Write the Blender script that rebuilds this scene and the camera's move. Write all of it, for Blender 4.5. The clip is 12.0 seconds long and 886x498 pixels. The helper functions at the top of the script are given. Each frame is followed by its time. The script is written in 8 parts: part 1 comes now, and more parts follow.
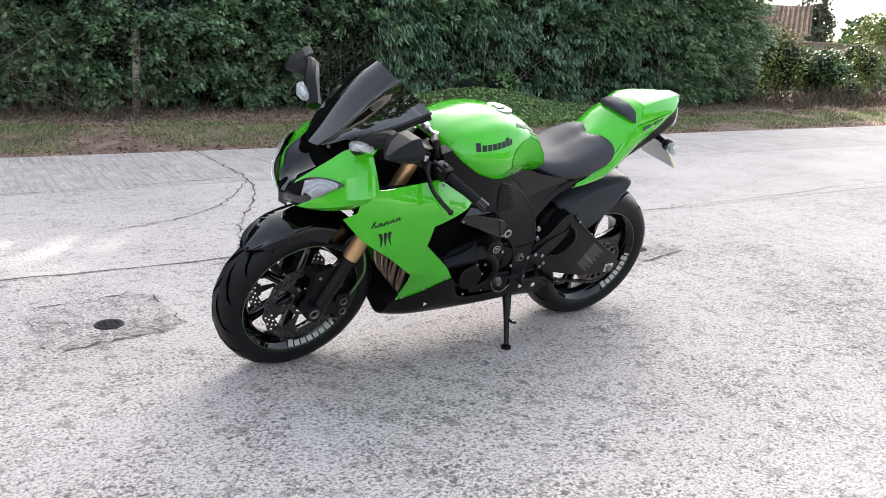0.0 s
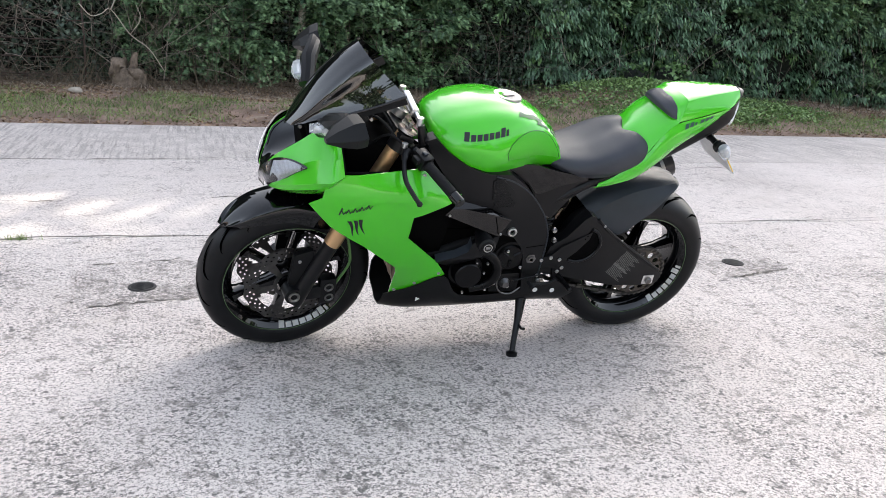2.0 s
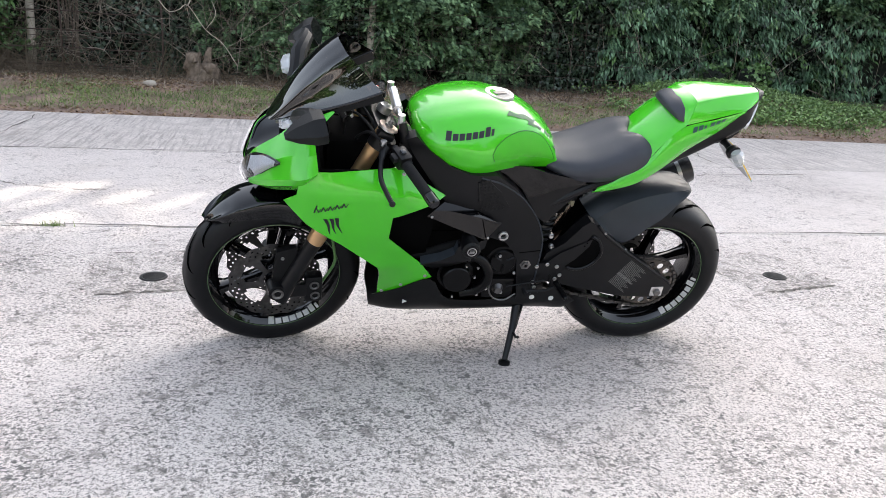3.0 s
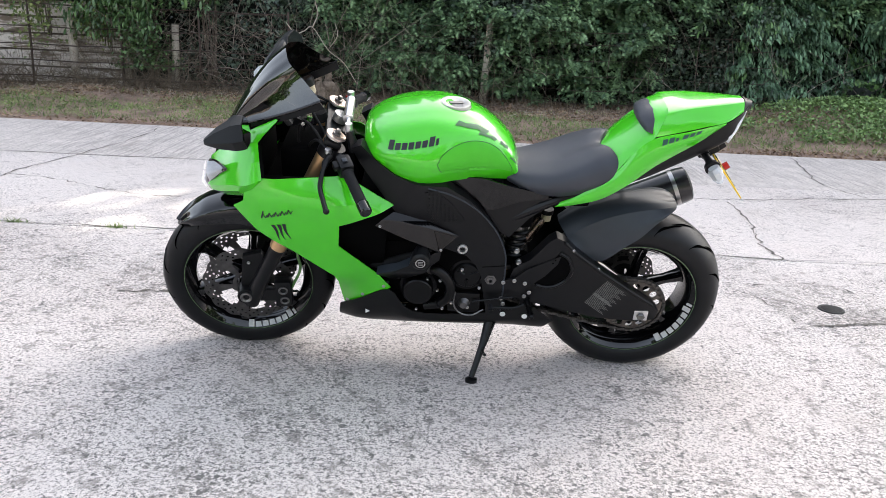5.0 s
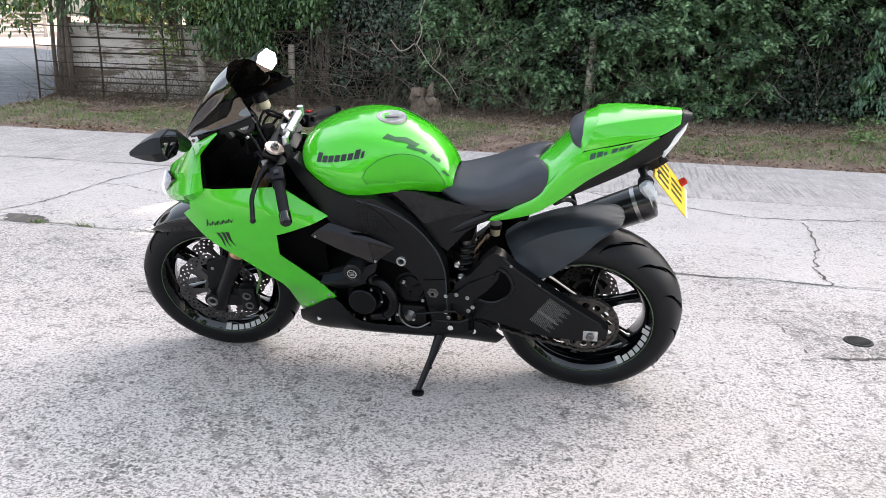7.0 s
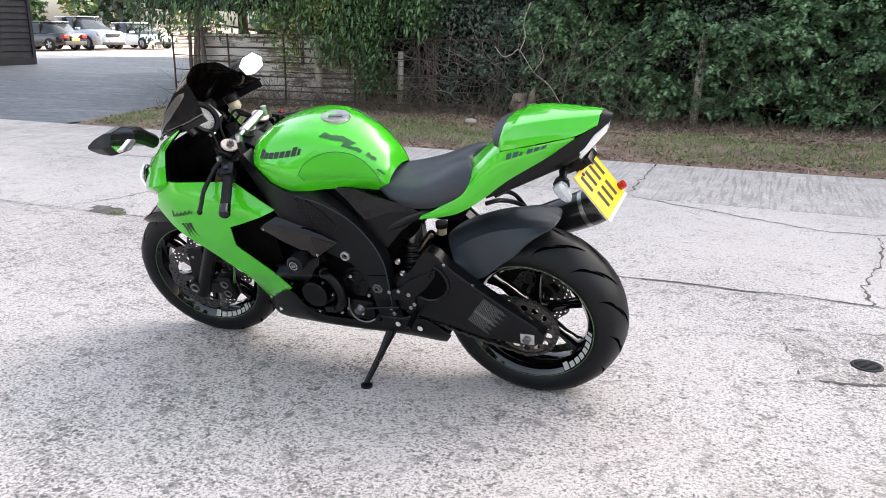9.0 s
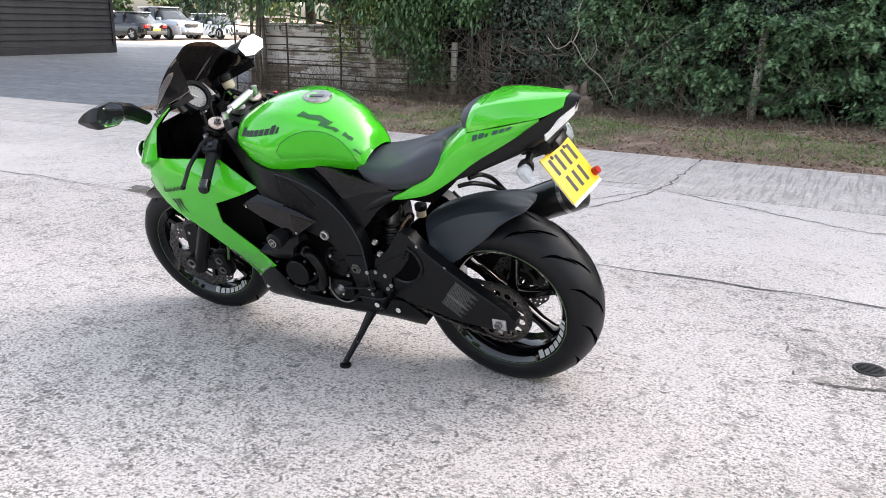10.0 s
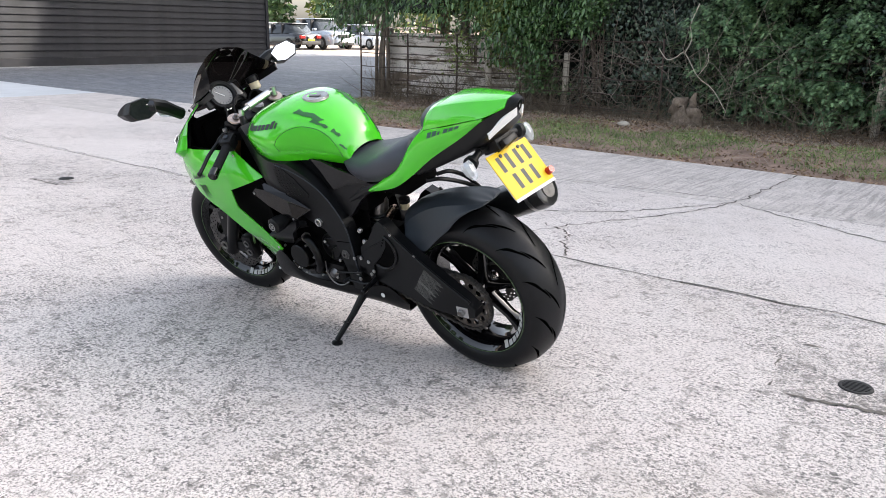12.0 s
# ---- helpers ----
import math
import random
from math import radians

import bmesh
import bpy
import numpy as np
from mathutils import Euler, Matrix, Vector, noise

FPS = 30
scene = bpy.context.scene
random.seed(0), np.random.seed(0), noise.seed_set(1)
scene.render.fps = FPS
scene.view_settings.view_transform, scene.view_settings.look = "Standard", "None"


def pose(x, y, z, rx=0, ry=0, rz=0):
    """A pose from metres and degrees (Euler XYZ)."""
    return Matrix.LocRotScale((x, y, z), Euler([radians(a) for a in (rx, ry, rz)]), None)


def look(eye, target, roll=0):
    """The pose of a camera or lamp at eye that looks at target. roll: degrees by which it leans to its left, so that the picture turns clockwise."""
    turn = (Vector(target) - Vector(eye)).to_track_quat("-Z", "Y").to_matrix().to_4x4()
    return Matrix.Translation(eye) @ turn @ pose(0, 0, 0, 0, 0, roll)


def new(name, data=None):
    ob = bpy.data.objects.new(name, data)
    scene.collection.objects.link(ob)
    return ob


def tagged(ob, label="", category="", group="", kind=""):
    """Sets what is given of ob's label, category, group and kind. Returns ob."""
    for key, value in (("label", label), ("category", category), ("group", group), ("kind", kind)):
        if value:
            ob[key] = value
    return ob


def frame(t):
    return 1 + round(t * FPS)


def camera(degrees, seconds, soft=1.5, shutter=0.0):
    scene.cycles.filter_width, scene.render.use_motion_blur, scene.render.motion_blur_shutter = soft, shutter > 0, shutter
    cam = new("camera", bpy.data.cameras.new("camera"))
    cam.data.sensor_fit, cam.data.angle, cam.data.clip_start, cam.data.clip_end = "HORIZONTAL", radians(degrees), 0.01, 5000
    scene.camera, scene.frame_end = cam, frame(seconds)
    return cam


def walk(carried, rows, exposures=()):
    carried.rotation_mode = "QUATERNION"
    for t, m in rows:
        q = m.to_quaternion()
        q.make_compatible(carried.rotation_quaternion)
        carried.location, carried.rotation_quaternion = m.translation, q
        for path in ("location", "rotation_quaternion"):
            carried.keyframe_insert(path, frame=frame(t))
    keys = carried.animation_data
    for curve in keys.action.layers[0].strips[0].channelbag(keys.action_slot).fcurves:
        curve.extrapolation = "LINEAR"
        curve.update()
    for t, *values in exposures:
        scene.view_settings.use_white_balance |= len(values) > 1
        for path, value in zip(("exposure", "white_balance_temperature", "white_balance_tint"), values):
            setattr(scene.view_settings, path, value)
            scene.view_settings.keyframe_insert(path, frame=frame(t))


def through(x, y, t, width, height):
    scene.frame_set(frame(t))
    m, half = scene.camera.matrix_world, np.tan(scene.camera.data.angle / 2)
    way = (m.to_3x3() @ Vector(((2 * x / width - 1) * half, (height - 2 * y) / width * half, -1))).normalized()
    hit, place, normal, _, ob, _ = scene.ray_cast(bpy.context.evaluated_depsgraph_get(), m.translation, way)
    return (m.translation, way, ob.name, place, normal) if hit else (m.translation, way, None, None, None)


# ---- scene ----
cam = camera(58.7, 12.0, soft=0.5)
PATH = [
    (0, (-0.988, -2.573, 1.183), (0.058, -0.950, 0.659), 2.7),
    (0.5, (-0.858, -2.655, 1.197), (0.090, -0.980, 0.653), 3.0),
    (1, (-0.651, -2.659, 1.171), (0.190, -0.933, 0.611), 3.4),
    (1.5, (-0.491, -2.657, 1.180), (0.234, -0.883, 0.608), 3.6),
    (2, (-0.294, -2.711, 1.198), (0.312, -0.896, 0.617), 3.8),
    (2.5, (-0.114, -2.758, 1.229), (0.381, -0.915, 0.630), 4.0),
    (3, (0.052, -2.708, 1.206), (0.444, -0.841, 0.607), 4.0),
    (3.2, (0.117, -2.674, 1.204), (0.474, -0.799, 0.604), 4.0),
    (4.8, (0.645, -2.749, 1.212), (0.681, -0.834, 0.634), 3.0),
    (5, (0.702, -2.733, 1.207), (0.696, -0.817, 0.632), 2.8),
    (5.5, (0.874, -2.661, 1.202), (0.771, -0.745, 0.637), 2.4),
    (6, (1.002, -2.622, 1.211), (0.804, -0.713, 0.649), 2.0),
    (6.5, (1.208, -2.650, 1.219), (0.915, -0.752, 0.662), 1.7),
    (7, (1.374, -2.673, 1.226), (0.993, -0.789, 0.675), 1.3),
    (7.2, (1.439, -2.655, 1.218), (1.010, -0.780, 0.672), 1.1),
    (8.8, (1.939, -2.510, 1.210), (1.233, -0.717, 0.676), 0.3),
    (9, (2.035, -2.519, 1.218), (1.295, -0.741, 0.679), 0.4),
    (9.5, (2.180, -2.501, 1.212), (1.362, -0.759, 0.667), 0.6),
    (10, (2.311, -2.391, 1.182), (1.416, -0.691, 0.627), 0.9),
    (10.5, (2.417, -2.301, 1.172), (1.444, -0.646, 0.610), 0.8),
    (11, (2.560, -2.282, 1.173), (1.503, -0.680, 0.611), 0.6),
    (11.5, (2.791, -2.285, 1.193), (1.656, -0.733, 0.643), 0.6),
    (12, (2.900, -2.248, 1.179), (1.700, -0.740, 0.644), 1.0),
]
walk(cam, [(t, look(eye, target, roll)) for t, eye, target, roll in PATH],
     exposures=[(0.0, 1.96), (2.5, 2.05), (5.0, 2.17), (9.0, 2.15), (10.5, 2.07), (12.0, 2.0)])

# ---- light ----
SUN_TO = Vector((0.48, 0.84, 0.56)).normalized()
world = bpy.data.worlds.new("sky")
scene.world = world
world.use_nodes = True
wn = world.node_tree
wn.nodes.clear()
sky = wn.nodes.new("ShaderNodeTexSky")
sky.sky_type = "NISHITA"
sky.sun_disc = False
sky.sun_elevation = math.asin(SUN_TO.z)
sky.sun_rotation = math.atan2(SUN_TO.x, SUN_TO.y)
sky.air_density, sky.dust_density, sky.ozone_density = 1.0, 4.0, 0.6
hue = wn.nodes.new("ShaderNodeHueSaturation")
hue.inputs["Saturation"].default_value = 0.5
bg = wn.nodes.new("ShaderNodeBackground")
bg.inputs["Strength"].default_value = 0.15
wo = wn.nodes.new("ShaderNodeOutputWorld")
wn.links.new(sky.outputs[0], hue.inputs["Color"])
wn.links.new(hue.outputs[0], bg.inputs["Color"])
wn.links.new(bg.outputs[0], wo.inputs["Surface"])

sun = new("sun", bpy.data.lights.new("sun", "SUN"))
sun.data.energy, sun.data.angle, sun.data.color = 3.2, radians(0.6), (1.0, 0.93, 0.82)
sun.matrix_world = look(SUN_TO * 60, (0, 0, 0))


# ---- materials ----
def ramp(nt, fac, lo, hi, a=0.0, b=1.0):
    """A linear map of fac from [lo, hi] to [a, b], clamped."""
    n = nt.nodes.new("ShaderNodeMapRange")
    for k, v in zip(("From Min", "From Max", "To Min", "To Max"), (lo, hi, a, b)):
        n.inputs[k].default_value = v
    nt.links.new(fac, n.inputs["Value"])
    return n.outputs[0]


def noise_of(nt, co, scale, detail=4.0, rough=0.6):
    n = nt.nodes.new("ShaderNodeTexNoise")
    n.inputs["Scale"].default_value, n.inputs["Detail"].default_value, n.inputs["Roughness"].default_value = scale, detail, rough
    nt.links.new(co, n.inputs["Vector"])
    return n.outputs["Fac"]


def blend(nt, fac, a, b, mode="MIX"):
    """Mix two colours; a and b are colours or sockets, fac a number or a socket."""
    n = nt.nodes.new("ShaderNodeMix")
    n.data_type, n.blend_type = "RGBA", mode
    for key, v in ((0, fac), (6, a), (7, b)):
        if isinstance(v, bpy.types.NodeSocket):
            nt.links.new(v, n.inputs[key])
        elif key == 0:
            n.inputs[0].default_value = v
        else:
            n.inputs[key].default_value = (*v[:3], 1)
    return n.outputs[2]


def times(nt, a, b, op="MULTIPLY"):
    n = nt.nodes.new("ShaderNodeMath")
    n.operation = op
    for i, v in enumerate((a, b)):
        if isinstance(v, bpy.types.NodeSocket):
            nt.links.new(v, n.inputs[i])
        else:
            n.inputs[i].default_value = v
    return n.outputs[0]


def blank(name):
    m = bpy.data.materials.new(name)
    m.use_nodes = True
    nt = m.node_tree
    b = nt.nodes["Principled BSDF"]
    co = nt.nodes.new("ShaderNodeTexCoord").outputs["Object"]
    return m, nt, b, co


def bump_to(nt, b, height, strength, distance):
    n = nt.nodes.new("ShaderNodeBump")
    n.inputs["Strength"].default_value, n.inputs["Distance"].default_value = strength, distance
    nt.links.new(height, n.inputs["Height"])
    nt.links.new(n.outputs[0], b.inputs["Normal"])


def surface(name, base, rough, metal=0.0, coat=0.0, vary=0.15, scale=9.0, fine=160.0, bump=0.05, dist=0.002, dirt=0.0, dirt_colour=(0.16, 0.13, 0.10), island=0.0, ior=1.45):
    """A material with two scales of variation, a fine relief and, if asked, patches of dirt."""
    m, nt, b, co = blank(name)
    big, small = noise_of(nt, co, scale), noise_of(nt, co, fine, 3.0)
    dark = tuple(c * (1 - vary) for c in base)
    light = tuple(min(1.0, c * (1 + vary)) for c in base)
    col = blend(nt, ramp(nt, big, 0.3, 0.7), dark, light)
    if island:
        rnd = nt.nodes.new("ShaderNodeNewGeometry").outputs["Random Per Island"]
        col = blend(nt, ramp(nt, rnd, 0, 1, 0, island), col, tuple(min(1.0, c * 1.8 + 0.02) for c in base))
    if dirt:
        spots = times(nt, ramp(nt, noise_of(nt, co, scale * 2.7, 6.0, 0.7), 0.52, 0.72), dirt)
        col = blend(nt, spots, col, dirt_colour)
    nt.links.new(col, b.inputs["Base Color"])
    nt.links.new(ramp(nt, small, 0.2, 0.8, max(0.0, rough * 0.85), min(1.0, rough * 1.15)), b.inputs["Roughness"])
    b.inputs["Metallic"].default_value = metal
    b.inputs["IOR"].default_value = ior
    b.inputs["Coat Weight"].default_value, b.inputs["Coat Roughness"].default_value = coat, 0.03
    if bump:
        bump_to(nt, b, small, bump, dist)
    return m


def concrete_material(name, wear):
    """Old cast concrete, its skin worn off in flecks; wear says how much grit shows through."""
    m, nt, b, co = blank(name)
    big = noise_of(nt, co, 0.55, 5.0, 0.6)
    mid = noise_of(nt, co, 4.0, 6.0, 0.65)
    fine = noise_of(nt, co, 230.0, 4.0, 0.75)
    drift = times(nt, ramp(nt, big, 0.25, 0.75, -0.5, 0.5), ramp(nt, mid, 0.25, 0.75, -0.5, 0.5), "ADD")

    def flecks(scale, detail, rough, cut, swing, soft=0.02):
        """Ragged spots of one size, more of them where the drift is strong."""
        n = noise_of(nt, co, scale, detail, rough)
        return ramp(nt, times(nt, n, times(nt, drift, swing), "ADD"), cut, cut + soft)

    col = blend(nt, ramp(nt, mid, 0.3, 0.7), (0.70, 0.631, 0.594), (0.855, 0.772, 0.725))
    col = blend(nt, ramp(nt, noise_of(nt, co, 1.7, 4.0, 0.6), 0.45, 0.7, 0.0, 0.5), col, (0.72, 0.625, 0.585))
    col = blend(nt, ramp(nt, fine, 0.42, 0.62, 0.0, 0.5), col, (0.40, 0.37, 0.35))
    # grey grit showing through at every size, from a hand's width down to a grain
    rough = times(nt, noise_of(nt, co, 15.0, 12.0, 0.80), times(nt, drift, 0.052), "ADD")
    col = blend(nt, ramp(nt, rough, 0.588 - 0.062 * wear, 0.652 - 0.062 * wear, 0.0, 0.82), col, (0.275, 0.240, 0.220))
    grain = times(nt, noise_of(nt, co, 85.0, 6.0, 0.78), times(nt, drift, 0.05), "ADD")
    col = blend(nt, ramp(nt, grain, 0.553 - 0.045 * wear, 0.617 - 0.045 * wear, 0.0, 0.80), col, (0.18, 0.158, 0.144))
    # lost stones: ragged single flecks of uneven size
    wob = nt.nodes.new("ShaderNodeVectorMath")
    wob.operation = "MULTIPLY_ADD"
    nz = nt.nodes.new("ShaderNodeTexNoise")
    nz.inputs["Scale"].default_value, nz.inputs["Detail"].default_value = 42.0, 4.0
    nt.links.new(co, nz.inputs["Vector"])
    nt.links.new(nz.outputs["Color"], wob.inputs[0])
    wob.inputs[1].default_value = (0.05, 0.05, 0.0)
    nt.links.new(co, wob.inputs[2])
    vo = nt.nodes.new("ShaderNodeTexVoronoi")
    vo.inputs["Scale"].default_value = 27.0
    nt.links.new(wob.outputs[0], vo.inputs["Vector"])
    reach = ramp(nt, times(nt, vo.outputs["Color"], times(nt, drift, 0.55), "ADD"), 0.98 - 0.5 * wear, 1.35, 0.0, 0.48)
    coarse = ramp(nt, times(nt, reach, vo.outputs["Distance"], "SUBTRACT"), 0.0, 0.05)
    small = flecks(64.0, 3.0, 0.5, 0.645 - 0.03 * wear, 0.11, 0.03)
    tiny = flecks(135.0, 2.0, 0.5, 0.635 - 0.04 * wear, 0.08, 0.03)
    col = blend(nt, times(nt, tiny, 0.7), col, (0.17, 0.156, 0.147))
    col = blend(nt, times(nt, small, 0.86), col, (0.118, 0.108, 0.102))
    col = blend(nt, times(nt, coarse, 0.84), col, (0.115, 0.106, 0.10))
    # single dark oil spots
    vo = nt.nodes.new("ShaderNodeTexVoronoi")
    vo.inputs["Scale"].default_value = 4.2
    nt.links.new(co, vo.inputs["Vector"])
    size = ramp(nt, vo.outputs["Color"], 0.72, 1.0, 0.0, 0.11)
    ragged = times(nt, noise_of(nt, co, 45.0, 4.0, 0.7), 0.09)
    spot = ramp(nt, times(nt, size, times(nt, vo.outputs["Distance"], ragged, "ADD"), "SUBTRACT"), -0.045, -0.03)
    col = blend(nt, times(nt, spot, 0.8), col, (0.085, 0.078, 0.073))
    stain = ramp(nt, noise_of(nt, co, 1.3, 4.0, 0.7), 0.56, 0.75, 0.0, 0.35)
    col = blend(nt, stain, col, (0.41, 0.355, 0.31))
    nt.links.new(col, b.inputs["Base Color"])
    b.inputs["Roughness"].default_value = 0.82
    pits = times(nt, times(nt, coarse, small, "MAXIMUM"), tiny, "MAXIMUM")
    bump_to(nt, b, times(nt, times(nt, fine, 0.35), times(nt, pits, -0.4), "ADD"), 0.55, 0.006)
    return m


def brushed_material():
    """The strip of yard that was combed while wet: uneven ridges across it, dirty in places."""
    m, nt, b, co = blank("brushed_concrete")
    big = noise_of(nt, co, 0.7, 5.0, 0.65)
    mid = noise_of(nt, co, 5.0, 6.0, 0.65)
    grit = noise_of(nt, co, 50.0, 6.0, 0.68)
    stretch = nt.nodes.new("ShaderNodeMapping")
    stretch.inputs["Scale"].default_value = (2.2, 0.13, 1.0)
    nt.links.new(co, stretch.inputs["Vector"])
    comb = noise_of(nt, stretch.outputs[0], 15.0, 2.0, 0.45)
    thin = noise_of(nt, stretch.outputs[0], 45.0, 2.0, 0.5)
    col = blend(nt, ramp(nt, mid, 0.3, 0.7), (0.47, 0.423, 0.392), (0.69, 0.622, 0.580))
    groove = times(nt, ramp(nt, comb, 0.50, 0.40), ramp(nt, times(nt, big, times(nt, mid, 0.4), "ADD"), 0.52, 0.78))
    col = blend(nt, times(nt, groove, 0.5), col, (0.22, 0.195, 0.178))
    col = blend(nt, ramp(nt, thin, 0.60, 0.72, 0.0, 0.35), col, (0.33, 0.30, 0.28))
    pits = ramp(nt, times(nt, grit, times(nt, big, 0.12), "ADD"), 0.600, 0.640)
    col = blend(nt, times(nt, pits, 0.65), col, (0.19, 0.172, 0.16))
    stain = ramp(nt, noise_of(nt, co, 2.1, 6.0, 0.75), 0.56, 0.68, 0.0, 0.5)
    col = blend(nt, stain, col, (0.36, 0.315, 0.28))
    nt.links.new(col, b.inputs["Base Color"])
    b.inputs["Roughness"].default_value = 0.85
    bump_to(nt, b, times(nt, times(nt, comb, 1.6), times(nt, grit, 0.5), "ADD"), 0.45, 0.012)
    return m


def leaf_material(name, dark, light, gloss=0.45, through=0.0):
    m, nt, b, co = blank(name)
    rnd = nt.nodes.new("ShaderNodeNewGeometry").outputs["Random Per Island"]
    col = blend(nt, rnd, dark, light)
    col = blend(nt, ramp(nt, noise_of(nt, co, 1.6), 0.35, 0.7, 0.0, 0.6), col, tuple(c * 0.55 for c in dark))
    nt.links.new(col, b.inputs["Base Color"])
    b.inputs["Roughness"].default_value = gloss
    b.inputs["Transmission Weight"].default_value = 0.0
    b.inputs["Subsurface Weight"].default_value = through
    b.inputs["Subsurface Radius"].default_value = (0.01, 0.02, 0.005)
    return m


def film_material(name, through, rough=0.015, ior=1.5, body=(0.002, 0.002, 0.002)):
    """A thin tinted sheet: light passes straight through it, weakened, and its face is glossy."""
    m, nt, b, co = blank(name)
    b.inputs["Base Color"].default_value = (*body, 1)
    b.inputs["Roughness"].default_value = rough
    b.inputs["IOR"].default_value = ior
    tr = nt.nodes.new("ShaderNodeBsdfTransparent")
    tr.inputs["Color"].default_value = (*through, 1)
    add = nt.nodes.new("ShaderNodeAddShader")
    nt.links.new(b.outputs[0], add.inputs[0])
    nt.links.new(tr.outputs[0], add.inputs[1])
    nt.links.new(add.outputs[0], nt.nodes["Material Output"].inputs["Surface"])
    return m


CONCRETE, SMOOTHER, BRUSHED = concrete_material("worn_concrete", 1.0), concrete_material("cleaner_concrete", 0.72), brushed_material()
APRON = surface("smooth_pale_apron", (0.60, 0.61, 0.62), 0.42, vary=0.12, scale=0.8, fine=40, bump=0.15, dist=0.003, dirt=0.3, dirt_colour=(0.42, 0.41, 0.40))
PATCHED = concrete_material("patched_concrete", 1.5)


def asphalt_material():
    """Rough old blacktop with paler worn streaks and loose grit."""
    m, nt, b, co = blank("asphalt")
    stretch = nt.nodes.new("ShaderNodeMapping")
    stretch.inputs["Scale"].default_value = (0.5, 1.6, 1.0)
    nt.links.new(co, stretch.inputs["Vector"])
    streak = noise_of(nt, stretch.outputs[0], 0.9, 8.0, 0.75)
    rough = noise_of(nt, co, 5.0, 8.0, 0.8)
    grit = noise_of(nt, co, 34.0, 6.0, 0.8)
    col = blend(nt, ramp(nt, rough, 0.36, 0.64), (0.070, 0.073, 0.084), (0.205, 0.21, 0.228))
    col = blend(nt, ramp(nt, streak, 0.54, 0.66, 0.0, 0.75), col, (0.27, 0.265, 0.27))
    col = blend(nt, ramp(nt, grit, 0.56, 0.68, 0.0, 0.6), col, (0.34, 0.335, 0.34))
    nt.links.new(col, b.inputs["Base Color"])
    nt.links.new(ramp(nt, streak, 0.35, 0.65, 0.42, 0.75), b.inputs["Roughness"])
    bump_to(nt, b, times(nt, rough, times(nt, grit, 0.5), "ADD"), 0.8, 0.03)
    return m


ASPHALT = asphalt_material()
SANDY = surface("sandy_gravel", (0.42, 0.33, 0.27), 0.9, vary=0.2, scale=0.8, fine=40, bump=0.4, dist=0.01)
SOIL = surface("soil_and_litter", (0.27, 0.185, 0.142), 0.95, vary=0.4, scale=3.0, fine=45, bump=0.8, dist=0.02, dirt=0.5, dirt_colour=(0.14, 0.10, 0.065))
CRACK = surface("crack_dirt", (0.135, 0.118, 0.103), 0.95, vary=0.4, scale=12, fine=90, bump=0.3)
GRASS = leaf_material("grass", (0.075, 0.13, 0.034), (0.36, 0.47, 0.15), 0.6)
WEEDS = leaf_material("weed_leaves", (0.075, 0.15, 0.04), (0.34, 0.50, 0.17), 0.5)
STRAW = leaf_material("pale_straw", (0.16, 0.12, 0.085), (0.55, 0.46, 0.36), 0.8)
DRYGRASS = leaf_material("dry_stalks", (0.08, 0.058, 0.038), (0.22, 0.17, 0.115), 0.8, 0.0)
LITTER = leaf_material("fallen_leaves", (0.12, 0.068, 0.038), (0.54, 0.37, 0.23), 0.8, 0.0)
CYPRESS = leaf_material("cypress_sprays", (0.027, 0.077, 0.036), (0.38, 0.57, 0.27), 0.5)
IVY = leaf_material("ivy_leaves", (0.018, 0.036, 0.020), (0.12, 0.17, 0.105), 0.30)
LAUREL = leaf_material("laurel_leaves", (0.026, 0.064, 0.020), (0.15, 0.27, 0.085), 0.36)
OLIVE = leaf_material("hedge_shrub_leaves", (0.030, 0.076, 0.039), (0.25, 0.43, 0.235), 0.42)
SUNLEAF = leaf_material("hedgerow_leaves", (0.09, 0.14, 0.03), (0.34, 0.40, 0.12), 0.5)
# near-black leaf tone: shade inside hedge and crowns put into colour
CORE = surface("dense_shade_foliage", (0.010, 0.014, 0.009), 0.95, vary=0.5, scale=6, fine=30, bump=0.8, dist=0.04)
BARK = surface("bark", (0.14, 0.11, 0.085), 0.9, vary=0.35, scale=12, fine=70, bump=0.8, dist=0.01)
POSTWOOD = surface("bleached_post_wood", (0.46, 0.40, 0.33), 0.85, vary=0.25, scale=6, fine=70, bump=0.5, dist=0.004)
TWIGWOOD = surface("bleached_twigs", (0.30, 0.25, 0.205), 0.85, vary=0.4, scale=5, fine=60, bump=0.2)
STUMPWOOD = surface("rotten_wood", (0.21, 0.16, 0.12), 0.95, vary=0.5, scale=14, fine=60, bump=0.9, dist=0.015, dirt=0.5, dirt_colour=(0.03, 0.022, 0.017))
OLDWOOD = surface("weathered_wood", (0.27, 0.225, 0.18), 0.85, vary=0.25, scale=6, fine=70, bump=0.5, dist=0.004)


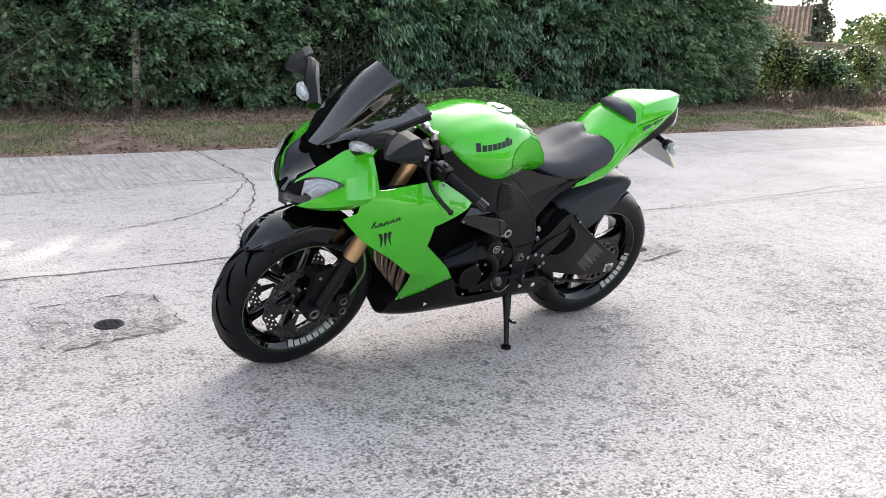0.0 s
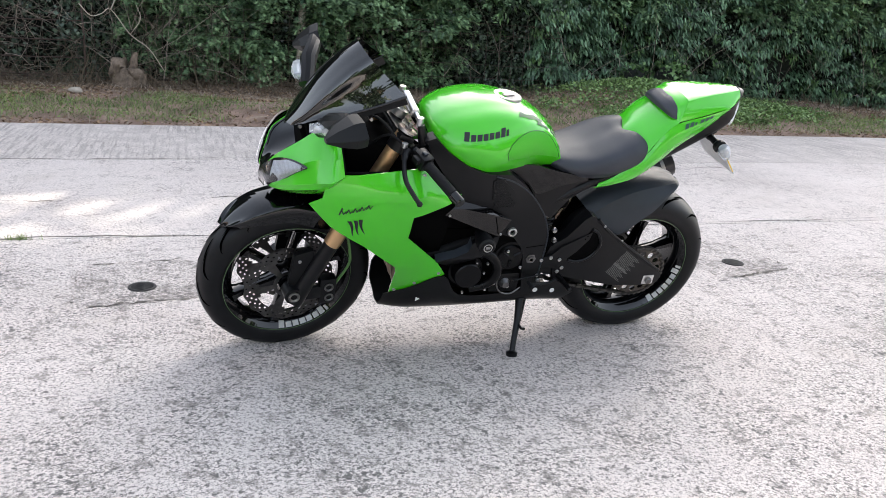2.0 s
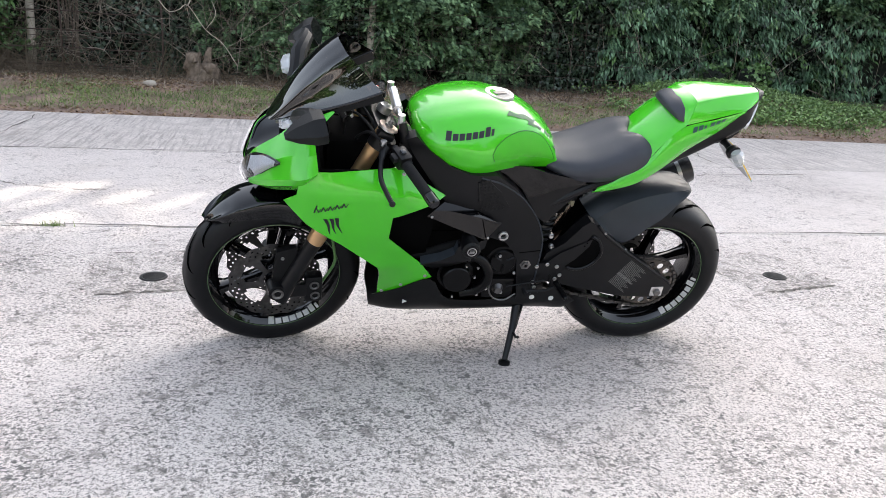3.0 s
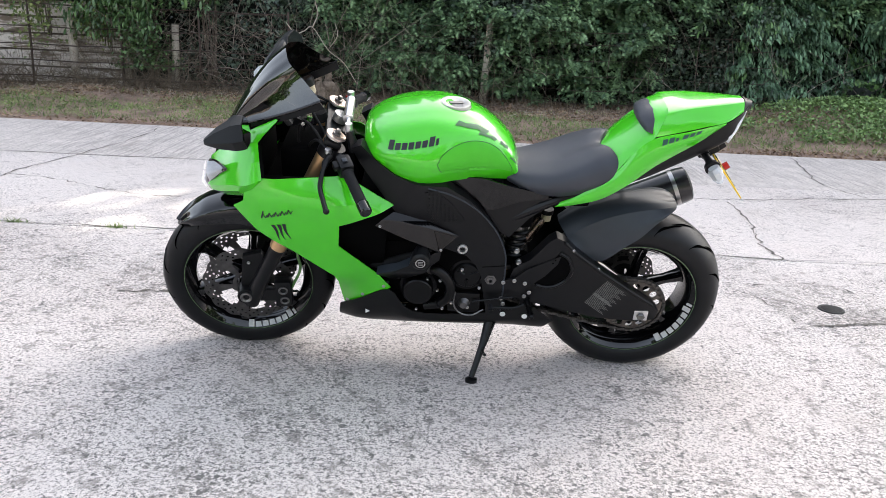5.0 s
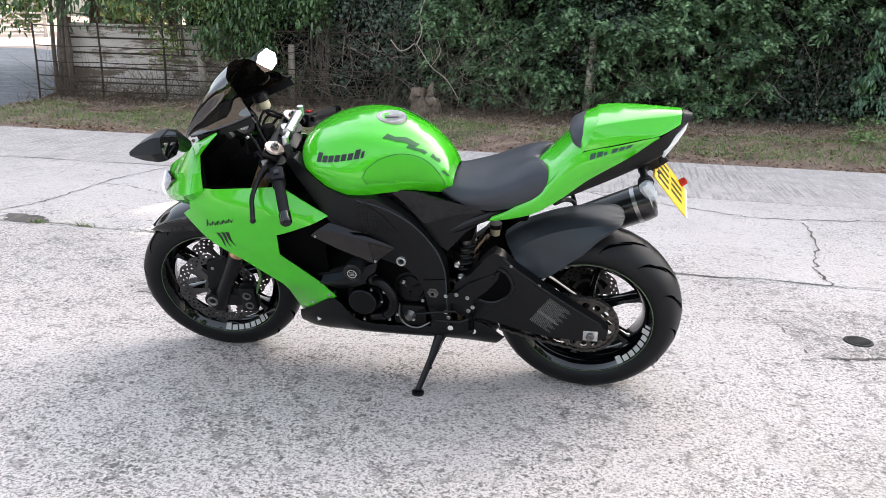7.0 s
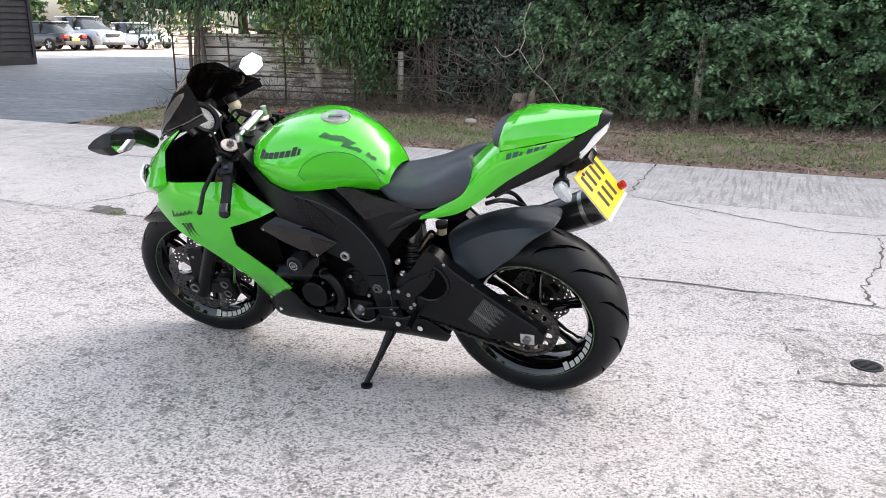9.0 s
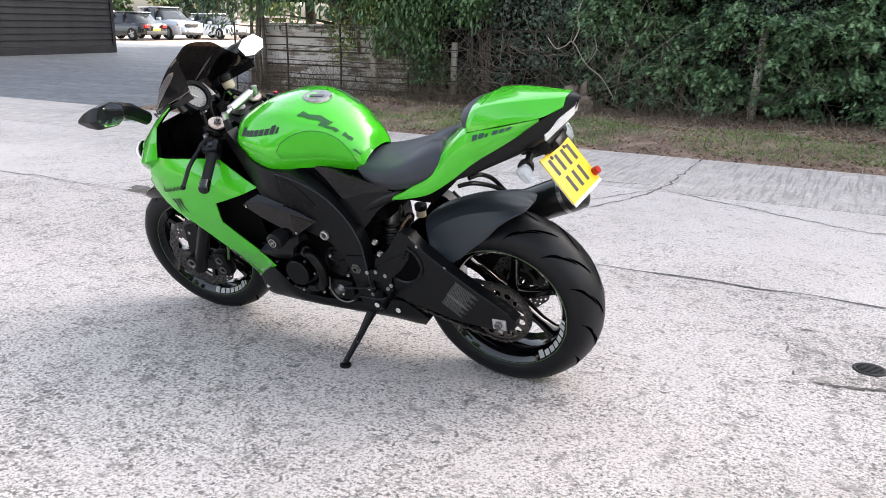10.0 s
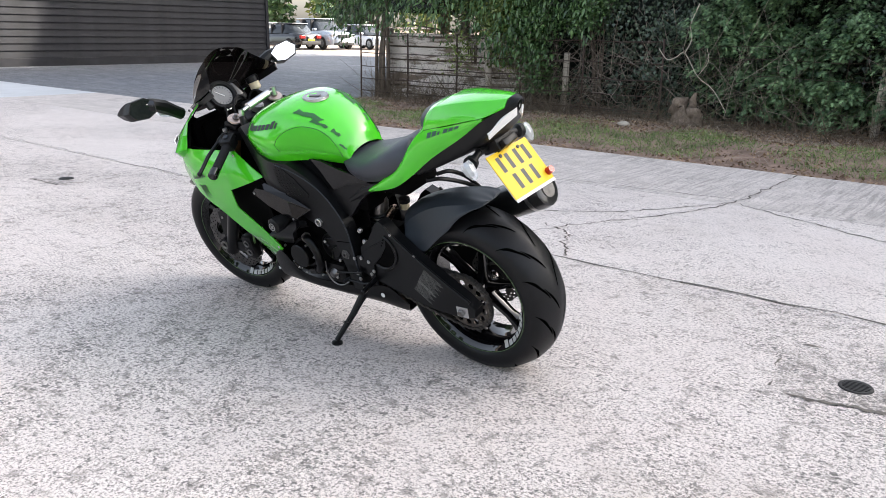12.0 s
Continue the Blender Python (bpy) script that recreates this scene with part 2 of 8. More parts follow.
def limeboard_material():
    """Old boards whose limewash has run and flaked off in long streaks."""
    m, nt, b, co = blank("limewashed_boards")
    stretch = nt.nodes.new("ShaderNodeMapping")
    stretch.inputs["Scale"].default_value = (1.0, 1.0, 7.0)
    nt.links.new(co, stretch.inputs["Vector"])
    streak = noise_of(nt, stretch.outputs[0], 1.3, 8.0, 0.72)
    patch = noise_of(nt, co, 1.1, 4.0, 0.6)
    fine = noise_of(nt, co, 55.0, 4.0, 0.7)
    col = blend(nt, ramp(nt, patch, 0.3, 0.7), (0.58, 0.51, 0.45), (0.80, 0.73, 0.66))
    bare = times(nt, times(nt, streak, times(nt, patch, 0.6), "ADD"), times(nt, fine, 0.15), "ADD")
    col = blend(nt, ramp(nt, bare, 0.87, 0.96, 0.0, 0.9), col, (0.125, 0.082, 0.050))
    col = blend(nt, ramp(nt, fine, 0.55, 0.72, 0.0, 0.5), col, (0.22, 0.17, 0.125))
    nt.links.new(col, b.inputs["Base Color"])
    b.inputs["Roughness"].default_value = 0.88
    bump_to(nt, b, fine, 0.5, 0.004)
    return m


LIMEBOARD = limeboard_material()
TAR = surface("tarred_boards", (0.023, 0.023, 0.027), 0.62, ior=1.32, vary=0.35, scale=2, fine=60, bump=0.4, dist=0.004, dirt=0.25, dirt_colour=(0.05, 0.045, 0.042))
RUST = surface("rusty_iron", (0.06, 0.04, 0.032), 0.8, vary=0.35, scale=20, fine=120, bump=0.4)
TIN = surface("corrugated_sheet", (0.42, 0.36, 0.32), 0.55, vary=0.25, scale=2, fine=30, bump=0.2, dirt=0.6, dirt_colour=(0.26, 0.15, 0.09))
STONE = surface("pale_stone", (0.42, 0.37, 0.31), 0.9, vary=0.2, scale=14, fine=80, bump=0.6, dist=0.006)
CASTIRON = surface("cast_iron", (0.035, 0.033, 0.032), 0.7, vary=0.3, scale=30, fine=140, bump=0.5)


# ---- mesh helpers ----
def mesh_ob(name, bm, material, smooth=False):
    me = bpy.data.meshes.new(name)
    bm.normal_update()
    bm.to_mesh(me)
    bm.free()
    me.materials.append(material)
    if smooth:
        me.polygons.foreach_set("use_smooth", [True] * len(me.polygons))
    return new(name, me)


def array_ob(name, verts, faces, material, smooth=False):
    """An object from arrays: verts n x 3, faces m x 3 or m x 4."""
    verts, faces = np.asarray(verts, dtype=np.float32), np.asarray(faces, dtype=np.int32)
    me = bpy.data.meshes.new(name)
    k = faces.shape[1]
    me.vertices.add(len(verts))
    me.vertices.foreach_set("co", verts.ravel())
    me.loops.add(faces.size)
    me.loops.foreach_set("vertex_index", faces.ravel())
    me.polygons.add(len(faces))
    me.polygons.foreach_set("loop_start", np.arange(0, faces.size, k, dtype=np.int32))
    me.polygons.foreach_set("loop_total", np.full(len(faces), k, dtype=np.int32))
    me.update(calc_edges=True)
    me.validate()
    me.materials.append(material)
    if smooth:
        me.polygons.foreach_set("use_smooth", [True] * len(me.polygons))
    return new(name, me)


def part(name, bm, material, parent, label="", smooth=True):
    ob = mesh_ob(name, bm, material, smooth)
    ob.parent = parent
    if label:
        ob["label"] = label
    return ob


def box(bm, lo, hi, bevel=0.0, m=None):
    c = [(a + b) / 2 for a, b in zip(lo, hi)]
    s = [abs(b - a) for a, b in zip(lo, hi)]
    mat = Matrix.Translation(c) @ Matrix.Diagonal((*s, 1))
    geo = bmesh.ops.create_cube(bm, size=1.0, matrix=(m @ mat) if m else mat)
    if bevel:
        edges = list({e for v in geo["verts"] for e in v.link_edges})
        bmesh.ops.bevel(bm, geom=edges, offset=bevel, segments=2, affect="EDGES", profile=0.6)
    return bm


def tube(bm, pts, radius, sides=10, caps=True):
    """A round bar along pts; radius is a number or one for each point."""
    pts = [Vector(p) for p in pts]
    rad = radius if hasattr(radius, "__len__") else [radius] * len(pts)
    rings, up = [], Vector((0.13, 0.31, 0.94))
    for i, p in enumerate(pts):
        d = (pts[min(i + 1, len(pts) - 1)] - pts[max(i - 1, 0)]).normalized()
        a = d.cross(up)
        if a.length < 0.05:
            a = d.cross(Vector((1, 0, 0)))
        a.normalize()
        b = d.cross(a).normalized()
        rings.append([bm.verts.new(p + (a * math.cos(q) + b * math.sin(q)) * rad[i]) for q in (2 * math.pi * k / sides for k in range(sides))])
    for r0, r1 in zip(rings, rings[1:]):
        for k in range(sides):
            bm.faces.new((r0[k], r0[(k + 1) % sides], r1[(k + 1) % sides], r1[k]))
    if caps:
        bm.faces.new(rings[0][::-1])
        bm.faces.new(rings[-1])
    return bm


def curve_pts(pts, n=8):
    """Catmull-Rom through pts, n steps a span."""
    pts = [np.array(p, float) for p in pts]
    q = [2 * pts[0] - pts[1], *pts, 2 * pts[-1] - pts[-2]]
    out = []
    for i in range(1, len(q) - 2):
        for k in range(n):
            t = k / n
            a, b, c, d = q[i - 1], q[i], q[i + 1], q[i + 2]
            out.append(0.5 * (2 * b + (c - a) * t + (2 * a - 5 * b + 4 * c - d) * t * t + (3 * b - a - 3 * c + d) * t ** 3))
    return out + [pts[-1]]


def spin_profile(bm, prof, axis_m, steps=48, closed=True):
    """Turn a profile of (radius, along) round the z axis of axis_m."""
    rings = []
    for k in range(steps):
        a = 2 * math.pi * k / steps
        rings.append([bm.verts.new(axis_m @ Vector((r * math.cos(a), r * math.sin(a), h))) for r, h in prof])
    n = len(prof)
    for k in range(steps):
        r0, r1 = rings[k], rings[(k + 1) % steps]
        for i in range(n if closed else n - 1):
            j = (i + 1) % n
            bm.faces.new((r0[i], r1[i], r1[j], r0[j]))
    return bm


rng = np.random.default_rng(7)


def scatter(name, template, faces, places, turns, scales, material):
    """Many copies of one small shape joined into one object. turns: n x 3 x 3."""
    template, faces = np.asarray(template, float), np.asarray(faces, int)
    v = np.einsum("nij,kj->nki", turns, template) * np.asarray(scales)[:, None, None] + np.asarray(places)[:, None, :]
    f = faces[None] + (np.arange(len(v)) * len(template))[:, None, None]
    return array_ob(name, v.reshape(-1, 3), f.reshape(-1, faces.shape[1]), material)


def turns_of(yaw, pitch, roll):
    cy, sy, cp, sp, cr, sr = np.cos(yaw), np.sin(yaw), np.cos(pitch), np.sin(pitch), np.cos(roll), np.sin(roll)
    o, i = np.zeros_like(yaw), np.ones_like(yaw)
    rz = np.stack([np.stack([cy, -sy, o], -1), np.stack([sy, cy, o], -1), np.stack([o, o, i], -1)], -2)
    rx = np.stack([np.stack([i, o, o], -1), np.stack([o, cp, -sp], -1), np.stack([o, sp, cp], -1)], -2)
    ry = np.stack([np.stack([cr, o, sr], -1), np.stack([o, i, o], -1), np.stack([-sr, o, cr], -1)], -2)
    return rz @ rx @ ry


# ---- ground ----
def sheet(name, x0, x1, y0, y1, z, material, nx=2, ny=2, relief=None):
    xs, ys = np.linspace(x0, x1, nx), np.linspace(y0, y1, ny)
    v = np.array([(x, y, z + (relief(x, y) if relief else 0.0)) for y in ys for x in xs])
    f = [(j * nx + i, j * nx + i + 1, (j + 1) * nx + i + 1, (j + 1) * nx + i) for j in range(ny - 1) for i in range(nx - 1)]
    return array_ob(name, v, f, material, True)


ground = tagged(sheet("ground", -600, 600, -600, 600, -0.06, SOIL, 3, 3), "bare earth ground stretching off beyond the yard", "ground", kind="structure")

YARD_EDGE = 5.08
pavement = tagged(new("pavement"), "worn pale concrete yard in large cast slabs", "pavement", kind="structure")


def slab(x0, x1, y0, y1, material):
    bm = bmesh.new()
    box(bm, (x0 + 0.004, y0 + 0.004, -0.16), (x1 - 0.004, y1 - 0.004, 0.0), 0.006)
    return part("slab", bm, material, pavement, smooth=False)


for row, (y0, y1) in enumerate(((-16, -9), (-9, -4.6), (-4.6, -1.62), (-1.62, 1.39), (1.39, 3.42), (3.42, YARD_EDGE))):
    if row == 5:
        slab(-18, -10.9, y0, y1, APRON)
        slab(-10.9, 30, y0, y1, BRUSHED)
        continue
    for x0 in range(-18, 48, 6) if row < 3 else (-18, 30):
        off = (0.0, 2.3, 1.1, 0.0, 0.0, 0.0)[row]
        slab(x0 + off, x0 + off + (6 if row < 3 else 48 if x0 < 0 else 24), y0, y1, SMOOTHER if row == 4 else CONCRETE)

ASPH = [(-60, 5.1), (-18, 5.12), (-6.6, 5.1), (-6.3, 6.2), (-7.2, 8.2), (-8.6, 11), (-13, 20), (-20, 24), (-60, 24)]
bm = bmesh.new()
bmesh.ops.triangulate(bm, faces=[bm.faces.new([bm.verts.new((x, y, -0.012)) for x, y in ASPH])])
tagged(mesh_ob("road", bm, ASPHALT), "dark worn asphalt drive beside the concrete yard", "road", kind="structure")
bm = bmesh.new()
bm.faces.new([bm.verts.new((x, y, -0.02)) for x, y in ((-90, 23.9), (-20.2, 23.9), (-13.2, 19.9), (-9, 24), (-14, 60), (-90, 60))])
tagged(mesh_ob("car_park", bm, SANDY), "sunlit sandy gravel car park", "car park", kind="structure")


def crack(pts, width=0.012, seed=1):
    """A dirt-filled crack that wanders along pts."""
    r = np.random.default_rng(seed)
    line = [np.array(p) for p in curve_pts([(*p, 0) for p in pts], 10)]
    v, f = [], []
    for i, p in enumerate(line):
        d = line[min(i + 1, len(line) - 1)] - line[max(i - 1, 0)]
        nrm = np.array((-d[1], d[0], 0)) / (np.linalg.norm(d) + 1e-9)
        q = p + nrm * r.normal(0, 0.012)
        w = width * (0.24 + 1.0 * r.random() ** 1.5)
        v += [q + nrm * w / 2 + (0, 0, 0.0025), q - nrm * w / 2 + (0, 0, 0.0025)]
        if i:
            f.append((2 * i - 2, 2 * i - 1, 2 * i + 1, 2 * i))
    ob = array_ob("crack", np.array(v), f, CRACK)
    ob.parent = pavement


crack([(1.05, 5.05), (1.06, 4.3), (1.04, 3.52), (0.92, 2.98), (0.62, 2.3), (0.48, 1.99), (0.36, 1.62), (0.30, 1.42)], 0.016, 1)
crack([(1.03, 3.5), (0.72, 2.9), (0.42, 2.5), (0.1, 2.3), (-0.17, 2.2)], 0.014, 2)
crack([(0.34, 1.99), (0.56, 1.89), (0.72, 1.62), (0.85, 1.40)], 0.014, 3)
crack([(1.03, 3.5), (1.55, 3.24), (2.13, 2.97), (2.48, 2.86), (3.0, 2.95), (3.53, 3.08), (4.4, 3.2)], 0.016, 4)
crack([(2.71, 2.8), (2.66, 2.2), (2.55, 1.75), (2.53, 1.4)], 0.015, 5)
crack([(-2.12, 5.0), (-2.15, 3.95), (-2.34, 2.8), (-2.34, 2.4), (-2.33, 1.9), (-2.5, 1.42)], 0.015, 6)
crack([(-2.34, 2.58), (-1.95, 2.5), (-1.6, 2.3), (-1.35, 2.2), (-1.0, 2.15)], 0.012, 7)
crack([(-8, 1.43), (-6.2, 1.43), (-4.4, 1.41), (-2.7, 1.4), (-1, 1.4), (0.5, 1.38), (2.4, 1.41), (4.5, 1.45), (7, 1.56), (11, 1.6)], 0.015, 8)
crack([(-4, 3.36), (-2, 3.4), (-0.7, 3.45), (0.2, 3.52), (1.02, 3.62)], 0.013, 9)
crack([(4.05, 5.0), (3.9, 4.3), (3.76, 3.66), (3.9, 3.2)], 0.013, 10)


def drain(x, y, turn):
    """A small round iron grate in a square of patched concrete."""
    root = tagged(new("drain"), "small round cast iron drain cover sunk in the patched concrete", "drain", "drains along the yard")
    root.matrix_world = pose(x, y, 0, 0, 0, turn)
    bm = bmesh.new()
    spin_profile(bm, [(0.0, 0.002), (0.043, 0.002), (0.047, 0.006), (0.055, 0.006), (0.058, 0.001), (0.0, 0.001)], Matrix.Identity(4), 28)
    part("rim", bm, CASTIRON, root)
    for k in range(-3, 4):
        bm = bmesh.new()
        w = math.sqrt(0.045 ** 2 - (k * 0.012) ** 2)
        box(bm, (-w, k * 0.012 - 0.0028, 0.002), (w, k * 0.012 + 0.0028, 0.0065), 0.0008)
        part("bar", bm, CASTIRON, root)
    r = np.random.default_rng(int(abs(x) * 100))
    bm = bmesh.new()
    ring = []
    for i in range(48):
        a = 2 * math.pi * i / 48
        q = 0.262 / max(abs(math.cos(a)), abs(math.sin(a)), 0.80) * (1 + r.normal(0, 0.022))
        ring.append(bm.verts.new((q * math.cos(a), 0.08 + q * math.sin(a), 0.0006)))
    hub = bm.verts.new((0, 0.08, 0.0012))
    for i in range(48):
        bm.faces.new((hub, ring[i], ring[(i + 1) % 48]))
    part("patch", bm, PATCHED, root, "rougher brownish patch of concrete", smooth=False)
    for side in range(4):
        bm = bmesh.new()
        m = pose(0, 0.08, 0, 0, 0, 90 * side)
        prev = None
        for i in range(19):
            s = -0.215 + 0.43 * i / 18
            near = 0.014 if side == 2 else 0.009 * max(0.0, math.sin(i * 0.55 + side * 2))
            c, w = 0.262 + r.normal(0, 0.007), near * r.random() ** 1.2 + 0.0004
            a, b = bm.verts.new(m @ Vector((s, c - w, 0.0032))), bm.verts.new(m @ Vector((s, c + w, 0.0032)))
            if prev:
                bm.faces.new((prev[0], prev[1], b, a))
            prev = (a, b)
        part("edge_gap", bm, CRACK, root, smooth=False)
    return root


drain(-0.50, 0.63, 6)
drain(2.46, 0.635, 12)
drain(-3.25, 0.69, 2)


# spalled hollow beside the joint, and tufts of grass rooted in it
r = np.random.default_rng(61)
bm = bmesh.new()
hub = bm.verts.new((-2.13, 1.47, 0.0026))
ring = [bm.verts.new((-2.13 + q * 0.20 * math.cos(a), 1.47 + q * 0.085 * math.sin(a) - q * 0.05 * math.cos(a), 0.0024)) for a, q in ((2 * math.pi * i / 30, r.uniform(0.7, 1.15)) for i in range(30))]
for i in range(30):
    bm.faces.new((hub, ring[i], ring[(i + 1) % 30]))
mesh_ob("spall", bm, CRACK).parent = pavement


# ---- verge ----
def verge_height(x, y):
    s = min(1.0, max(0.0, (y - YARD_EDGE) / 1.2))
    bank = 0.10 * s + 0.05 * s * noise.noise(Vector((x * 0.9, y * 0.9, 0))) + 0.015 * noise.noise(Vector((x * 5, y * 5, 3)))
    mound = 0.26 * math.exp(-((x - 5.6) / 1.3) ** 2 - ((y - 7.0) / 0.9) ** 2)
    return bank + mound - 0.035


tagged(sheet("verge", -6.45, 40, YARD_EDGE - 0.05, 12.5, 0.0, SOIL, 150, 40, verge_height), "rough verge of bare soil and leaf litter", "verge", kind="structure")


def on_verge(n, x0, x1, y0, y1):
    x, y = rng.uniform(x0, x1, n), rng.uniform(y0, y1, n)
    return np.array([(a, b, verge_height(a, b)) for a, b in zip(x, y)])


BLADE = [(-0.06, 0, 0), (0.06, 0, 0), (0.04, 0.16, 0.55), (-0.04, 0.16, 0.55), (0.0, 0.45, 1.0)]
BLADE_F = [(0, 1, 2), (0, 2, 3), (3, 2, 4)]


def grass(name, p, size, label, material=GRASS, blade=None, lean=0.6):
    n = len(p)
    t = turns_of(rng.uniform(0, 6.28, n), rng.normal(0, lean, n), rng.normal(0, lean, n))
    return tagged(scatter(name, blade or BLADE, BLADE_F, p, t, rng.uniform(0.5, 1.2, n) * size, material), label, "grass", kind="stuff")


p = on_verge(90000, -6.3, 26, 5.35, 7.3)
keep = np.array([noise.noise(Vector((a * 1.1, b * 2.0, 5))) + 0.55 * (1 - abs(b - 5.95) / 0.75) for a, b, _ in p]) > rng.uniform(-0.15, 0.45, len(p))
grass("grass", p[keep], 0.056, "patchy short green grass on the verge")
for x, y in ((-1.65, 1.395), (-1.09, 1.385), (-1.98, 1.40)):
    tuft = np.stack([rng.normal(x, 0.035, 70), rng.normal(y, 0.008, 70), np.full(70, 0.001)], 1)
    grass("grass_tuft", tuft, 0.034, "small tuft of grass growing in the concrete joint")
LEAF = [(-0.5, 0, 0), (0, -0.28, 0.10), (0.5, 0, 0.03), (0, 0.28, 0.10)]
LEAF_F = [(0, 1, 2), (0, 2, 3)]


def flat_leaves(name, p, lo, hi, material, label, category, tilt=0.5):
    """Small leaves lying or standing at p."""
    n = len(p)
    return tagged(scatter(name, LEAF, LEAF_F, p, turns_of(rng.uniform(0, 6.28, n), rng.normal(0, tilt, n), rng.normal(0, tilt, n)), rng.uniform(lo, hi, n), material), label, category, kind="stuff")


p = on_verge(42000, -6.3, 26, 5.4, 7.1)
keep = np.array([noise.noise(Vector((a * 1.3, b * 2.2, 15))) + 0.45 * (1 - abs(b - 6.0) / 0.75) for a, b, _ in p]) > rng.uniform(0.0, 0.7, len(p))
flat_leaves("clover", p[keep] + (0, 0, 0.012), 0.014, 0.038, GRASS, "low clover and moss among the grass", "weeds")
p = on_verge(42000, 3.9, 9.5, 5.7, 8.0)
keep = np.array([0.9 - abs(a - 6.2) / 2.6 + 0.8 * noise.noise(Vector((a * 1.5, b * 1.5, 31))) for a, b, _ in p]) > rng.uniform(0.1, 0.8, len(p))
p = p[keep]
flat_leaves("weeds", p + np.stack([np.zeros(len(p)), np.zeros(len(p)), rng.uniform(0.01, 0.13, len(p))], 1), 0.025, 0.06, WEEDS, "lush green weeds over a low mound", "weeds", 0.7)
STALK = [(-0.018, 0, 0), (0.018, 0, 0), (0.012, 0.16, 0.55), (-0.012, 0.16, 0.55), (0.0, 0.45, 1.0)]
p = on_verge(4500, -6.6, 14, 6.9, 8.3)
grass("dry_stalks", p, 0.19, "dry brown stalks and dead brambles under the hedge", DRYGRASS, STALK)
p = on_verge(110000, -6.4, 26, YARD_EDGE + 0.05, 8.4)
p = p[(np.array([noise.noise(Vector((a * 0.8, b * 1.5, 9))) for a, b, _ in p]) + np.where(p[:, 1] > 6.4, 0.5, np.where(p[:, 1] < 5.45, 0.35, -0.1))) > rng.uniform(0, 0.7, len(p))]
flat_leaves("leaf_litter", p + (0, 0, 0.008), 0.018, 0.055, LITTER, "brown fallen leaves scattered along the verge", "leaf litter")
p = on_verge(30000, -6.4, 22, YARD_EDGE + 0.05, 8.3)
p = p[np.where(p[:, 1] > 6.5, 0.9, np.where(p[:, 1] < 5.5, 0.5, 0.15)) > rng.uniform(0, 1, len(p))]
n = len(p)
STICK = [(-0.5, -0.012, 0), (-0.5, 0.012, 0), (0.02, 0.03, 0.05), (0.5, 0.012, 0.0), (0.5, -0.012, 0), (0.0, 0.008, 0.05)]
tagged(scatter("fallen_twigs", STICK, [(0, 1, 2), (0, 2, 5), (5, 2, 3), (5, 3, 4)], p + (0, 0, 0.02), turns_of(rng.uniform(0, 6.28, n), rng.normal(0, 0.2, n), rng.normal(0, 0.25, n)), rng.uniform(0.05, 0.26, n), STRAW), "pale dry twigs and straw strewn under the hedge", "twigs", kind="stuff")


# ---- hedge ----
def hedge_face(x, z):
    """How far back the front of the foliage stands."""
    return 8.25 + 0.55 * noise.noise(Vector((x * 0.6, z * 0.6, 1))) + 0.42 * noise.noise(Vector((x * 2.1, z * 2.6, 4))) - 0.06 * z


def cone_core(name, x, y, r, h, seed, parent):
    bm = bmesh.new()
    rings = []
    for j in range(9):
        s = j / 8
        rr = r * (1 - s) ** 0.6 * (0.85 + 0.15 * math.sin(3 * s))
        ring = []
        for k in range(14):
            a = 2 * math.pi * k / 14
            q = rr * (1 + 0.22 * noise.noise(Vector((math.cos(a) * 1.5 + seed, math.sin(a) * 1.5, s * 5))) + 0.30 * noise.noise(Vector((math.cos(a) * 3.5 + seed, math.sin(a) * 3.5, s * 13)))) + 0.02
            ring.append(bm.verts.new((x + q * math.cos(a), y + q * math.sin(a), 0.25 + s * h)))
        rings.append(ring)
    for r0, r1 in zip(rings, rings[1:]):
        for k in range(14):
            bm.faces.new((r0[k], r0[(k + 1) % 14], r1[(k + 1) % 14], r1[k]))
    bm.faces.new(rings[-1])
    # near-black body, so the crown's inner shade is in its colour
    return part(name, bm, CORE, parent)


# a flat drooping cypress frond: one stem with pointed leaflets on both sides
SPRAY, SPRAY_F = [(0, 0.15 * k, -0.30 * (0.15 * k) ** 2) for k in range(7)], []
for k in range(6):
    for e in (-1, 1):
        l = 0.42 * math.sin(math.pi * (0.30 + 0.62 * k / 6)) * (1.0 if (k + e) % 2 else 0.8)
        SPRAY.append((e * l, 0.15 * k + 0.30, -0.30 * (0.15 * k + 0.2) ** 2 - 0.10 * l))
        tip = len(SPRAY) - 1
        SPRAY_F.append((k, tip, k + 1) if e < 0 else (k, k + 1, tip))

IVYLEAF = [(0, 0, 0), (-0.5, 0.35, 0.10), (-0.18, 0.6, 0.04), (0, 1.0, -0.06), (0.18, 0.6, 0.04), (0.5, 0.35, 0.10)]
IVYLEAF_F = [(0, 1, 2), (0, 2, 4), (2, 3, 4), (0, 4, 5)]
LONGLEAF = [(0, 0, 0), (-0.14, 0.35, 0.05), (-0.11, 0.7, 0.0), (0, 1.0, -0.12), (0.11, 0.7, 0.0), (0.14, 0.35, 0.05)]


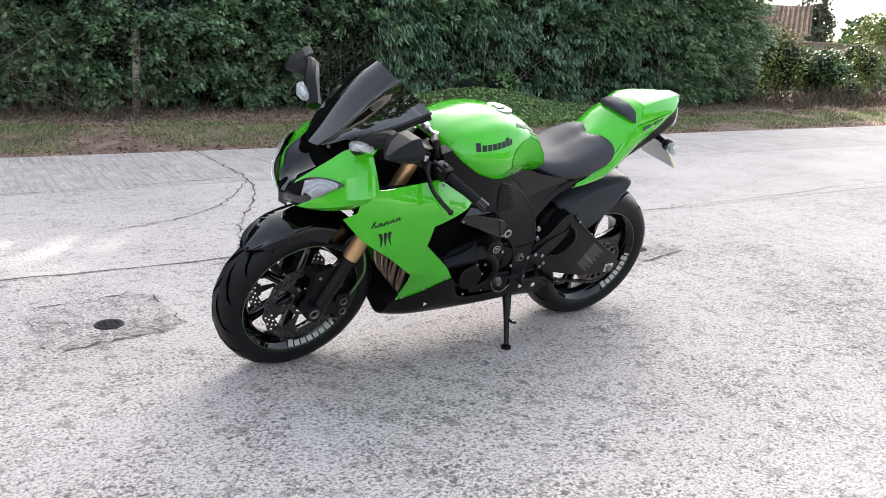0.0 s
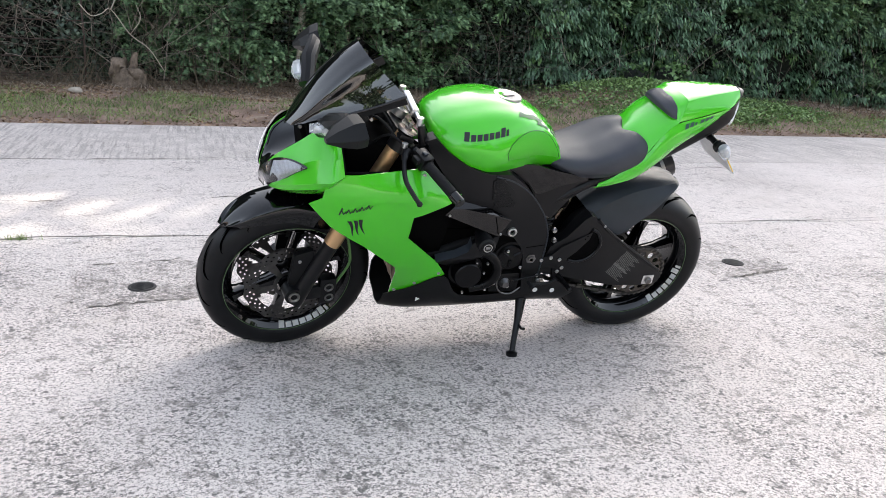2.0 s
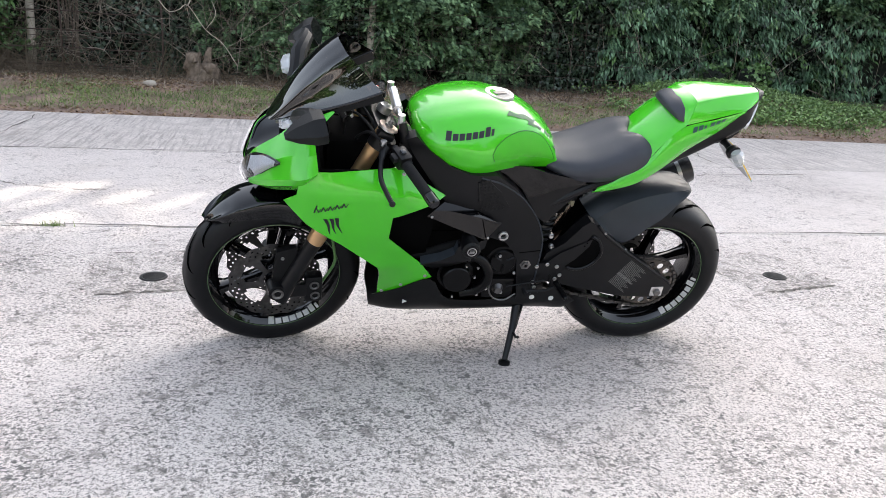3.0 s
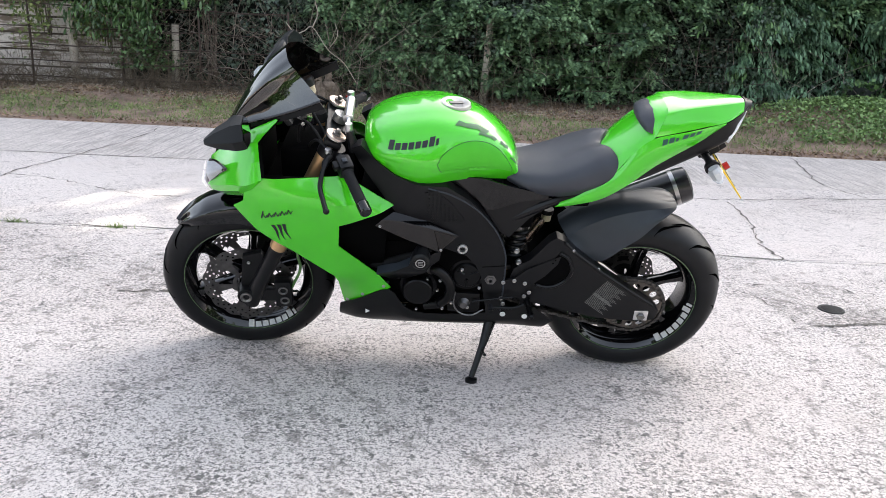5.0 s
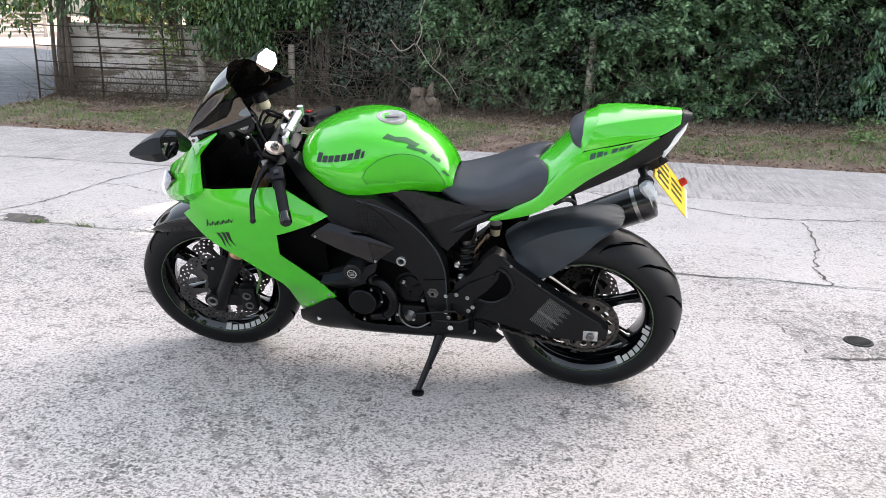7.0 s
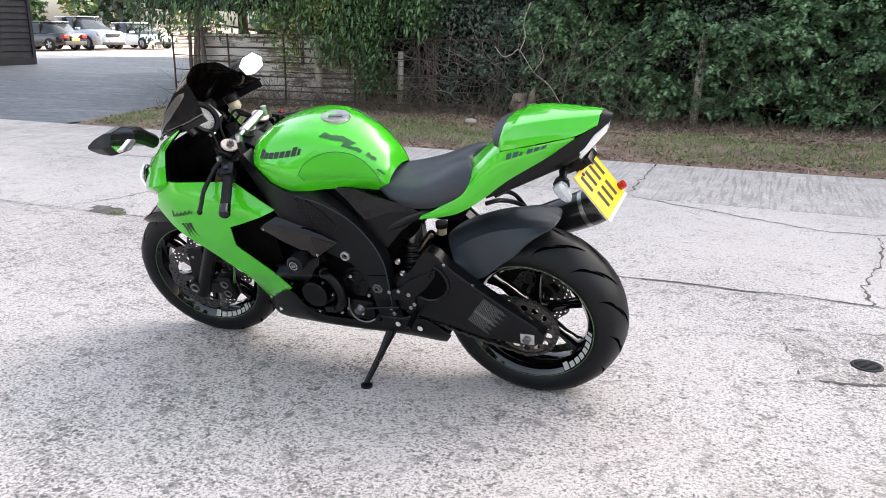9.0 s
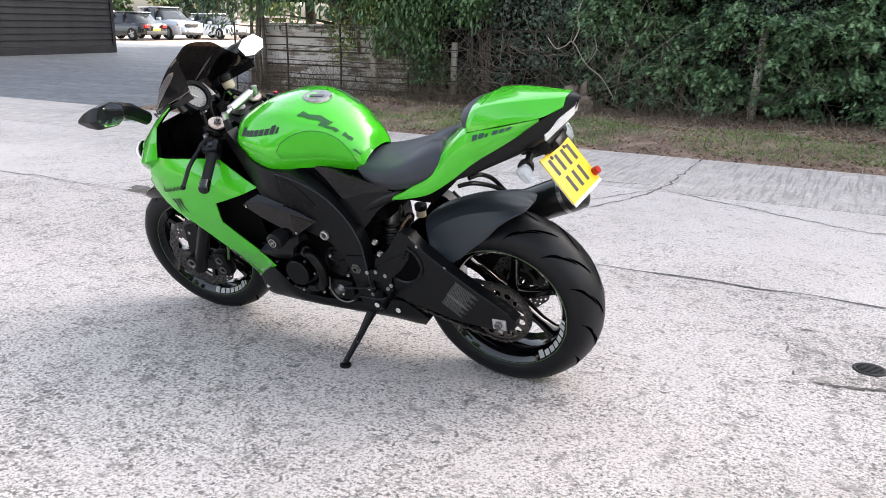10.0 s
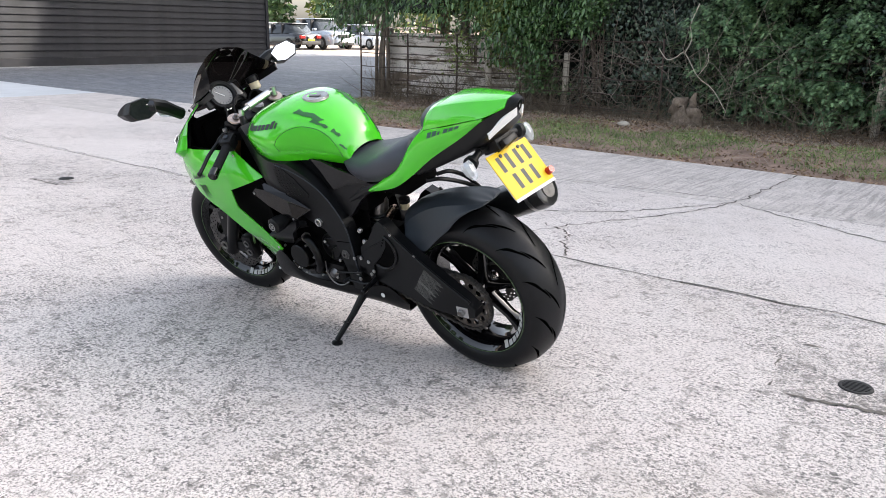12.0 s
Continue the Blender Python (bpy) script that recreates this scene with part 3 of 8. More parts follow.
def foliage(name, n, x0, x1, z0, z1, template, faces, size, material, out=0.12, parent=None, face=hedge_face, droop=0.5, patch=None):
    x, z = rng.uniform(x0, x1, n), rng.uniform(z0, z1, n)
    if patch:
        keep = np.array([patch(a, b) for a, b in zip(x, z)]) > rng.uniform(0, 1, n)
        x, z = x[keep], z[keep]
    n = len(x)
    y = np.array([face(a, b) for a, b in zip(x, z)]) + rng.uniform(-out, 0.30, n)
    yaw = rng.normal(math.pi, 0.75, n)
    t = turns_of(yaw, rng.normal(-droop, 0.45, n), rng.normal(0, 0.5, n))
    ob = scatter(name, template, faces, np.stack([x, y, z], 1), t, rng.uniform(0.6, 1.25, n) * size, material)
    if parent:
        ob.parent = parent
    return ob


def boughs(name, density, x0, x1, z0, z1, template, faces, size, material, parent=None, per=16, reach=0.40, droop=0.45, gap=0.0, seed=1, face=hedge_face):
    """Boughs that reach out of the hedge, each with its own fan of fronds or leaves, and dark gaps between them."""
    r = np.random.default_rng(seed)
    n = int(density * (x1 - x0) * (z1 - z0))
    x, z = r.uniform(x0, x1, n), r.uniform(z0, z1, n)
    keep = np.array([noise.noise(Vector((a * 1.2, b * 1.7, seed))) + 0.4 * noise.noise(Vector((a * 3.3, b * 4.1, seed + 9))) for a, b in zip(x, z)]) > gap - 0.45 + 0.5 * r.uniform(0, 1, n) ** 2
    keep &= ~((np.abs(x - 1.05) < 0.16) & (z < 1.25) & (z > 0.62))
    x, z = x[keep], z[keep]
    n = len(x)
    y = np.array([face(a, b) for a, b in zip(x, z)]) + r.uniform(-0.05, 0.30, n)
    yaw = r.normal(math.pi, 0.55, n)
    fall = r.normal(-0.22, 0.22, n)
    u = r.uniform(0.0, 1.0, (n, per))
    fan = yaw[:, None] + r.normal(0, 0.55, (n, per)) * (1.1 - 0.6 * u)
    d = np.stack([-np.sin(yaw), np.cos(yaw), fall], 1)
    p = np.stack([x, y, z], 1)[:, None, :] + d[:, None, :] * (u * reach)[..., None] + r.normal(0, 0.035, (n, per, 3)) * (1, 1, 0.8)
    t = turns_of(fan.ravel(), r.normal(-droop, 0.28, n * per), r.normal(0, 0.35, n * per))
    ob = scatter(name, template, faces, p.reshape(-1, 3), t, (r.uniform(0.65, 1.25, (n, per)) * size).ravel(), material)
    if parent:
        ob.parent = parent
    return ob


def tree(name, x, y, r, h, label, category, trunk=0.16, group="trees behind the fence"):
    root = tagged(new(name), label, category, group)
    bm = bmesh.new()
    tube(bm, [(x, y, -0.05), (x + 0.03, y, 1.2), (x - 0.02, y + 0.05, h * 0.5), (x, y, h * 0.92)], [trunk, trunk * 0.8, trunk * 0.5, 0.03], 9)
    for k in range(6):
        a, z = k * 2.4 + x, 0.9 + k * h * 0.1
        tube(bm, [(x, y, z), (x + 0.5 * r * math.cos(a), y + 0.5 * r * math.sin(a), z + 0.25), (x + 0.9 * r * math.cos(a), y + 0.9 * r * math.sin(a), z + 0.4)], [trunk * 0.35, trunk * 0.2, 0.01], 6)
    part("trunk", bm, BARK, root)
    return root


# near-black sheet behind the hedge's leaves: its inner shade put into colour
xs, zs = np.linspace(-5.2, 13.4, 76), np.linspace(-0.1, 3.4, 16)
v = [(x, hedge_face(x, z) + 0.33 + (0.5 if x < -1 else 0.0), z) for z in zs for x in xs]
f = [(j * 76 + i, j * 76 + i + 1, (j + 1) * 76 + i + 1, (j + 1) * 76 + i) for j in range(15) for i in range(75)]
tagged(array_ob("hedge_core", np.array(v), f, CORE, True), "near-black sheet standing for the deep shade inside the hedge", "hedge", kind="stuff")

CONIFERS = [(1.3, 9.9, 1.9, 9.5), (6.1, 10.1, 2.0, 10.0), (8.8, 10.0, 1.9, 9.0), (11.4, 9.8, 1.7, 9.5)]
spans = [(-1.05, 3.3, 0.28), (2.7, 6.6, 1.35), (7.8, 10.2, 1.45), (10.5, 13.2, 0.25)]
for k, ((x, y, r, h), (a, b, z0)) in enumerate(zip(CONIFERS, spans)):
    root = tree("conifer", x, y, r, h, "tall dark green cypress grown into a hedge", "tree")
    cone_core("crown", x, y, r, h, x, root)
    boughs("sprays", 125, a, b, z0, 2.75, SPRAY, SPRAY_F, 0.068, CYPRESS, root, 52, 0.46, 0.12, 0.06, 70 + k)
# unseen tree rows added to keep yard, drive and barn out of the sun
SHADE_TREES = [(x, 14.6 + 0.5 * math.sin(x), 2.7, 14.0) for x in (-11, -8.4, -5.8, -3.2, -0.6, 1.4, 3.0, 9.3, 11.0, 13.4, 16.0)]
SHADE_TREES += [(x, 33.0, 3.2, 20.0) for x in (-15, -11.5, -8, -4.5, -1)]
for x, y, r, h in (*SHADE_TREES, (-2.2, 10.6, 1.8, 8.5), (3.9, 12.5, 2.2, 6.4), (-5.8, 10.4, 1.9, 8.0), (-4.0, 13.0, 2.4, 9.0), (9.8, 13.0, 2.5, 9.5), (1.0, 13.5, 2.2, 8.5)):
    root = tree("tree", x, y, r, h, "tree added behind the hedge to keep the yard in shade", "tree")
    cone_core("crown", x, y, r, h - 1.4, x, root).location.z = 1.4

ivy = tagged(foliage("ivy", 105000, -3.2, 13.2, -0.02, 2.7, IVYLEAF, IVYLEAF_F, 0.052, IVY, 0.12, None, hedge_face, 1.05,
                     patch=lambda x, z: 0.42 + 0.9 * noise.noise(Vector((x * 0.6, z * 0.7, 20))) + (0.35 if 3.0 < x < 5.2 else 0.0) + (0.45 if -1.7 < x < -0.3 and z < 1.5 else 0.0) + max(0, 0.6 - z) * 0.5), "dark glossy ivy climbing through the hedge", "ivy", kind="stuff")
tagged(boughs("hedge_skirt", 60, 0.0, 2.6, 0.12, 0.75, SPRAY, SPRAY_F, 0.07, CYPRESS, None, 36, 0.30, 0.2, 0.12, 81, lambda x, z: 7.85 + 0.25 * abs(x - 1.3) + 0.25 * noise.noise(Vector((x * 3, z * 4, 8)))), "low cypress boughs in front of the post", "hedge", kind="stuff")
tagged(boughs("hedge_leaves", 62, 4.4, 11.0, 0.1, 2.75, LONGLEAF, IVYLEAF_F, 0.095, OLIVE, None, 30, 0.40, 0.75, 0.08, 91), "mixed olive green leaves of hedgerow shrubs", "hedge", kind="stuff")
tagged(boughs("hedge_leaves", 16, 3.4, 13.0, 0.3, 2.75, LONGLEAF, IVYLEAF_F, 0.085, LAUREL, None, 30, 0.40, 0.8, 0.2, 95), "fresher green leaves of hedgerow shrubs", "hedge", kind="stuff")
laurel = tree("laurel", -5.6, 8.9, 1.4, 4.6, "broad-leaved evergreen tree hanging over the fence", "tree", 0.10)
foliage("crown", 15000, -7.6, -2.4, 0.75, 3.2, LONGLEAF, IVYLEAF_F, 0.105, LAUREL, 0.35, laurel, lambda x, z: 7.75 + 0.25 * noise.noise(Vector((x, z, 2))), 0.9,
        lambda x, z: min(1.0, (z - 1.02 + 0.42 * noise.noise(Vector((x * 1.3, 0, 3))) + (0.55 if -4.3 < x < -3.1 else 0.0)) * 1.6))

# leafy shrubs that hang through the rails
for sx, sz, sr, seed in ((-3.95, 1.35, 0.42, 41), (-3.35, 1.25, 0.46, 42), (-4.75, 1.75, 0.5, 43), (-2.55, 1.75, 0.40, 44)):
    root = tagged(new("shrub"), "bushy small-leaved green shrub hanging through the fence", "shrub", "shrubs in the fence")
    rs = np.random.default_rng(seed)
    bm = bmesh.new()
    for k in range(7):
        a = k * 0.9
        tube(bm, curve_pts([(sx + 0.08 * math.cos(a), 8.1, -0.05), (sx + 0.1 * math.sin(a), 8.0, sz * 0.6), (sx + sr * 0.8 * math.cos(a), 7.9 + 0.1 * math.sin(a), sz + sr * math.sin(a))], 3), [0.012] * 3 + [0.006] * 4, 5)
    part("stem", bm, BARK, root)
    n = 3200
    c = rs.integers(0, 9, n)
    ox, oy, oz = rs.normal(0, sr * 0.55, 9)[c], rs.uniform(-0.25, 0.2, 9)[c], rs.normal(0, sr * 0.75, 9)[c]
    d = rs.normal(0, 1, (n, 3)) * (sr * 0.30, 0.10, sr * 0.36)
    q = np.stack([sx + ox, 7.85 + oy, sz + oz], 1) + d
    q[:, 2] = np.maximum(q[:, 2], 0.35)
    ob = scatter("leaves", IVYLEAF, IVYLEAF_F, q, turns_of(rs.normal(math.pi, 0.9, n), rs.normal(-0.5, 0.6, n), rs.normal(0, 0.6, n)), rs.uniform(0.6, 1.3, n) * 0.048, SUNLEAF if seed % 2 else LAUREL)
    ob.parent = root

# fence of iron rails, wire and posts
fence = tagged(new("fence"), "old rusty iron rail fence with wire netting", "fence")
FX = [-6.75, -5.72, -4.75, -3.6, -2.6, -1.45]
FY = [7.56, 7.58, 7.62, 7.66, 7.7, 7.72]
for x, y in zip(FX, FY):
    bm = bmesh.new()
    tube(bm, [(x, y, -0.1), (x + 0.01, y, 0.6), (x, y, 1.12)], 0.014, 6)
    part("post", bm, RUST, fence)
for z in (0.18, 0.38, 0.58, 0.80, 1.08):
    for i in range(len(FX) - 1):
        bm = bmesh.new()
        tube(bm, [(FX[i], FY[i], z), ((FX[i] + FX[i + 1]) / 2, FY[i] + 0.02, z - 0.012), (FX[i + 1], FY[i + 1], z)], 0.008, 5)
        part("rail", bm, RUST, fence)
bm = bmesh.new()
for k in range(42):
    x = -3.6 + k * 0.19
    tube(bm, [(x, 7.72, 0.05), (x + 0.02 * math.sin(k), 7.73, 0.55), (x, 7.72, 1.05)], 0.003, 4, False)
for z in (0.15, 0.32, 0.5, 0.7, 0.9, 1.05):
    tube(bm, [(-3.6 + 0.6 * k, 7.72 + 0.02 * math.sin(k * 1.7), z + 0.012 * math.sin(k * 2.3 + z)) for k in range(15)], 0.003, 4, False)
part("wire_netting", bm, RUST, fence, "rusty stock netting")


def wood_post(x, y, h, w=0.05, lean=2.0):
    bm = bmesh.new()
    tube(bm, [(0, 0, -0.2), (0.005, 0, h * 0.5), (0, 0, h)], [w, w * 0.95, w * 0.9], 10)
    ob = mesh_ob("fence_post", bm, POSTWOOD, True)
    ob.matrix_world = pose(x, y, 0, 0, lean, 0)
    return tagged(ob, "weathered round wooden fence post among the leaves", "post", "posts along the hedge")


wood_post(1.09, 7.90, 1.16, 0.052, 2.5)
wood_post(-4.3, 7.85, 0.95, 0.06, -1)
wood_post(-3.0, 7.9, 0.9, 0.05, 2)

boards = tagged(new("board_screen"), "pale limewashed board panel with flaking dirt behind the fence", "panel")
for k in range(5):
    bm = bmesh.new()
    box(bm, (-6.55, 8.02 + 0.006 * (k % 2), 0.06 + k * 0.215), (-3.75, 8.06 + 0.006 * (k % 2), 0.250 + k * 0.215), 0.006)
    part("board", bm, LIMEBOARD, boards, smooth=False)
bm = bmesh.new()
box(bm, (-6.55, 8.068, 0.03), (-3.75, 8.078, 1.12), 0.002)
part("backing", bm, BARK, boards, smooth=False)
for x in (-6.6, -5.1, -3.7):
    bm = bmesh.new()
    box(bm, (x - 0.05, 8.08, -0.1), (x + 0.05, 8.17, 1.2), 0.01)
    part("post", bm, OLDWOOD, boards, smooth=False)
for k, x in enumerate((-6.66, -6.60, -6.54, -6.49, -6.43, -6.37)):
    bm = bmesh.new()
    tube(bm, [(x, 7.85, -0.1), (x + 0.05 * math.sin(k * 2), 7.85, 0.7), (x + 0.1 * math.sin(k), 7.9, 1.8)], [0.034 + 0.012 * (k % 2), 0.03, 0.022], 7)
    tagged(mesh_ob("stem", bm, BARK, True), "bare twisted stem at the corner of the fence", "stem", "stems by the fence")


def twigs(name, x0, x1, z0, z1, n, seed, label, material=TWIGWOOD, y0=7.8, reach=0.22):
    r = np.random.default_rng(seed)
    bm = bmesh.new()
    for k in range(n):
        x, z = r.uniform(x0, x1), r.uniform(z0, z1 * 0.5)
        y = y0 + r.uniform(-0.15, 0.45)
        d = np.array((r.normal(0, 0.6), r.normal(0, 0.2), abs(r.normal(0.5, 0.4))))
        pts, q = [], np.array((x, y, z))
        for i in range(5):
            pts.append(tuple(q))
            d = d + r.normal(0, 0.22, 3) * (1, 0.5, 1)
            q = q + d * reach
        w = r.uniform(0.0012, 0.0045)
        tube(bm, pts, [w, w * 0.9, w * 0.8, w * 0.6, w * 0.3], 4, False)
    return tagged(mesh_ob(name, bm, material, True), label, "twigs", kind="stuff")


twigs("bare_twigs", -4.4, 0.2, 0.0, 1.7, 420, 3, "tangle of bare brown twigs and bramble")
twigs("bare_twigs", 0.4, 13, 0.0, 1.3, 150, 4, "bare twigs poking out of the hedge bottom")
twigs("dead_brambles", -6.5, -2.4, 0.0, 0.36, 900, 8, "dry brown bramble canes heaped at the foot of the fence", DRYGRASS, 7.45, 0.11)
twigs("dead_brambles", -2.4, 1.2, 0.0, 0.30, 420, 9, "dry brown bramble canes along the verge", DRYGRASS, 7.4, 0.10)
bm = bmesh.new()
tube(bm, curve_pts([(-0.55, 7.7, 0.25), (-0.72, 7.64, 0.52), (-0.92, 7.6, 0.68), (-1.12, 7.62, 0.95), (-1.22, 7.6, 0.90), (-1.34, 7.6, 0.87), (-1.46, 7.6, 1.0)], 4), 0.0055, 6)
tube(bm, curve_pts([(-1.12, 7.62, 0.95), (-1.06, 7.65, 1.12), (-1.10, 7.68, 1.3), (-1.02, 7.7, 1.55)], 4), 0.008, 6)
tube(bm, curve_pts([(-0.92, 7.6, 0.68), (-0.80, 7.6, 0.86), (-0.84, 7.62, 1.02)], 4), 0.004, 5)
tagged(mesh_ob("dead_branch", bm, POSTWOOD, True), "bleached dead branch caught in the fence", "branch")

bm = bmesh.new()
for dx, lean_, hh, rr0 in ((-0.07, -0.05, 0.40, 0.11), (0.06, 0.03, 0.30, 0.12), (0.0, 0.0, 0.22, 0.15), (-0.02, 0.10, 0.46, 0.05)):
    levels = 8
    tube(bm, [(-0.95 + dx + lean_ * k / levels, 7.46, -0.05 + (hh + 0.05) * k / levels) for k in range(levels + 1)], [rr0 * (1.25 - 0.55 * k / levels) for k in range(levels + 1)], 16)
for vv in bm.verts:
    vv.co += Vector((1, 1, 1.6)) * 0.045 * noise.noise(vv.co * 13) + Vector((1, 1, 0)) * 0.02 * noise.noise(Vector((vv.co.x * 60, vv.co.y * 60, vv.co.z * 6)))
tagged(mesh_ob("tree_stump", bm, STUMPWOOD, True), "old rotting tree stump at the foot of the hedge", "stump")
bm = bmesh.new()
bmesh.ops.create_icosphere(bm, subdivisions=2, radius=0.07)
for vv in bm.verts:
    vv.co = Vector((vv.co.x * 1.2, vv.co.y, vv.co.z * 0.6)) * (1 + 0.3 * noise.noise(vv.co * 20))
ob = tagged(mesh_ob("stone", bm, STONE, True), "pale rounded stone lying in the grass", "stone")
ob.location = (-1.45, 6.75, 0.1)

# ---- barn ----
barn = tagged(new("barn"), "long barn clad in black tarred weatherboards", "barn")
BX = -20.7
bm = bmesh.new()
box(bm, (BX - 9, -14, 0), (BX - 0.06, 16.75, 4.6))
part("wall", bm, TAR, barn, smooth=False)
board = None
for k in range(22):
    if board is None:
        bm = bmesh.new()
        y0, y1, h = -14.0, 16.86, 0.215
        vs = [bm.verts.new((x, y, z)) for y in (y0, y1) for x, z in ((0.035, 0), (0.04, 0.012), (0.006, h), (-0.03, h), (-0.03, 0))]
        for i in range(5):
            bm.faces.new((vs[i], vs[(i + 1) % 5], vs[5 + (i + 1) % 5], vs[5 + i]))
        bm.faces.new(vs[:5][::-1])
        bm.faces.new(vs[5:])
        bmesh.ops.recalc_face_normals(bm, faces=bm.faces)
        board = part("board", bm, TAR, barn, smooth=False)
        ob = board
    else:
        ob = new("board", board.data)
        ob.parent = barn
    ob.location = (BX, 0, 0.22 + k * 0.198)
bm = bmesh.new()
box(bm, (BX - 0.05, -14, -0.1), (BX + 0.06, 16.9, 0.22), 0.01)
part("plinth", bm, TAR, barn, smooth=False)
bm = bmesh.new()
box(bm, (BX - 0.05, 16.84, 0), (BX + 0.07, 16.96, 4.6), 0.01)
part("corner_post", bm, TAR, barn, smooth=False)
bm = bmesh.new()
vs = [bm.verts.new(q) for q in ((BX + 0.4, -14.4, 4.5), (BX + 0.4, 17.3, 4.5), (BX - 4.5, 17.3, 7.5), (BX - 4.5, -14.4, 7.5), (BX - 9.4, 17.3, 4.5), (BX - 9.4, -14.4, 4.5))]
bm.faces.new((vs[0], vs[1], vs[2], vs[3]))
bm.faces.new((vs[3], vs[2], vs[4], vs[5]))
bmesh.ops.solidify(bm, geom=bm.faces[:], thickness=0.12)
part("roof", bm, TIN, barn, smooth=False)


# ---- far things ----
def crown(name, parent, blobs, n, size, material, seed, gap=None):
    """Leaves scattered through a handful of rounded clumps: (x, y, z, radius)."""
    r = np.random.default_rng(seed)
    blobs = np.array(blobs, float)
    k = r.integers(0, len(blobs), n)
    d = r.normal(0, 1, (n, 3))
    d /= np.linalg.norm(d, axis=1)[:, None]
    p = blobs[k, :3] + d * (blobs[k, 3] * r.uniform(0.35, 1.05, n) ** 0.6)[:, None]
    if gap:
        gx, gy, gz, gw, gh = gap
        along = (p[:, 1] - gy) / SUN_TO.y
        inside = ((p[:, 0] - gx - along * SUN_TO.x) / gw) ** 2 + ((p[:, 2] - gz - along * SUN_TO.z) / gh) ** 2 < 1.0
                # smaller leaves here thin the canopy so a weak sun patch gets through
        size = np.where(inside, 0.66, 1.0) * size
    ob = scatter(name, IVYLEAF, IVYLEAF_F, p, turns_of(r.uniform(0, 6.28, n), r.normal(0, 0.9, n), r.normal(0, 0.9, n)), r.uniform(0.6, 1.3, n) * size, material)
    ob.parent = parent
    return ob


def leafy_tree(x, y, h, r, seed, material=SUNLEAF, label="leafy green tree beyond the yard", n=1500, size=0.34, base=0.25):
    root = tagged(new("tree"), label, "tree", "trees in the distance")
    rs = np.random.default_rng(seed)
    bm = bmesh.new()
    tube(bm, [(x, y, -0.1), (x + 0.1, y, h * 0.4), (x, y + 0.1, h * 0.8)], [h * 0.035, h * 0.025, 0.03], 8)
    blobs = []
    for k in range(9):
        a, z = rs.uniform(0, 6.28), h * rs.uniform(base + 0.08, 0.88)
        q = r * rs.uniform(0.2, 0.75)
        c = (x + q * math.cos(a), y + q * math.sin(a), z)
        tube(bm, [(x, y, z * 0.75), ((x + c[0]) / 2, (y + c[1]) / 2, z * 0.92), c], [h * 0.012, h * 0.008, 0.01], 5)
        blobs.append((*c, r * rs.uniform(0.35, 0.6)))
    part("trunk", bm, BARK, root)
    crown("crown", root, blobs, n, size, material, seed + 1)
    return root


def shrub(x, y, w, h, seed, material, label, n=900, size=0.10):
    root = tagged(new("shrub"), label, "shrub", "shrubs beyond the hedge")
    rs = np.random.default_rng(seed)
    blobs = [(x + rs.uniform(-w, w) * 0.6, y + rs.uniform(-0.4, 0.4), h * rs.uniform(0.2, 0.7), h * rs.uniform(0.25, 0.42)) for _ in range(7)]
    bm = bmesh.new()
    for bx, by, bz, br in blobs:
        tube(bm, [(x + (bx - x) * 0.3, y, -0.05), (bx, by, bz)], [0.02, 0.006], 5)
    part("stem", bm, BARK, root)
    # dark blobs stand for the shade between the shrub's leaves
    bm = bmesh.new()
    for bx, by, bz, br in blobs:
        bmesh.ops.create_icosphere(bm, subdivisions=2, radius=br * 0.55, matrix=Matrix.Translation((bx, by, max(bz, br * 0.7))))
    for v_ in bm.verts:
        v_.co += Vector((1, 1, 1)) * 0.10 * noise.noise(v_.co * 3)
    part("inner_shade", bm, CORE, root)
    crown("leaves", root, blobs, n, size, material, seed)
    return root


for k in range(11):
    x = 13.6 + 1.35 * k
    shrub(x, 8.8 + 0.35 * math.sin(k * 2.1), 1.0, 1.45 + 0.3 * math.sin(k * 1.7), 50 + k, (SUNLEAF, SUNLEAF, LAUREL)[k % 3], ("yellow-green hedgerow shrub in the sun", "bright leafy shrub in the hedgerow", "darker green shrub in the hedgerow")[k % 3], 5200, 0.068)
shrub(6.2, 7.9, 0.9, 0.75, 90, LAUREL, "low green weeds on the mound", 900, 0.07)
p = on_verge(3500, 13, 28, 7.2, 9.2)
grass("dry_stalks", p, 0.5, "pale dry weeds standing by the shrubs", DRYGRASS, STALK)

shed = tagged(new("shed"), "small shed with a rusty corrugated sheet roof", "shed")
bm = bmesh.new()
SHED = Matrix.Translation((26.2, 17.0, 0)) @ pose(0, 0, 0, 0, 0, -54)
box(bm, (-1.0, 0.3, -0.05), (1.0, 2.9, 1.9), 0.02, SHED)
part("wall", bm, OLDWOOD, shed, smooth=False)
bm = bmesh.new()
n = 40
for row, (y, z) in enumerate(((0.0, 1.76), (1.9, 2.95))):
    for i in range(n + 1):
        bm.verts.new(SHED @ Vector((-1.22 + 2.44 * i / n, y, z + 0.022 * math.sin(i * math.pi / 1.5))))
bm.verts.ensure_lookup_table()
for i in range(n):
    bm.faces.new((bm.verts[i], bm.verts[i + 1], bm.verts[n + 2 + i], bm.verts[n + 1 + i]))
bmesh.ops.solidify(bm, geom=bm.faces[:], thickness=0.01)
part("roof", bm, TIN, shed)

pf = tagged(new("board_fence"), "weathered wooden fence in the distance", "fence")
for k in range(13):
    bm = bmesh.new()
    box(bm, (20.6 + k * 0.62, 13.0, 0.0), (21.2 + k * 0.62, 13.03, 1.46 + 0.015 * math.sin(k * 3)), 0.005)
    part("board", bm, OLDWOOD, pf, smooth=False)
bm = bmesh.new()
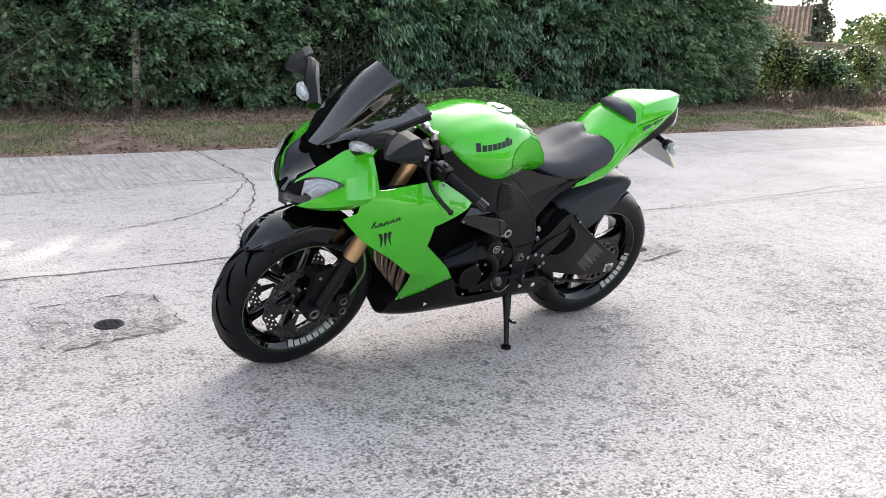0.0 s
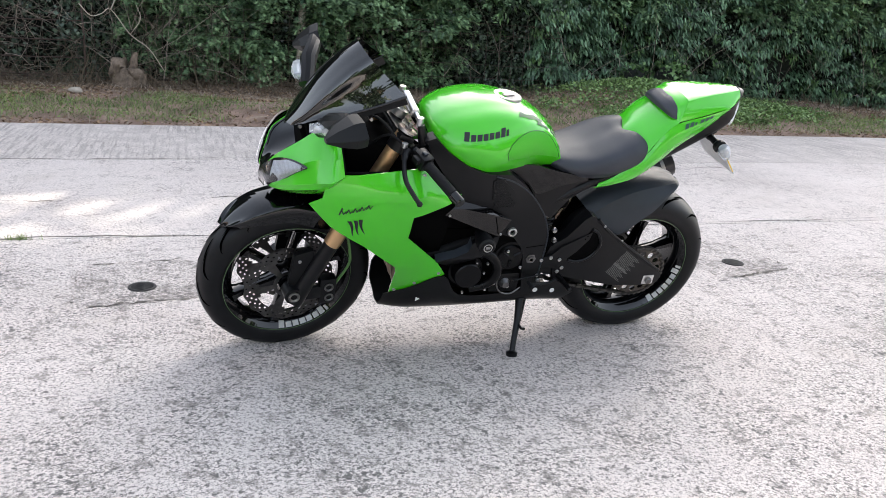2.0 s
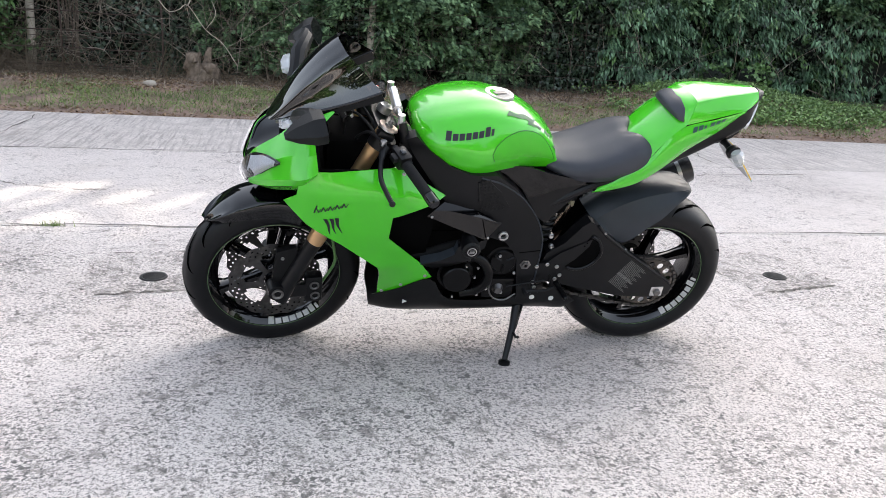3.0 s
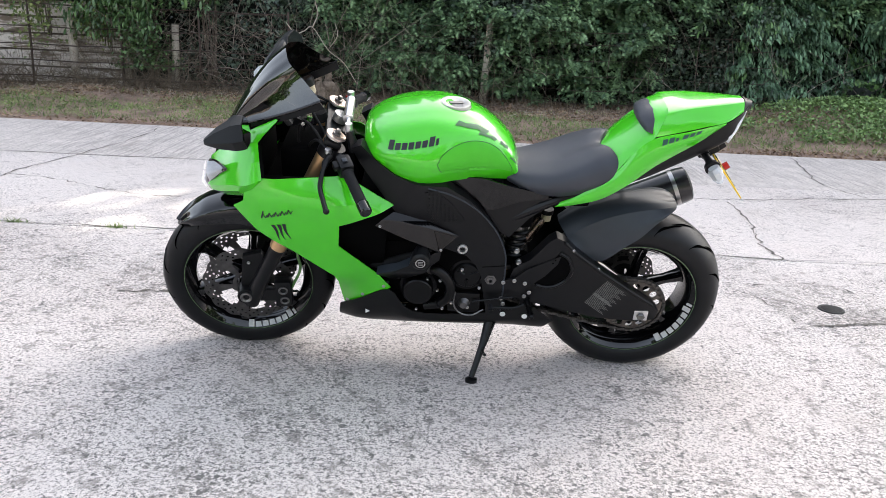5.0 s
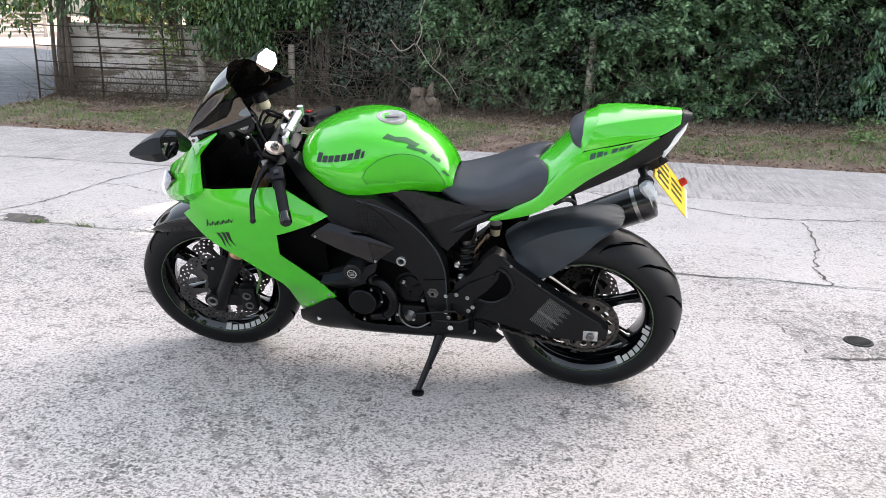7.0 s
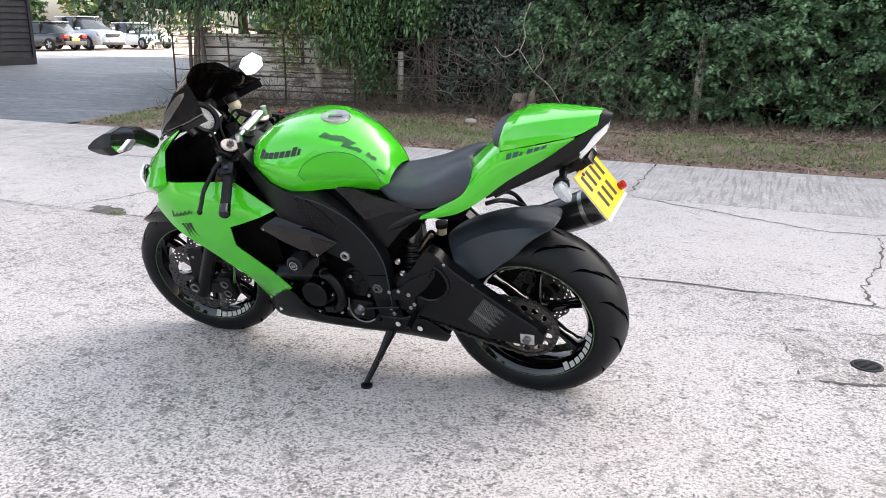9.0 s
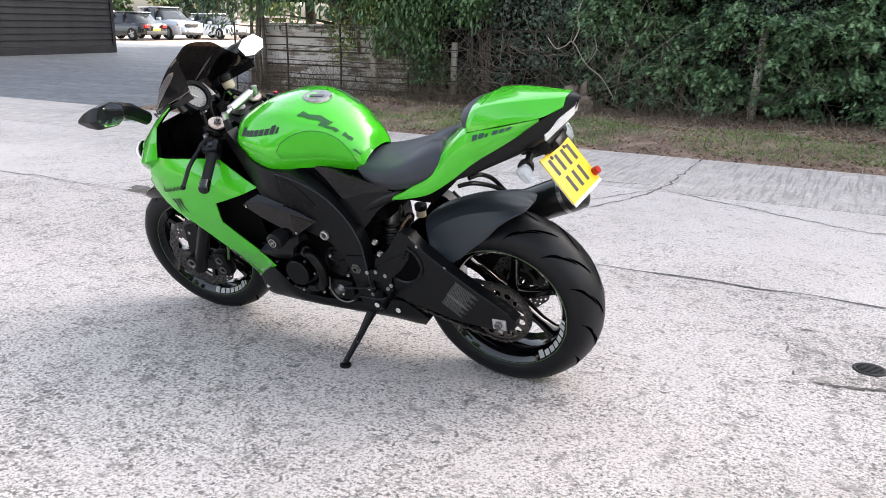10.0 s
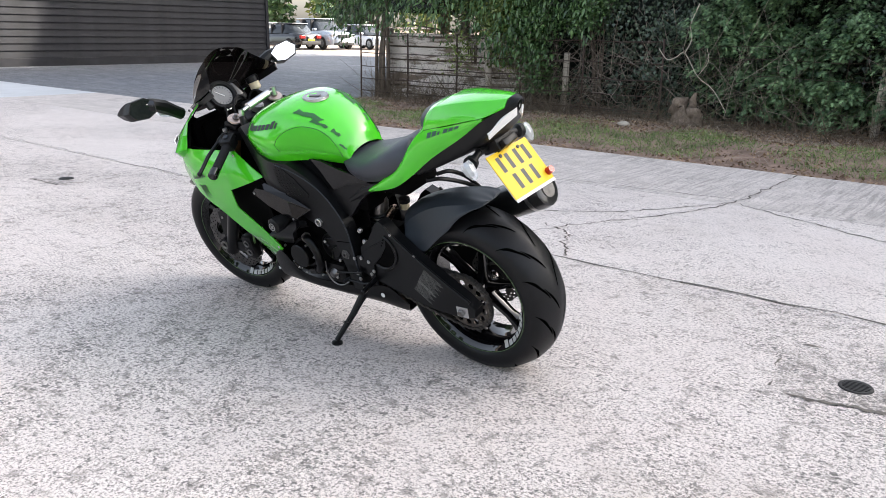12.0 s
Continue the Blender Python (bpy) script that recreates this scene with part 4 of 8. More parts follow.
box(bm, (20.5, 12.96, 1.46), (28.8, 13.06, 1.51), 0.005)
part("cap_rail", bm, OLDWOOD, pf, smooth=False)

# unseen tree added; its thinned crown shapes the yard's sun patch
gap_tree = tagged(new("tree"), "unseen leafy tree added to filter the sun patch on the yard", "tree", "trees behind the fence")
part("trunk", tube(bmesh.new(), [(6.1, 14.6, -0.1), (6.15, 14.6, 5), (6.1, 14.6, 11)], [0.2, 0.15, 0.04], 8), BARK, gap_tree)
crown("crown", gap_tree, [(6.1, 14.6, 8.6, 2.9), (6.1, 14.6, 5.0, 2.8), (6.2, 14.6, 12.4, 2.2)], 22000, 0.32, LAUREL, 77, (6.42, 14.6, 8.40, 1.05, 0.66))
leafy_tree(14.3, 11.2, 3.4, 0.8, 201, SUNLEAF, "sunlit yellow-green sapling beside the hedge", 2200, 0.09, 0.1)
leafy_tree(33.7, 20.2, 4.2, 1.25, 202, IVY, "dark round tree behind the shed", 5000, 0.16, 0.1)
leafy_tree(37, 18.6, 3.1, 1.5, 203, SUNLEAF, "bright green tree at the end of the yard", 5000, 0.16, 0.1)
for k in range(15):
    leafy_tree(-62 + 4.0 * k + 1.2 * math.sin(k * 2.3), 52 + 4 * math.sin(k * 1.3), 9 + 1.5 * math.sin(k * 2.9), 3.4, 220 + k, (LAUREL, IVY, SUNLEAF)[k % 3], n=1100, size=0.6, base=0.05)
for k in range(12):
    leafy_tree(16 + 6.5 * k, 48 - 2.0 * k, 8 if k < 6 else 3.4, 3.8 if k < 6 else 2.6, 260 + k, (SUNLEAF, LAUREL)[k % 2], n=700, size=0.6, base=0.05)

# the far side of the yard, behind the walk: unseen trees added to darken reflections
for k in range(17):
    x, y, h = -30 + 4.1 * k, -19.5 + 1.2 * math.sin(k * 1.9), (5.5 if k < 5 else 9.0) + 0.8 * math.sin(k * 2.7)
    leafy_tree(x, y, h, 2.7, 300 + k, (LAUREL, IVY)[k % 2], "unseen broad leafy tree added behind the walk to darken reflections", 2200, 0.5, 0.06)
for k in range(6):
    x, y, h = 37 + 1.0 * math.sin(k), -12 + 4.2 * k, 6.5 + math.sin(k * 2.2)
    root = tree("tree", x, y, 2.9, h, "broad evergreen tree at the end of the yard", "tree", 0.2, "trees on the far side of the yard")
    cone_core("crown", x, y, 2.9, h, y, root)

# field gate
gate = tagged(new("field_gate"), "pale timber five-bar field gate with its posts", "gate")
gm = Matrix.Translation((-32.6, 36.2, 0)) @ pose(0, 0, 0, 0, 0, 30)
for x in (-0.1, 3.15):
    bm = bmesh.new()
    box(bm, (x - 0.1, -0.1, -0.1), (x + 0.1, 0.1, 1.55), 0.02, gm)
    part("post", bm, LIMEBOARD, gate, smooth=False)
for z in (0.25, 0.48, 0.70, 0.95, 1.28):
    bm = bmesh.new()
    box(bm, (0.02, -0.02, z - 0.045), (3.03, 0.02, z + 0.045), 0.006, gm)
    part("bar", bm, LIMEBOARD, gate, smooth=False)
for a, b in (((0.05, 0.25), (1.5, 1.28)), ((3.0, 0.25), (1.55, 1.28))):
    bm = bmesh.new()
    tube(bm, [gm @ Vector((a[0], -0.03, a[1])), gm @ Vector((b[0], -0.03, b[1]))], 0.035, 6)
    part("brace", bm, LIMEBOARD, gate, smooth=False)

# parked cars
CARWHITE = surface("white_car_paint", (0.70, 0.71, 0.73), 0.25, coat=1.0, vary=0.03, scale=1, bump=0.0)
CARSILVER = surface("silver_car_paint", (0.46, 0.49, 0.53), 0.28, metal=0.5, coat=1.0, vary=0.03, scale=1, bump=0.0)
CARBLACK = surface("black_car_paint", (0.012, 0.012, 0.014), 0.2, coat=1.0, vary=0.05, scale=1, bump=0.0)
CARGLASS = surface("car_window", (0.03, 0.035, 0.04), 0.05, vary=0.05, scale=1, bump=0.0)
CARTRIM = surface("car_black_trim", (0.02, 0.02, 0.022), 0.6, vary=0.1, scale=8, bump=0.0)
CARLAMP = surface("car_headlamp", (0.7, 0.72, 0.75), 0.12, metal=0.6, vary=0.05, scale=20, bump=0.0)
CARTAIL = surface("car_tail_lamp", (0.35, 0.015, 0.015), 0.2, vary=0.1, scale=10, bump=0.0)
CARTYRE = surface("car_tyre", (0.015, 0.015, 0.016), 0.8, vary=0.15, scale=12, bump=0.0)
ALLOY = surface("car_alloy", (0.55, 0.56, 0.58), 0.3, metal=1.0, vary=0.1, scale=10, bump=0.0)


def car(x, y, turn, length, width, height, paint, label, suv=False):
    """A parked car, nose to +x before it is turned."""
    root = tagged(new("car"), label, "car", "cars in the car park")
    root.matrix_world = pose(x, y, 0.0, 0, 0, turn)
    l, w, h = length / 2, width / 2, height
    belt, bonnet, sill = h * 0.60, h * (0.60 if suv else 0.54), 0.24

    def shell(rows, mat_, name, label=""):
        bm = bmesh.new()
        full = []
        for r in rows:
            half = [tuple(q) for q in r]
            ring = half + [(a, -b, c) for a, b, c in half[::-1]]
            full.append([bm.verts.new(q) for q in ring])
        for a, b in zip(full, full[1:]):
            for i in range(len(a) - 1):
                bm.faces.new((a[i], a[i + 1], b[i + 1], b[i]))
        bm.faces.new(full[0])
        bm.faces.new(full[-1][::-1])
        bmesh.ops.recalc_face_normals(bm, faces=bm.faces[:])
        bmesh.ops.bevel(bm, geom=bm.edges[:], offset=0.03, segments=2, affect="EDGES", clamp_overlap=True)
        return part(name, bm, mat_, root, label)

    shell([
        [(-l, w * 0.82, sill + 0.1), (-l - 0.02, w * 0.86, h * 0.42), (-l + 0.04, w * 0.84, belt), (-l + 0.10, w * 0.5, belt + 0.03)],
        [(-l * 0.72, w * 0.98, sill), (-l * 0.72, w, h * 0.45), (-l * 0.72, w * 0.94, belt + 0.02), (-l * 0.72, w * 0.5, belt + 0.05)],
        [(0.05, w * 0.98, sill - 0.03), (0.05, w, h * 0.43), (0.05, w * 0.93, belt), (0.05, w * 0.5, belt + 0.03)],
        [(l * 0.42, w * 0.98, sill), (l * 0.42, w, h * 0.42), (l * 0.42, w * 0.92, bonnet), (l * 0.42, w * 0.5, bonnet + 0.05)],
        [(l * 0.88, w * 0.94, sill), (l * 0.88, w * 0.94, h * 0.40), (l * 0.86, w * 0.84, bonnet - 0.10), (l * 0.84, w * 0.5, bonnet - 0.05)],
        [(l, w * 0.72, sill + 0.06), (l, w * 0.74, h * 0.36), (l * 0.97, w * 0.68, bonnet - 0.20), (l * 0.96, w * 0.4, bonnet - 0.16)],
    ], paint, "body")
    back = -l * (0.88 if suv else 0.70)
    shell([
        [(back - 0.10, w * 0.84, belt), (back + 0.02, w * 0.78, belt + 0.15), (back + 0.25, w * 0.68, h - 0.10), (back + 0.28, w * 0.3, h - 0.07)],
        [(-l * 0.35, w * 0.92, belt), (-l * 0.35, w * 0.86, belt + 0.15), (-l * 0.35, w * 0.72, h - 0.05), (-l * 0.35, w * 0.35, h)],
        [(l * 0.02, w * 0.92, belt), (l * 0.0, w * 0.86, belt + 0.15), (-l * 0.06, w * 0.72, h - 0.05), (-l * 0.06, w * 0.35, h)],
        [(l * 0.42, w * 0.88, belt - 0.02), (l * 0.32, w * 0.84, belt + 0.10), (l * 0.10, w * 0.70, h - 0.12), (l * 0.10, w * 0.35, h - 0.08)],
        [(l * 0.46, w * 0.82, belt - 0.03), (l * 0.40, w * 0.8, belt + 0.05), (l * 0.36, w * 0.7, belt + 0.10), (l * 0.36, w * 0.35, belt + 0.12)],
    ], CARGLASS, "glasshouse", "dark car windows")
    bm = bmesh.new()
    box(bm, (back + 0.22, -w * 0.70, h - 0.05), (l * 0.12, w * 0.70, h + 0.015), 0.03)
    part("roof", bm, paint, root)
    for s in (-1, 1):
        for px in (l * 0.62, -l * 0.60):
            r = 0.36 if suv else 0.32
            bm = bmesh.new()
            m = Matrix.Translation((px, s * w * 0.90, r)) @ Matrix.Rotation(math.pi / 2, 4, "X")
            spin_profile(bm, [(r * 0.62, 0.11), (r * 0.95, 0.10), (r, 0.05), (r, -0.05), (r * 0.95, -0.10), (r * 0.62, -0.11)], m, 28)
            wheel = part("wheel", bm, CARTYRE, root, "car tyre and wheel")
            bm = bmesh.new()
            spin_profile(bm, [(r * 0.62, -s * -0.10), (r * 0.58, -s * -0.08), (r * 0.2, -s * -0.05), (0, -s * -0.05), (0, s * -0.04), (r * 0.62, s * -0.04)], m, 20)
            for k in range(5):
                a = k * 1.2566
                box(bm, (0.03, -0.025, -0.115), (r * 0.58, 0.025, 0.115), 0.0, m @ Matrix.Rotation(a, 4, "Z"))
            part("alloy", bm, ALLOY, wheel, smooth=False)
        bm = bmesh.new()
        box(bm, (l * 0.86, s * w * 0.44, bonnet - 0.30), (l * 0.975, s * w * 0.86, bonnet - 0.16), 0.03)
        part("headlamp", bm, CARLAMP, root)
        bm = bmesh.new()
        box(bm, (-l - 0.03, s * w * 0.50, belt - 0.24), (-l + 0.14, s * w * 0.88, belt - 0.06), 0.03)
        part("tail_lamp", bm, CARTAIL, root)
        bm = bmesh.new()
        box(bm, (l * 0.30, s * (w + 0.0), belt + 0.0), (l * 0.40, s * (w + 0.18), belt + 0.13), 0.03)
        part("door_mirror", bm, paint, root)
        for px in (-l * 0.32, l * 0.08):
            bm = bmesh.new()
            box(bm, (px - 0.035, s * w * 0.70, belt - 0.01), (px + 0.035, s * w * 0.93, h - 0.06), 0.01)
            part("pillar", bm, CARTRIM, root)
    for lo, hi, mat_, nm in (((l - 0.06, -w * 0.42, bonnet - 0.36), (l + 0.012, w * 0.42, bonnet - 0.19), CARTRIM, "grille"), ((l - 0.08, -w * 0.70, sill + 0.02), (l + 0.02, w * 0.70, sill + 0.16), CARTRIM, "front_bumper"), ((-l - 0.04, -w * 0.8, sill + 0.05), (-l + 0.1, w * 0.8, sill + 0.24), CARTRIM, "rear_bumper"), ((l - 0.02, -0.26, sill + 0.18), (l + 0.03, 0.26, sill + 0.28), WHITEPLATE, "front_plate"), ((-l - 0.045, -0.26, belt - 0.36), (-l + 0.0, 0.26, belt - 0.25), YELLOWPLATE, "rear_plate")):
        bm = bmesh.new()
        box(bm, lo, hi, 0.01)
        part(nm, bm, mat_, root)
    return root


WHITEPLATE = surface("white_plate", (0.7, 0.7, 0.7), 0.5, vary=0.03, bump=0.0)
YELLOWPLATE = surface("yellow_plate", (0.7, 0.45, 0.03), 0.5, vary=0.03, bump=0.0)
car(-33.2, 28.3, 183, 4.2, 1.78, 1.42, CARBLACK, "black hatchback parked with its tail to the yard")
car(-32.9, 30.9, -10, 4.6, 1.9, 1.72, CARSILVER, "silver off-road car parked nose out", True)
car(-32.0, 33.7, -8, 4.6, 1.82, 1.42, CARWHITE, "white saloon car parked nose out")
car(-41.0, 33.5, 90, 4.4, 1.8, 1.5, CARSILVER, "pale blue car parked further back")


# ---- motorcycle ----
GREEN = surface("lime_green_paint", (0.060, 0.54, 0.011), 0.22, coat=0.75, vary=0.05, scale=3, fine=300, bump=0.0)
PADGREEN = surface("clear_grip_film_over_green", (0.053, 0.45, 0.012), 0.38, vary=0.06, scale=8, fine=500, bump=0.35, dist=0.001)
GLOSS = surface("gloss_black", (0.002, 0.002, 0.0025), 0.05, vary=0.1, scale=6, fine=200, bump=0.0, ior=1.55)
SATIN = surface("satin_black_paint", (0.0054, 0.0055, 0.0063), 0.34, vary=0.25, scale=8, fine=300, bump=0.06, dist=0.0006, ior=1.34)
PLASTIC = surface("grained_black_plastic", (0.0055, 0.0057, 0.0062), 0.40, vary=0.15, scale=10, fine=900, bump=0.2, dist=0.0006, ior=1.32)
RUBBER = surface("tyre_rubber", (0.0072, 0.0074, 0.0086), 0.44, vary=0.25, scale=12, fine=250, bump=0.08, dist=0.0008, ior=1.32)
# darker copy of the black plastic: shade of inner parts put into colour
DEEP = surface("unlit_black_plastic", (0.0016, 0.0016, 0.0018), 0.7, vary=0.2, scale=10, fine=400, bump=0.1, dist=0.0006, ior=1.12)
DUCTBLACK = surface("smooth_black_duct", (0.002, 0.002, 0.0024), 0.06, vary=0.1, scale=6, fine=200, bump=0.0, ior=1.45)
GUNMESH = surface("fine_dark_mesh", (0.020, 0.018, 0.0175), 0.45, metal=0.6, vary=0.3, scale=60, fine=500, bump=0.3)
GEARSTEEL = surface("drilled_sprocket_steel", (0.115, 0.10, 0.088), 0.45, metal=0.7, vary=0.3, scale=30, fine=300, bump=0.1)
CHAINSTEEL = surface("oily_chain_steel", (0.09, 0.085, 0.08), 0.45, metal=0.8, vary=0.3, scale=60, fine=300, bump=0.1)
BRONZE = surface("bronze_anodised", (0.50, 0.41, 0.36), 0.35, metal=0.9, vary=0.15, scale=30, fine=300, bump=0.03)
GROOVE = surface("tread_groove", (0.001, 0.001, 0.001), 1.0, vary=0.1, bump=0.0, ior=1.05)
GRIPRUB = surface("grip_rubber", (0.010, 0.010, 0.011), 0.75, vary=0.15, scale=30, fine=700, bump=0.5, dist=0.001, ior=1.28)
# the bluish lift in this black stands for sky sheen
SHEEN = surface("soft_sheen_plastic", (0.024, 0.030, 0.038), 0.42, vary=0.12, scale=8, fine=900, bump=0.12, dist=0.0005, ior=1.42)
VINYL = surface("seat_vinyl", (0.040, 0.043, 0.053), 0.46, vary=0.12, scale=7, fine=700, bump=0.25, dist=0.0008, ior=1.4)
ENGINE = surface("black_engine_casting", (0.0020, 0.0020, 0.0023), 0.33, vary=0.3, scale=14, fine=350, bump=0.25, dist=0.001, dirt=0.25, dirt_colour=(0.014, 0.013, 0.012), ior=1.33)
STEEL = surface("bright_steel", (0.42, 0.415, 0.41), 0.34, metal=1.0, vary=0.15, scale=25, fine=300, bump=0.05)
DARKSTEEL = surface("dull_steel", (0.20, 0.195, 0.19), 0.42, metal=1.0, vary=0.3, scale=25, fine=300, bump=0.1)
DISC = surface("brake_disc_steel", (0.20, 0.195, 0.19), 0.40, metal=1.0, vary=0.25, scale=40, fine=400, bump=0.1)
GOLD = surface("gold_fork_tube", (0.62, 0.40, 0.21), 0.38, metal=0.85, vary=0.15, scale=12, fine=300, bump=0.04)
DULLALLOY = surface("dull_alloy", (0.50, 0.50, 0.49), 0.4, metal=0.9, vary=0.15, scale=20, fine=400, bump=0.05)
CAPALLOY = surface("worn_cap_alloy", (0.36, 0.36, 0.355), 0.42, metal=0.8, vary=0.25, scale=30, fine=400, bump=0.05)
SILVER = surface("brushed_aluminium", (0.72, 0.72, 0.72), 0.32, metal=1.0, vary=0.08, scale=14, fine=400, bump=0.04)
CARBON = surface("dark_silencer_sleeve", (0.02, 0.02, 0.022), 0.3, metal=0.3, coat=0.4, vary=0.2, scale=30, fine=500, bump=0.05)
HEADER = surface("heat_stained_header", (0.28, 0.21, 0.16), 0.4, metal=1.0, vary=0.35, scale=10, fine=200, bump=0.05)
SCREENMAT = film_material("smoked_screen", (0.026, 0.020, 0.017), 0.010, 1.75)
POTBRONZE = surface("dark_bronze_anodised", (0.12, 0.092, 0.075), 0.28, metal=1.0, vary=0.2, scale=14, bump=0.0)
CLEAR = film_material("clear_lens", (0.62, 0.64, 0.66), 0.05, 1.5, (0.26, 0.265, 0.27))
LAMPGLASS = film_material("headlamp_glass", (0.92, 0.93, 0.95), 0.01, 1.5)
MIRROR = surface("mirror_glass", (0.86, 0.88, 0.9), 0.02, metal=1.0, vary=0.02, bump=0.0)
def ribbed_material():
    """Silvered bowl pressed with fine upright ribs, their light and dark put into the colour."""
    m, nt, b, co = blank("ribbed_reflector")
    w = nt.nodes.new("ShaderNodeTexWave")
    w.bands_direction = "X"
    w.inputs["Scale"].default_value, w.inputs["Distortion"].default_value = 150.0, 2.5
    nt.links.new(co, w.inputs["Vector"])
    nt.links.new(blend(nt, ramp(nt, w.outputs["Fac"], 0.2, 0.8), (0.26, 0.265, 0.28), (0.72, 0.73, 0.75)), b.inputs["Base Color"])
    b.inputs["Metallic"].default_value, b.inputs["Roughness"].default_value = 0.55, 0.28
    bump_to(nt, b, w.outputs["Fac"], 0.6, 0.003)
    return m


RIBBED = ribbed_material()
YELLOW = surface("reflective_yellow", (0.85, 0.55, 0.02), 0.4, vary=0.04, scale=12, bump=0.0)
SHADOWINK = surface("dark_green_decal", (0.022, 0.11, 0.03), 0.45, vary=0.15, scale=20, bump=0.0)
DARKINK = surface("dark_decal", (0.012, 0.014, 0.016), 0.4, vary=0.1, bump=0.0)
RIMINK = surface("grey_white_rim_decal", (0.50, 0.50, 0.49), 0.5, vary=0.1, scale=30, bump=0.0)
WHITEINK = surface("white_decal", (0.75, 0.75, 0.74), 0.5, vary=0.08, scale=30, bump=0.0)
GREYINK = surface("grey_print", (0.13, 0.13, 0.125), 0.6, vary=0.2, scale=60, bump=0.0)
TEALINK = surface("teal_decal", (0.02, 0.075, 0.06), 0.4, vary=0.1, bump=0.0)
REDLENS = surface("red_reflector", (0.45, 0.02, 0.015), 0.2, vary=0.1, bump=0.0)
FLUID = surface("brake_fluid_pot", (0.60, 0.52, 0.36), 0.35, vary=0.08, scale=20, bump=0.0)
PINSTRIPE = surface("green_rim_tape", (0.13, 0.22, 0.10), 0.4, vary=0.1, bump=0.0)
HOSEGREEN = surface("green_hose_sleeve", (0.09, 0.20, 0.06), 0.4, vary=0.1, bump=0.0)
DIAL = surface("dial_face", (0.13, 0.134, 0.138), 0.35, vary=0.1, scale=30, bump=0.0)

LEAN_ANGLE, STEER_ANGLE = 16.7, 7.0
bike = tagged(new("motorcycle"), "lime green and black sports motorcycle leaning on its side stand", "motorcycle")
bike.matrix_world = Matrix.Translation((0, 0.02, 0)) @ pose(0, 0, 0, LEAN_ANGLE, 0, 0)
FRONT, REAR = Vector((0.012, 0, 0.300)), Vector((1.355, 0, 0.316))
# the steering axis leans back; the front end turns a little to the left about it
AXIS0, AXIS1 = Vector((0.055, 0, 0.30)), Vector((0.36, 0, 0.93))
STEER = Matrix.Translation(AXIS0) @ Matrix.Rotation(radians(STEER_ANGLE), 4, (AXIS1 - AXIS0).normalized()) @ Matrix.Translation(-AXIS0)


def bpart(name, bm, material, parent=None, label="", sharp=32, steer=False, weld=0.0002):
    """A part of the motorcycle, or of one of its parts."""
    if weld:
        bmesh.ops.remove_doubles(bm, verts=bm.verts[:], dist=weld)
    bmesh.ops.recalc_face_normals(bm, faces=bm.faces[:])
    ob = part(name, bm, material, parent or bike, label)
    ob.data.set_sharp_from_angle(angle=radians(sharp))
    if steer:
        ob.matrix_local = STEER
    return ob


def skin(rows, nu=6, nv=6, thick=0.004, bm=None):
    """A smooth shell through a grid of control points."""
    bm = bm or bmesh.new()
    rows = [curve_pts(r, nu) for r in rows]
    cols = [curve_pts(c, nv) for c in zip(*rows)]
    vs = [[bm.verts.new(p) for p in c] for c in cols]
    faces = [bm.faces.new((a[i], a[i + 1], b[i + 1], b[i])) for a, b in zip(vs, vs[1:]) for i in range(len(a) - 1)]
    bmesh.ops.recalc_face_normals(bm, faces=faces)
    if thick:
        bmesh.ops.solidify(bm, geom=faces, thickness=thick)
    return bm


def flip(rows, s):
    """Control points given for the right side, on the side s."""
    return [[(x, y * s, z) for x, y, z in r] for r in rows]


def both(rows):
    """Half rows, from the edge to the middle line, carried on to the other side."""
    return [list(flip([r], -1)[0]) + [(x, y, z) for x, y, z in r[::-1] if y > 1e-6] for r in rows]


def plate(outline, yf, thick=0.006, s=-1, step=0.03, bm=None):
    """A panel with an outline in x and z, bent to lie at y = s * yf(x, z), thickened inwards."""
    b2 = bmesh.new()
    b2.faces.new([b2.verts.new((x, 0, z)) for x, z in outline])
    lo = [min(p[i] for p in outline) for i in (0, 1)]
    hi = [max(p[i] for p in outline) for i in (0, 1)]
    for i, nrm in ((0, (1, 0, 0)), (1, (0, 0, 1))):
        k = lo[i] + step
        while k < hi[i]:
            bmesh.ops.bisect_plane(b2, geom=b2.verts[:] + b2.edges[:] + b2.faces[:], plane_co=[c * k for c in nrm], plane_no=nrm)
            k += step
    for v in b2.verts:
        v.co.y = s * yf(v.co.x, v.co.z)
    ret = bmesh.ops.extrude_face_region(b2, geom=b2.faces[:])
    for v in ret["geom"]:
        if isinstance(v, bmesh.types.BMVert):
            v.co.y -= s * thick
    bmesh.ops.recalc_face_normals(b2, faces=b2.faces[:])
    if bm is None:
        return b2
    tmp = bpy.data.meshes.new("tmp")
    b2.to_mesh(tmp)
    b2.free()
    bm.from_mesh(tmp)
    bpy.data.meshes.remove(tmp)
    return bm


def spin_y(bm, centre, prof, steps=64, closed=True):
    """Turn a profile of (radius, y) about a sideways axis through centre."""
    m = Matrix.Translation(centre) @ Matrix(((1, 0, 0, 0), (0, 0, 1, 0), (0, 1, 0, 0), (0, 0, 0, 1)))
    return spin_profile(bm, prof, m, steps, closed)


def knob(bm, p, r, h, s=-1, sides=12, inner=0.0):
    """A bolt head at p that looks out to the side s."""
    prof = [(inner, 0), (r, 0), (r, h * s * 0.75), (r * 0.8, h * s), (inner, h * s * (0.5 if inner == 0 else 1))]
    return spin_y(bm, Vector(p), prof, sides)


def bolts(places, r=0.006, h=0.005, s=-1, material=STEEL, parent=None, steer=False):
    for p in places:
        bpart("bolt", knob(bmesh.new(), p, r, h, s), material, parent, steer=steer)


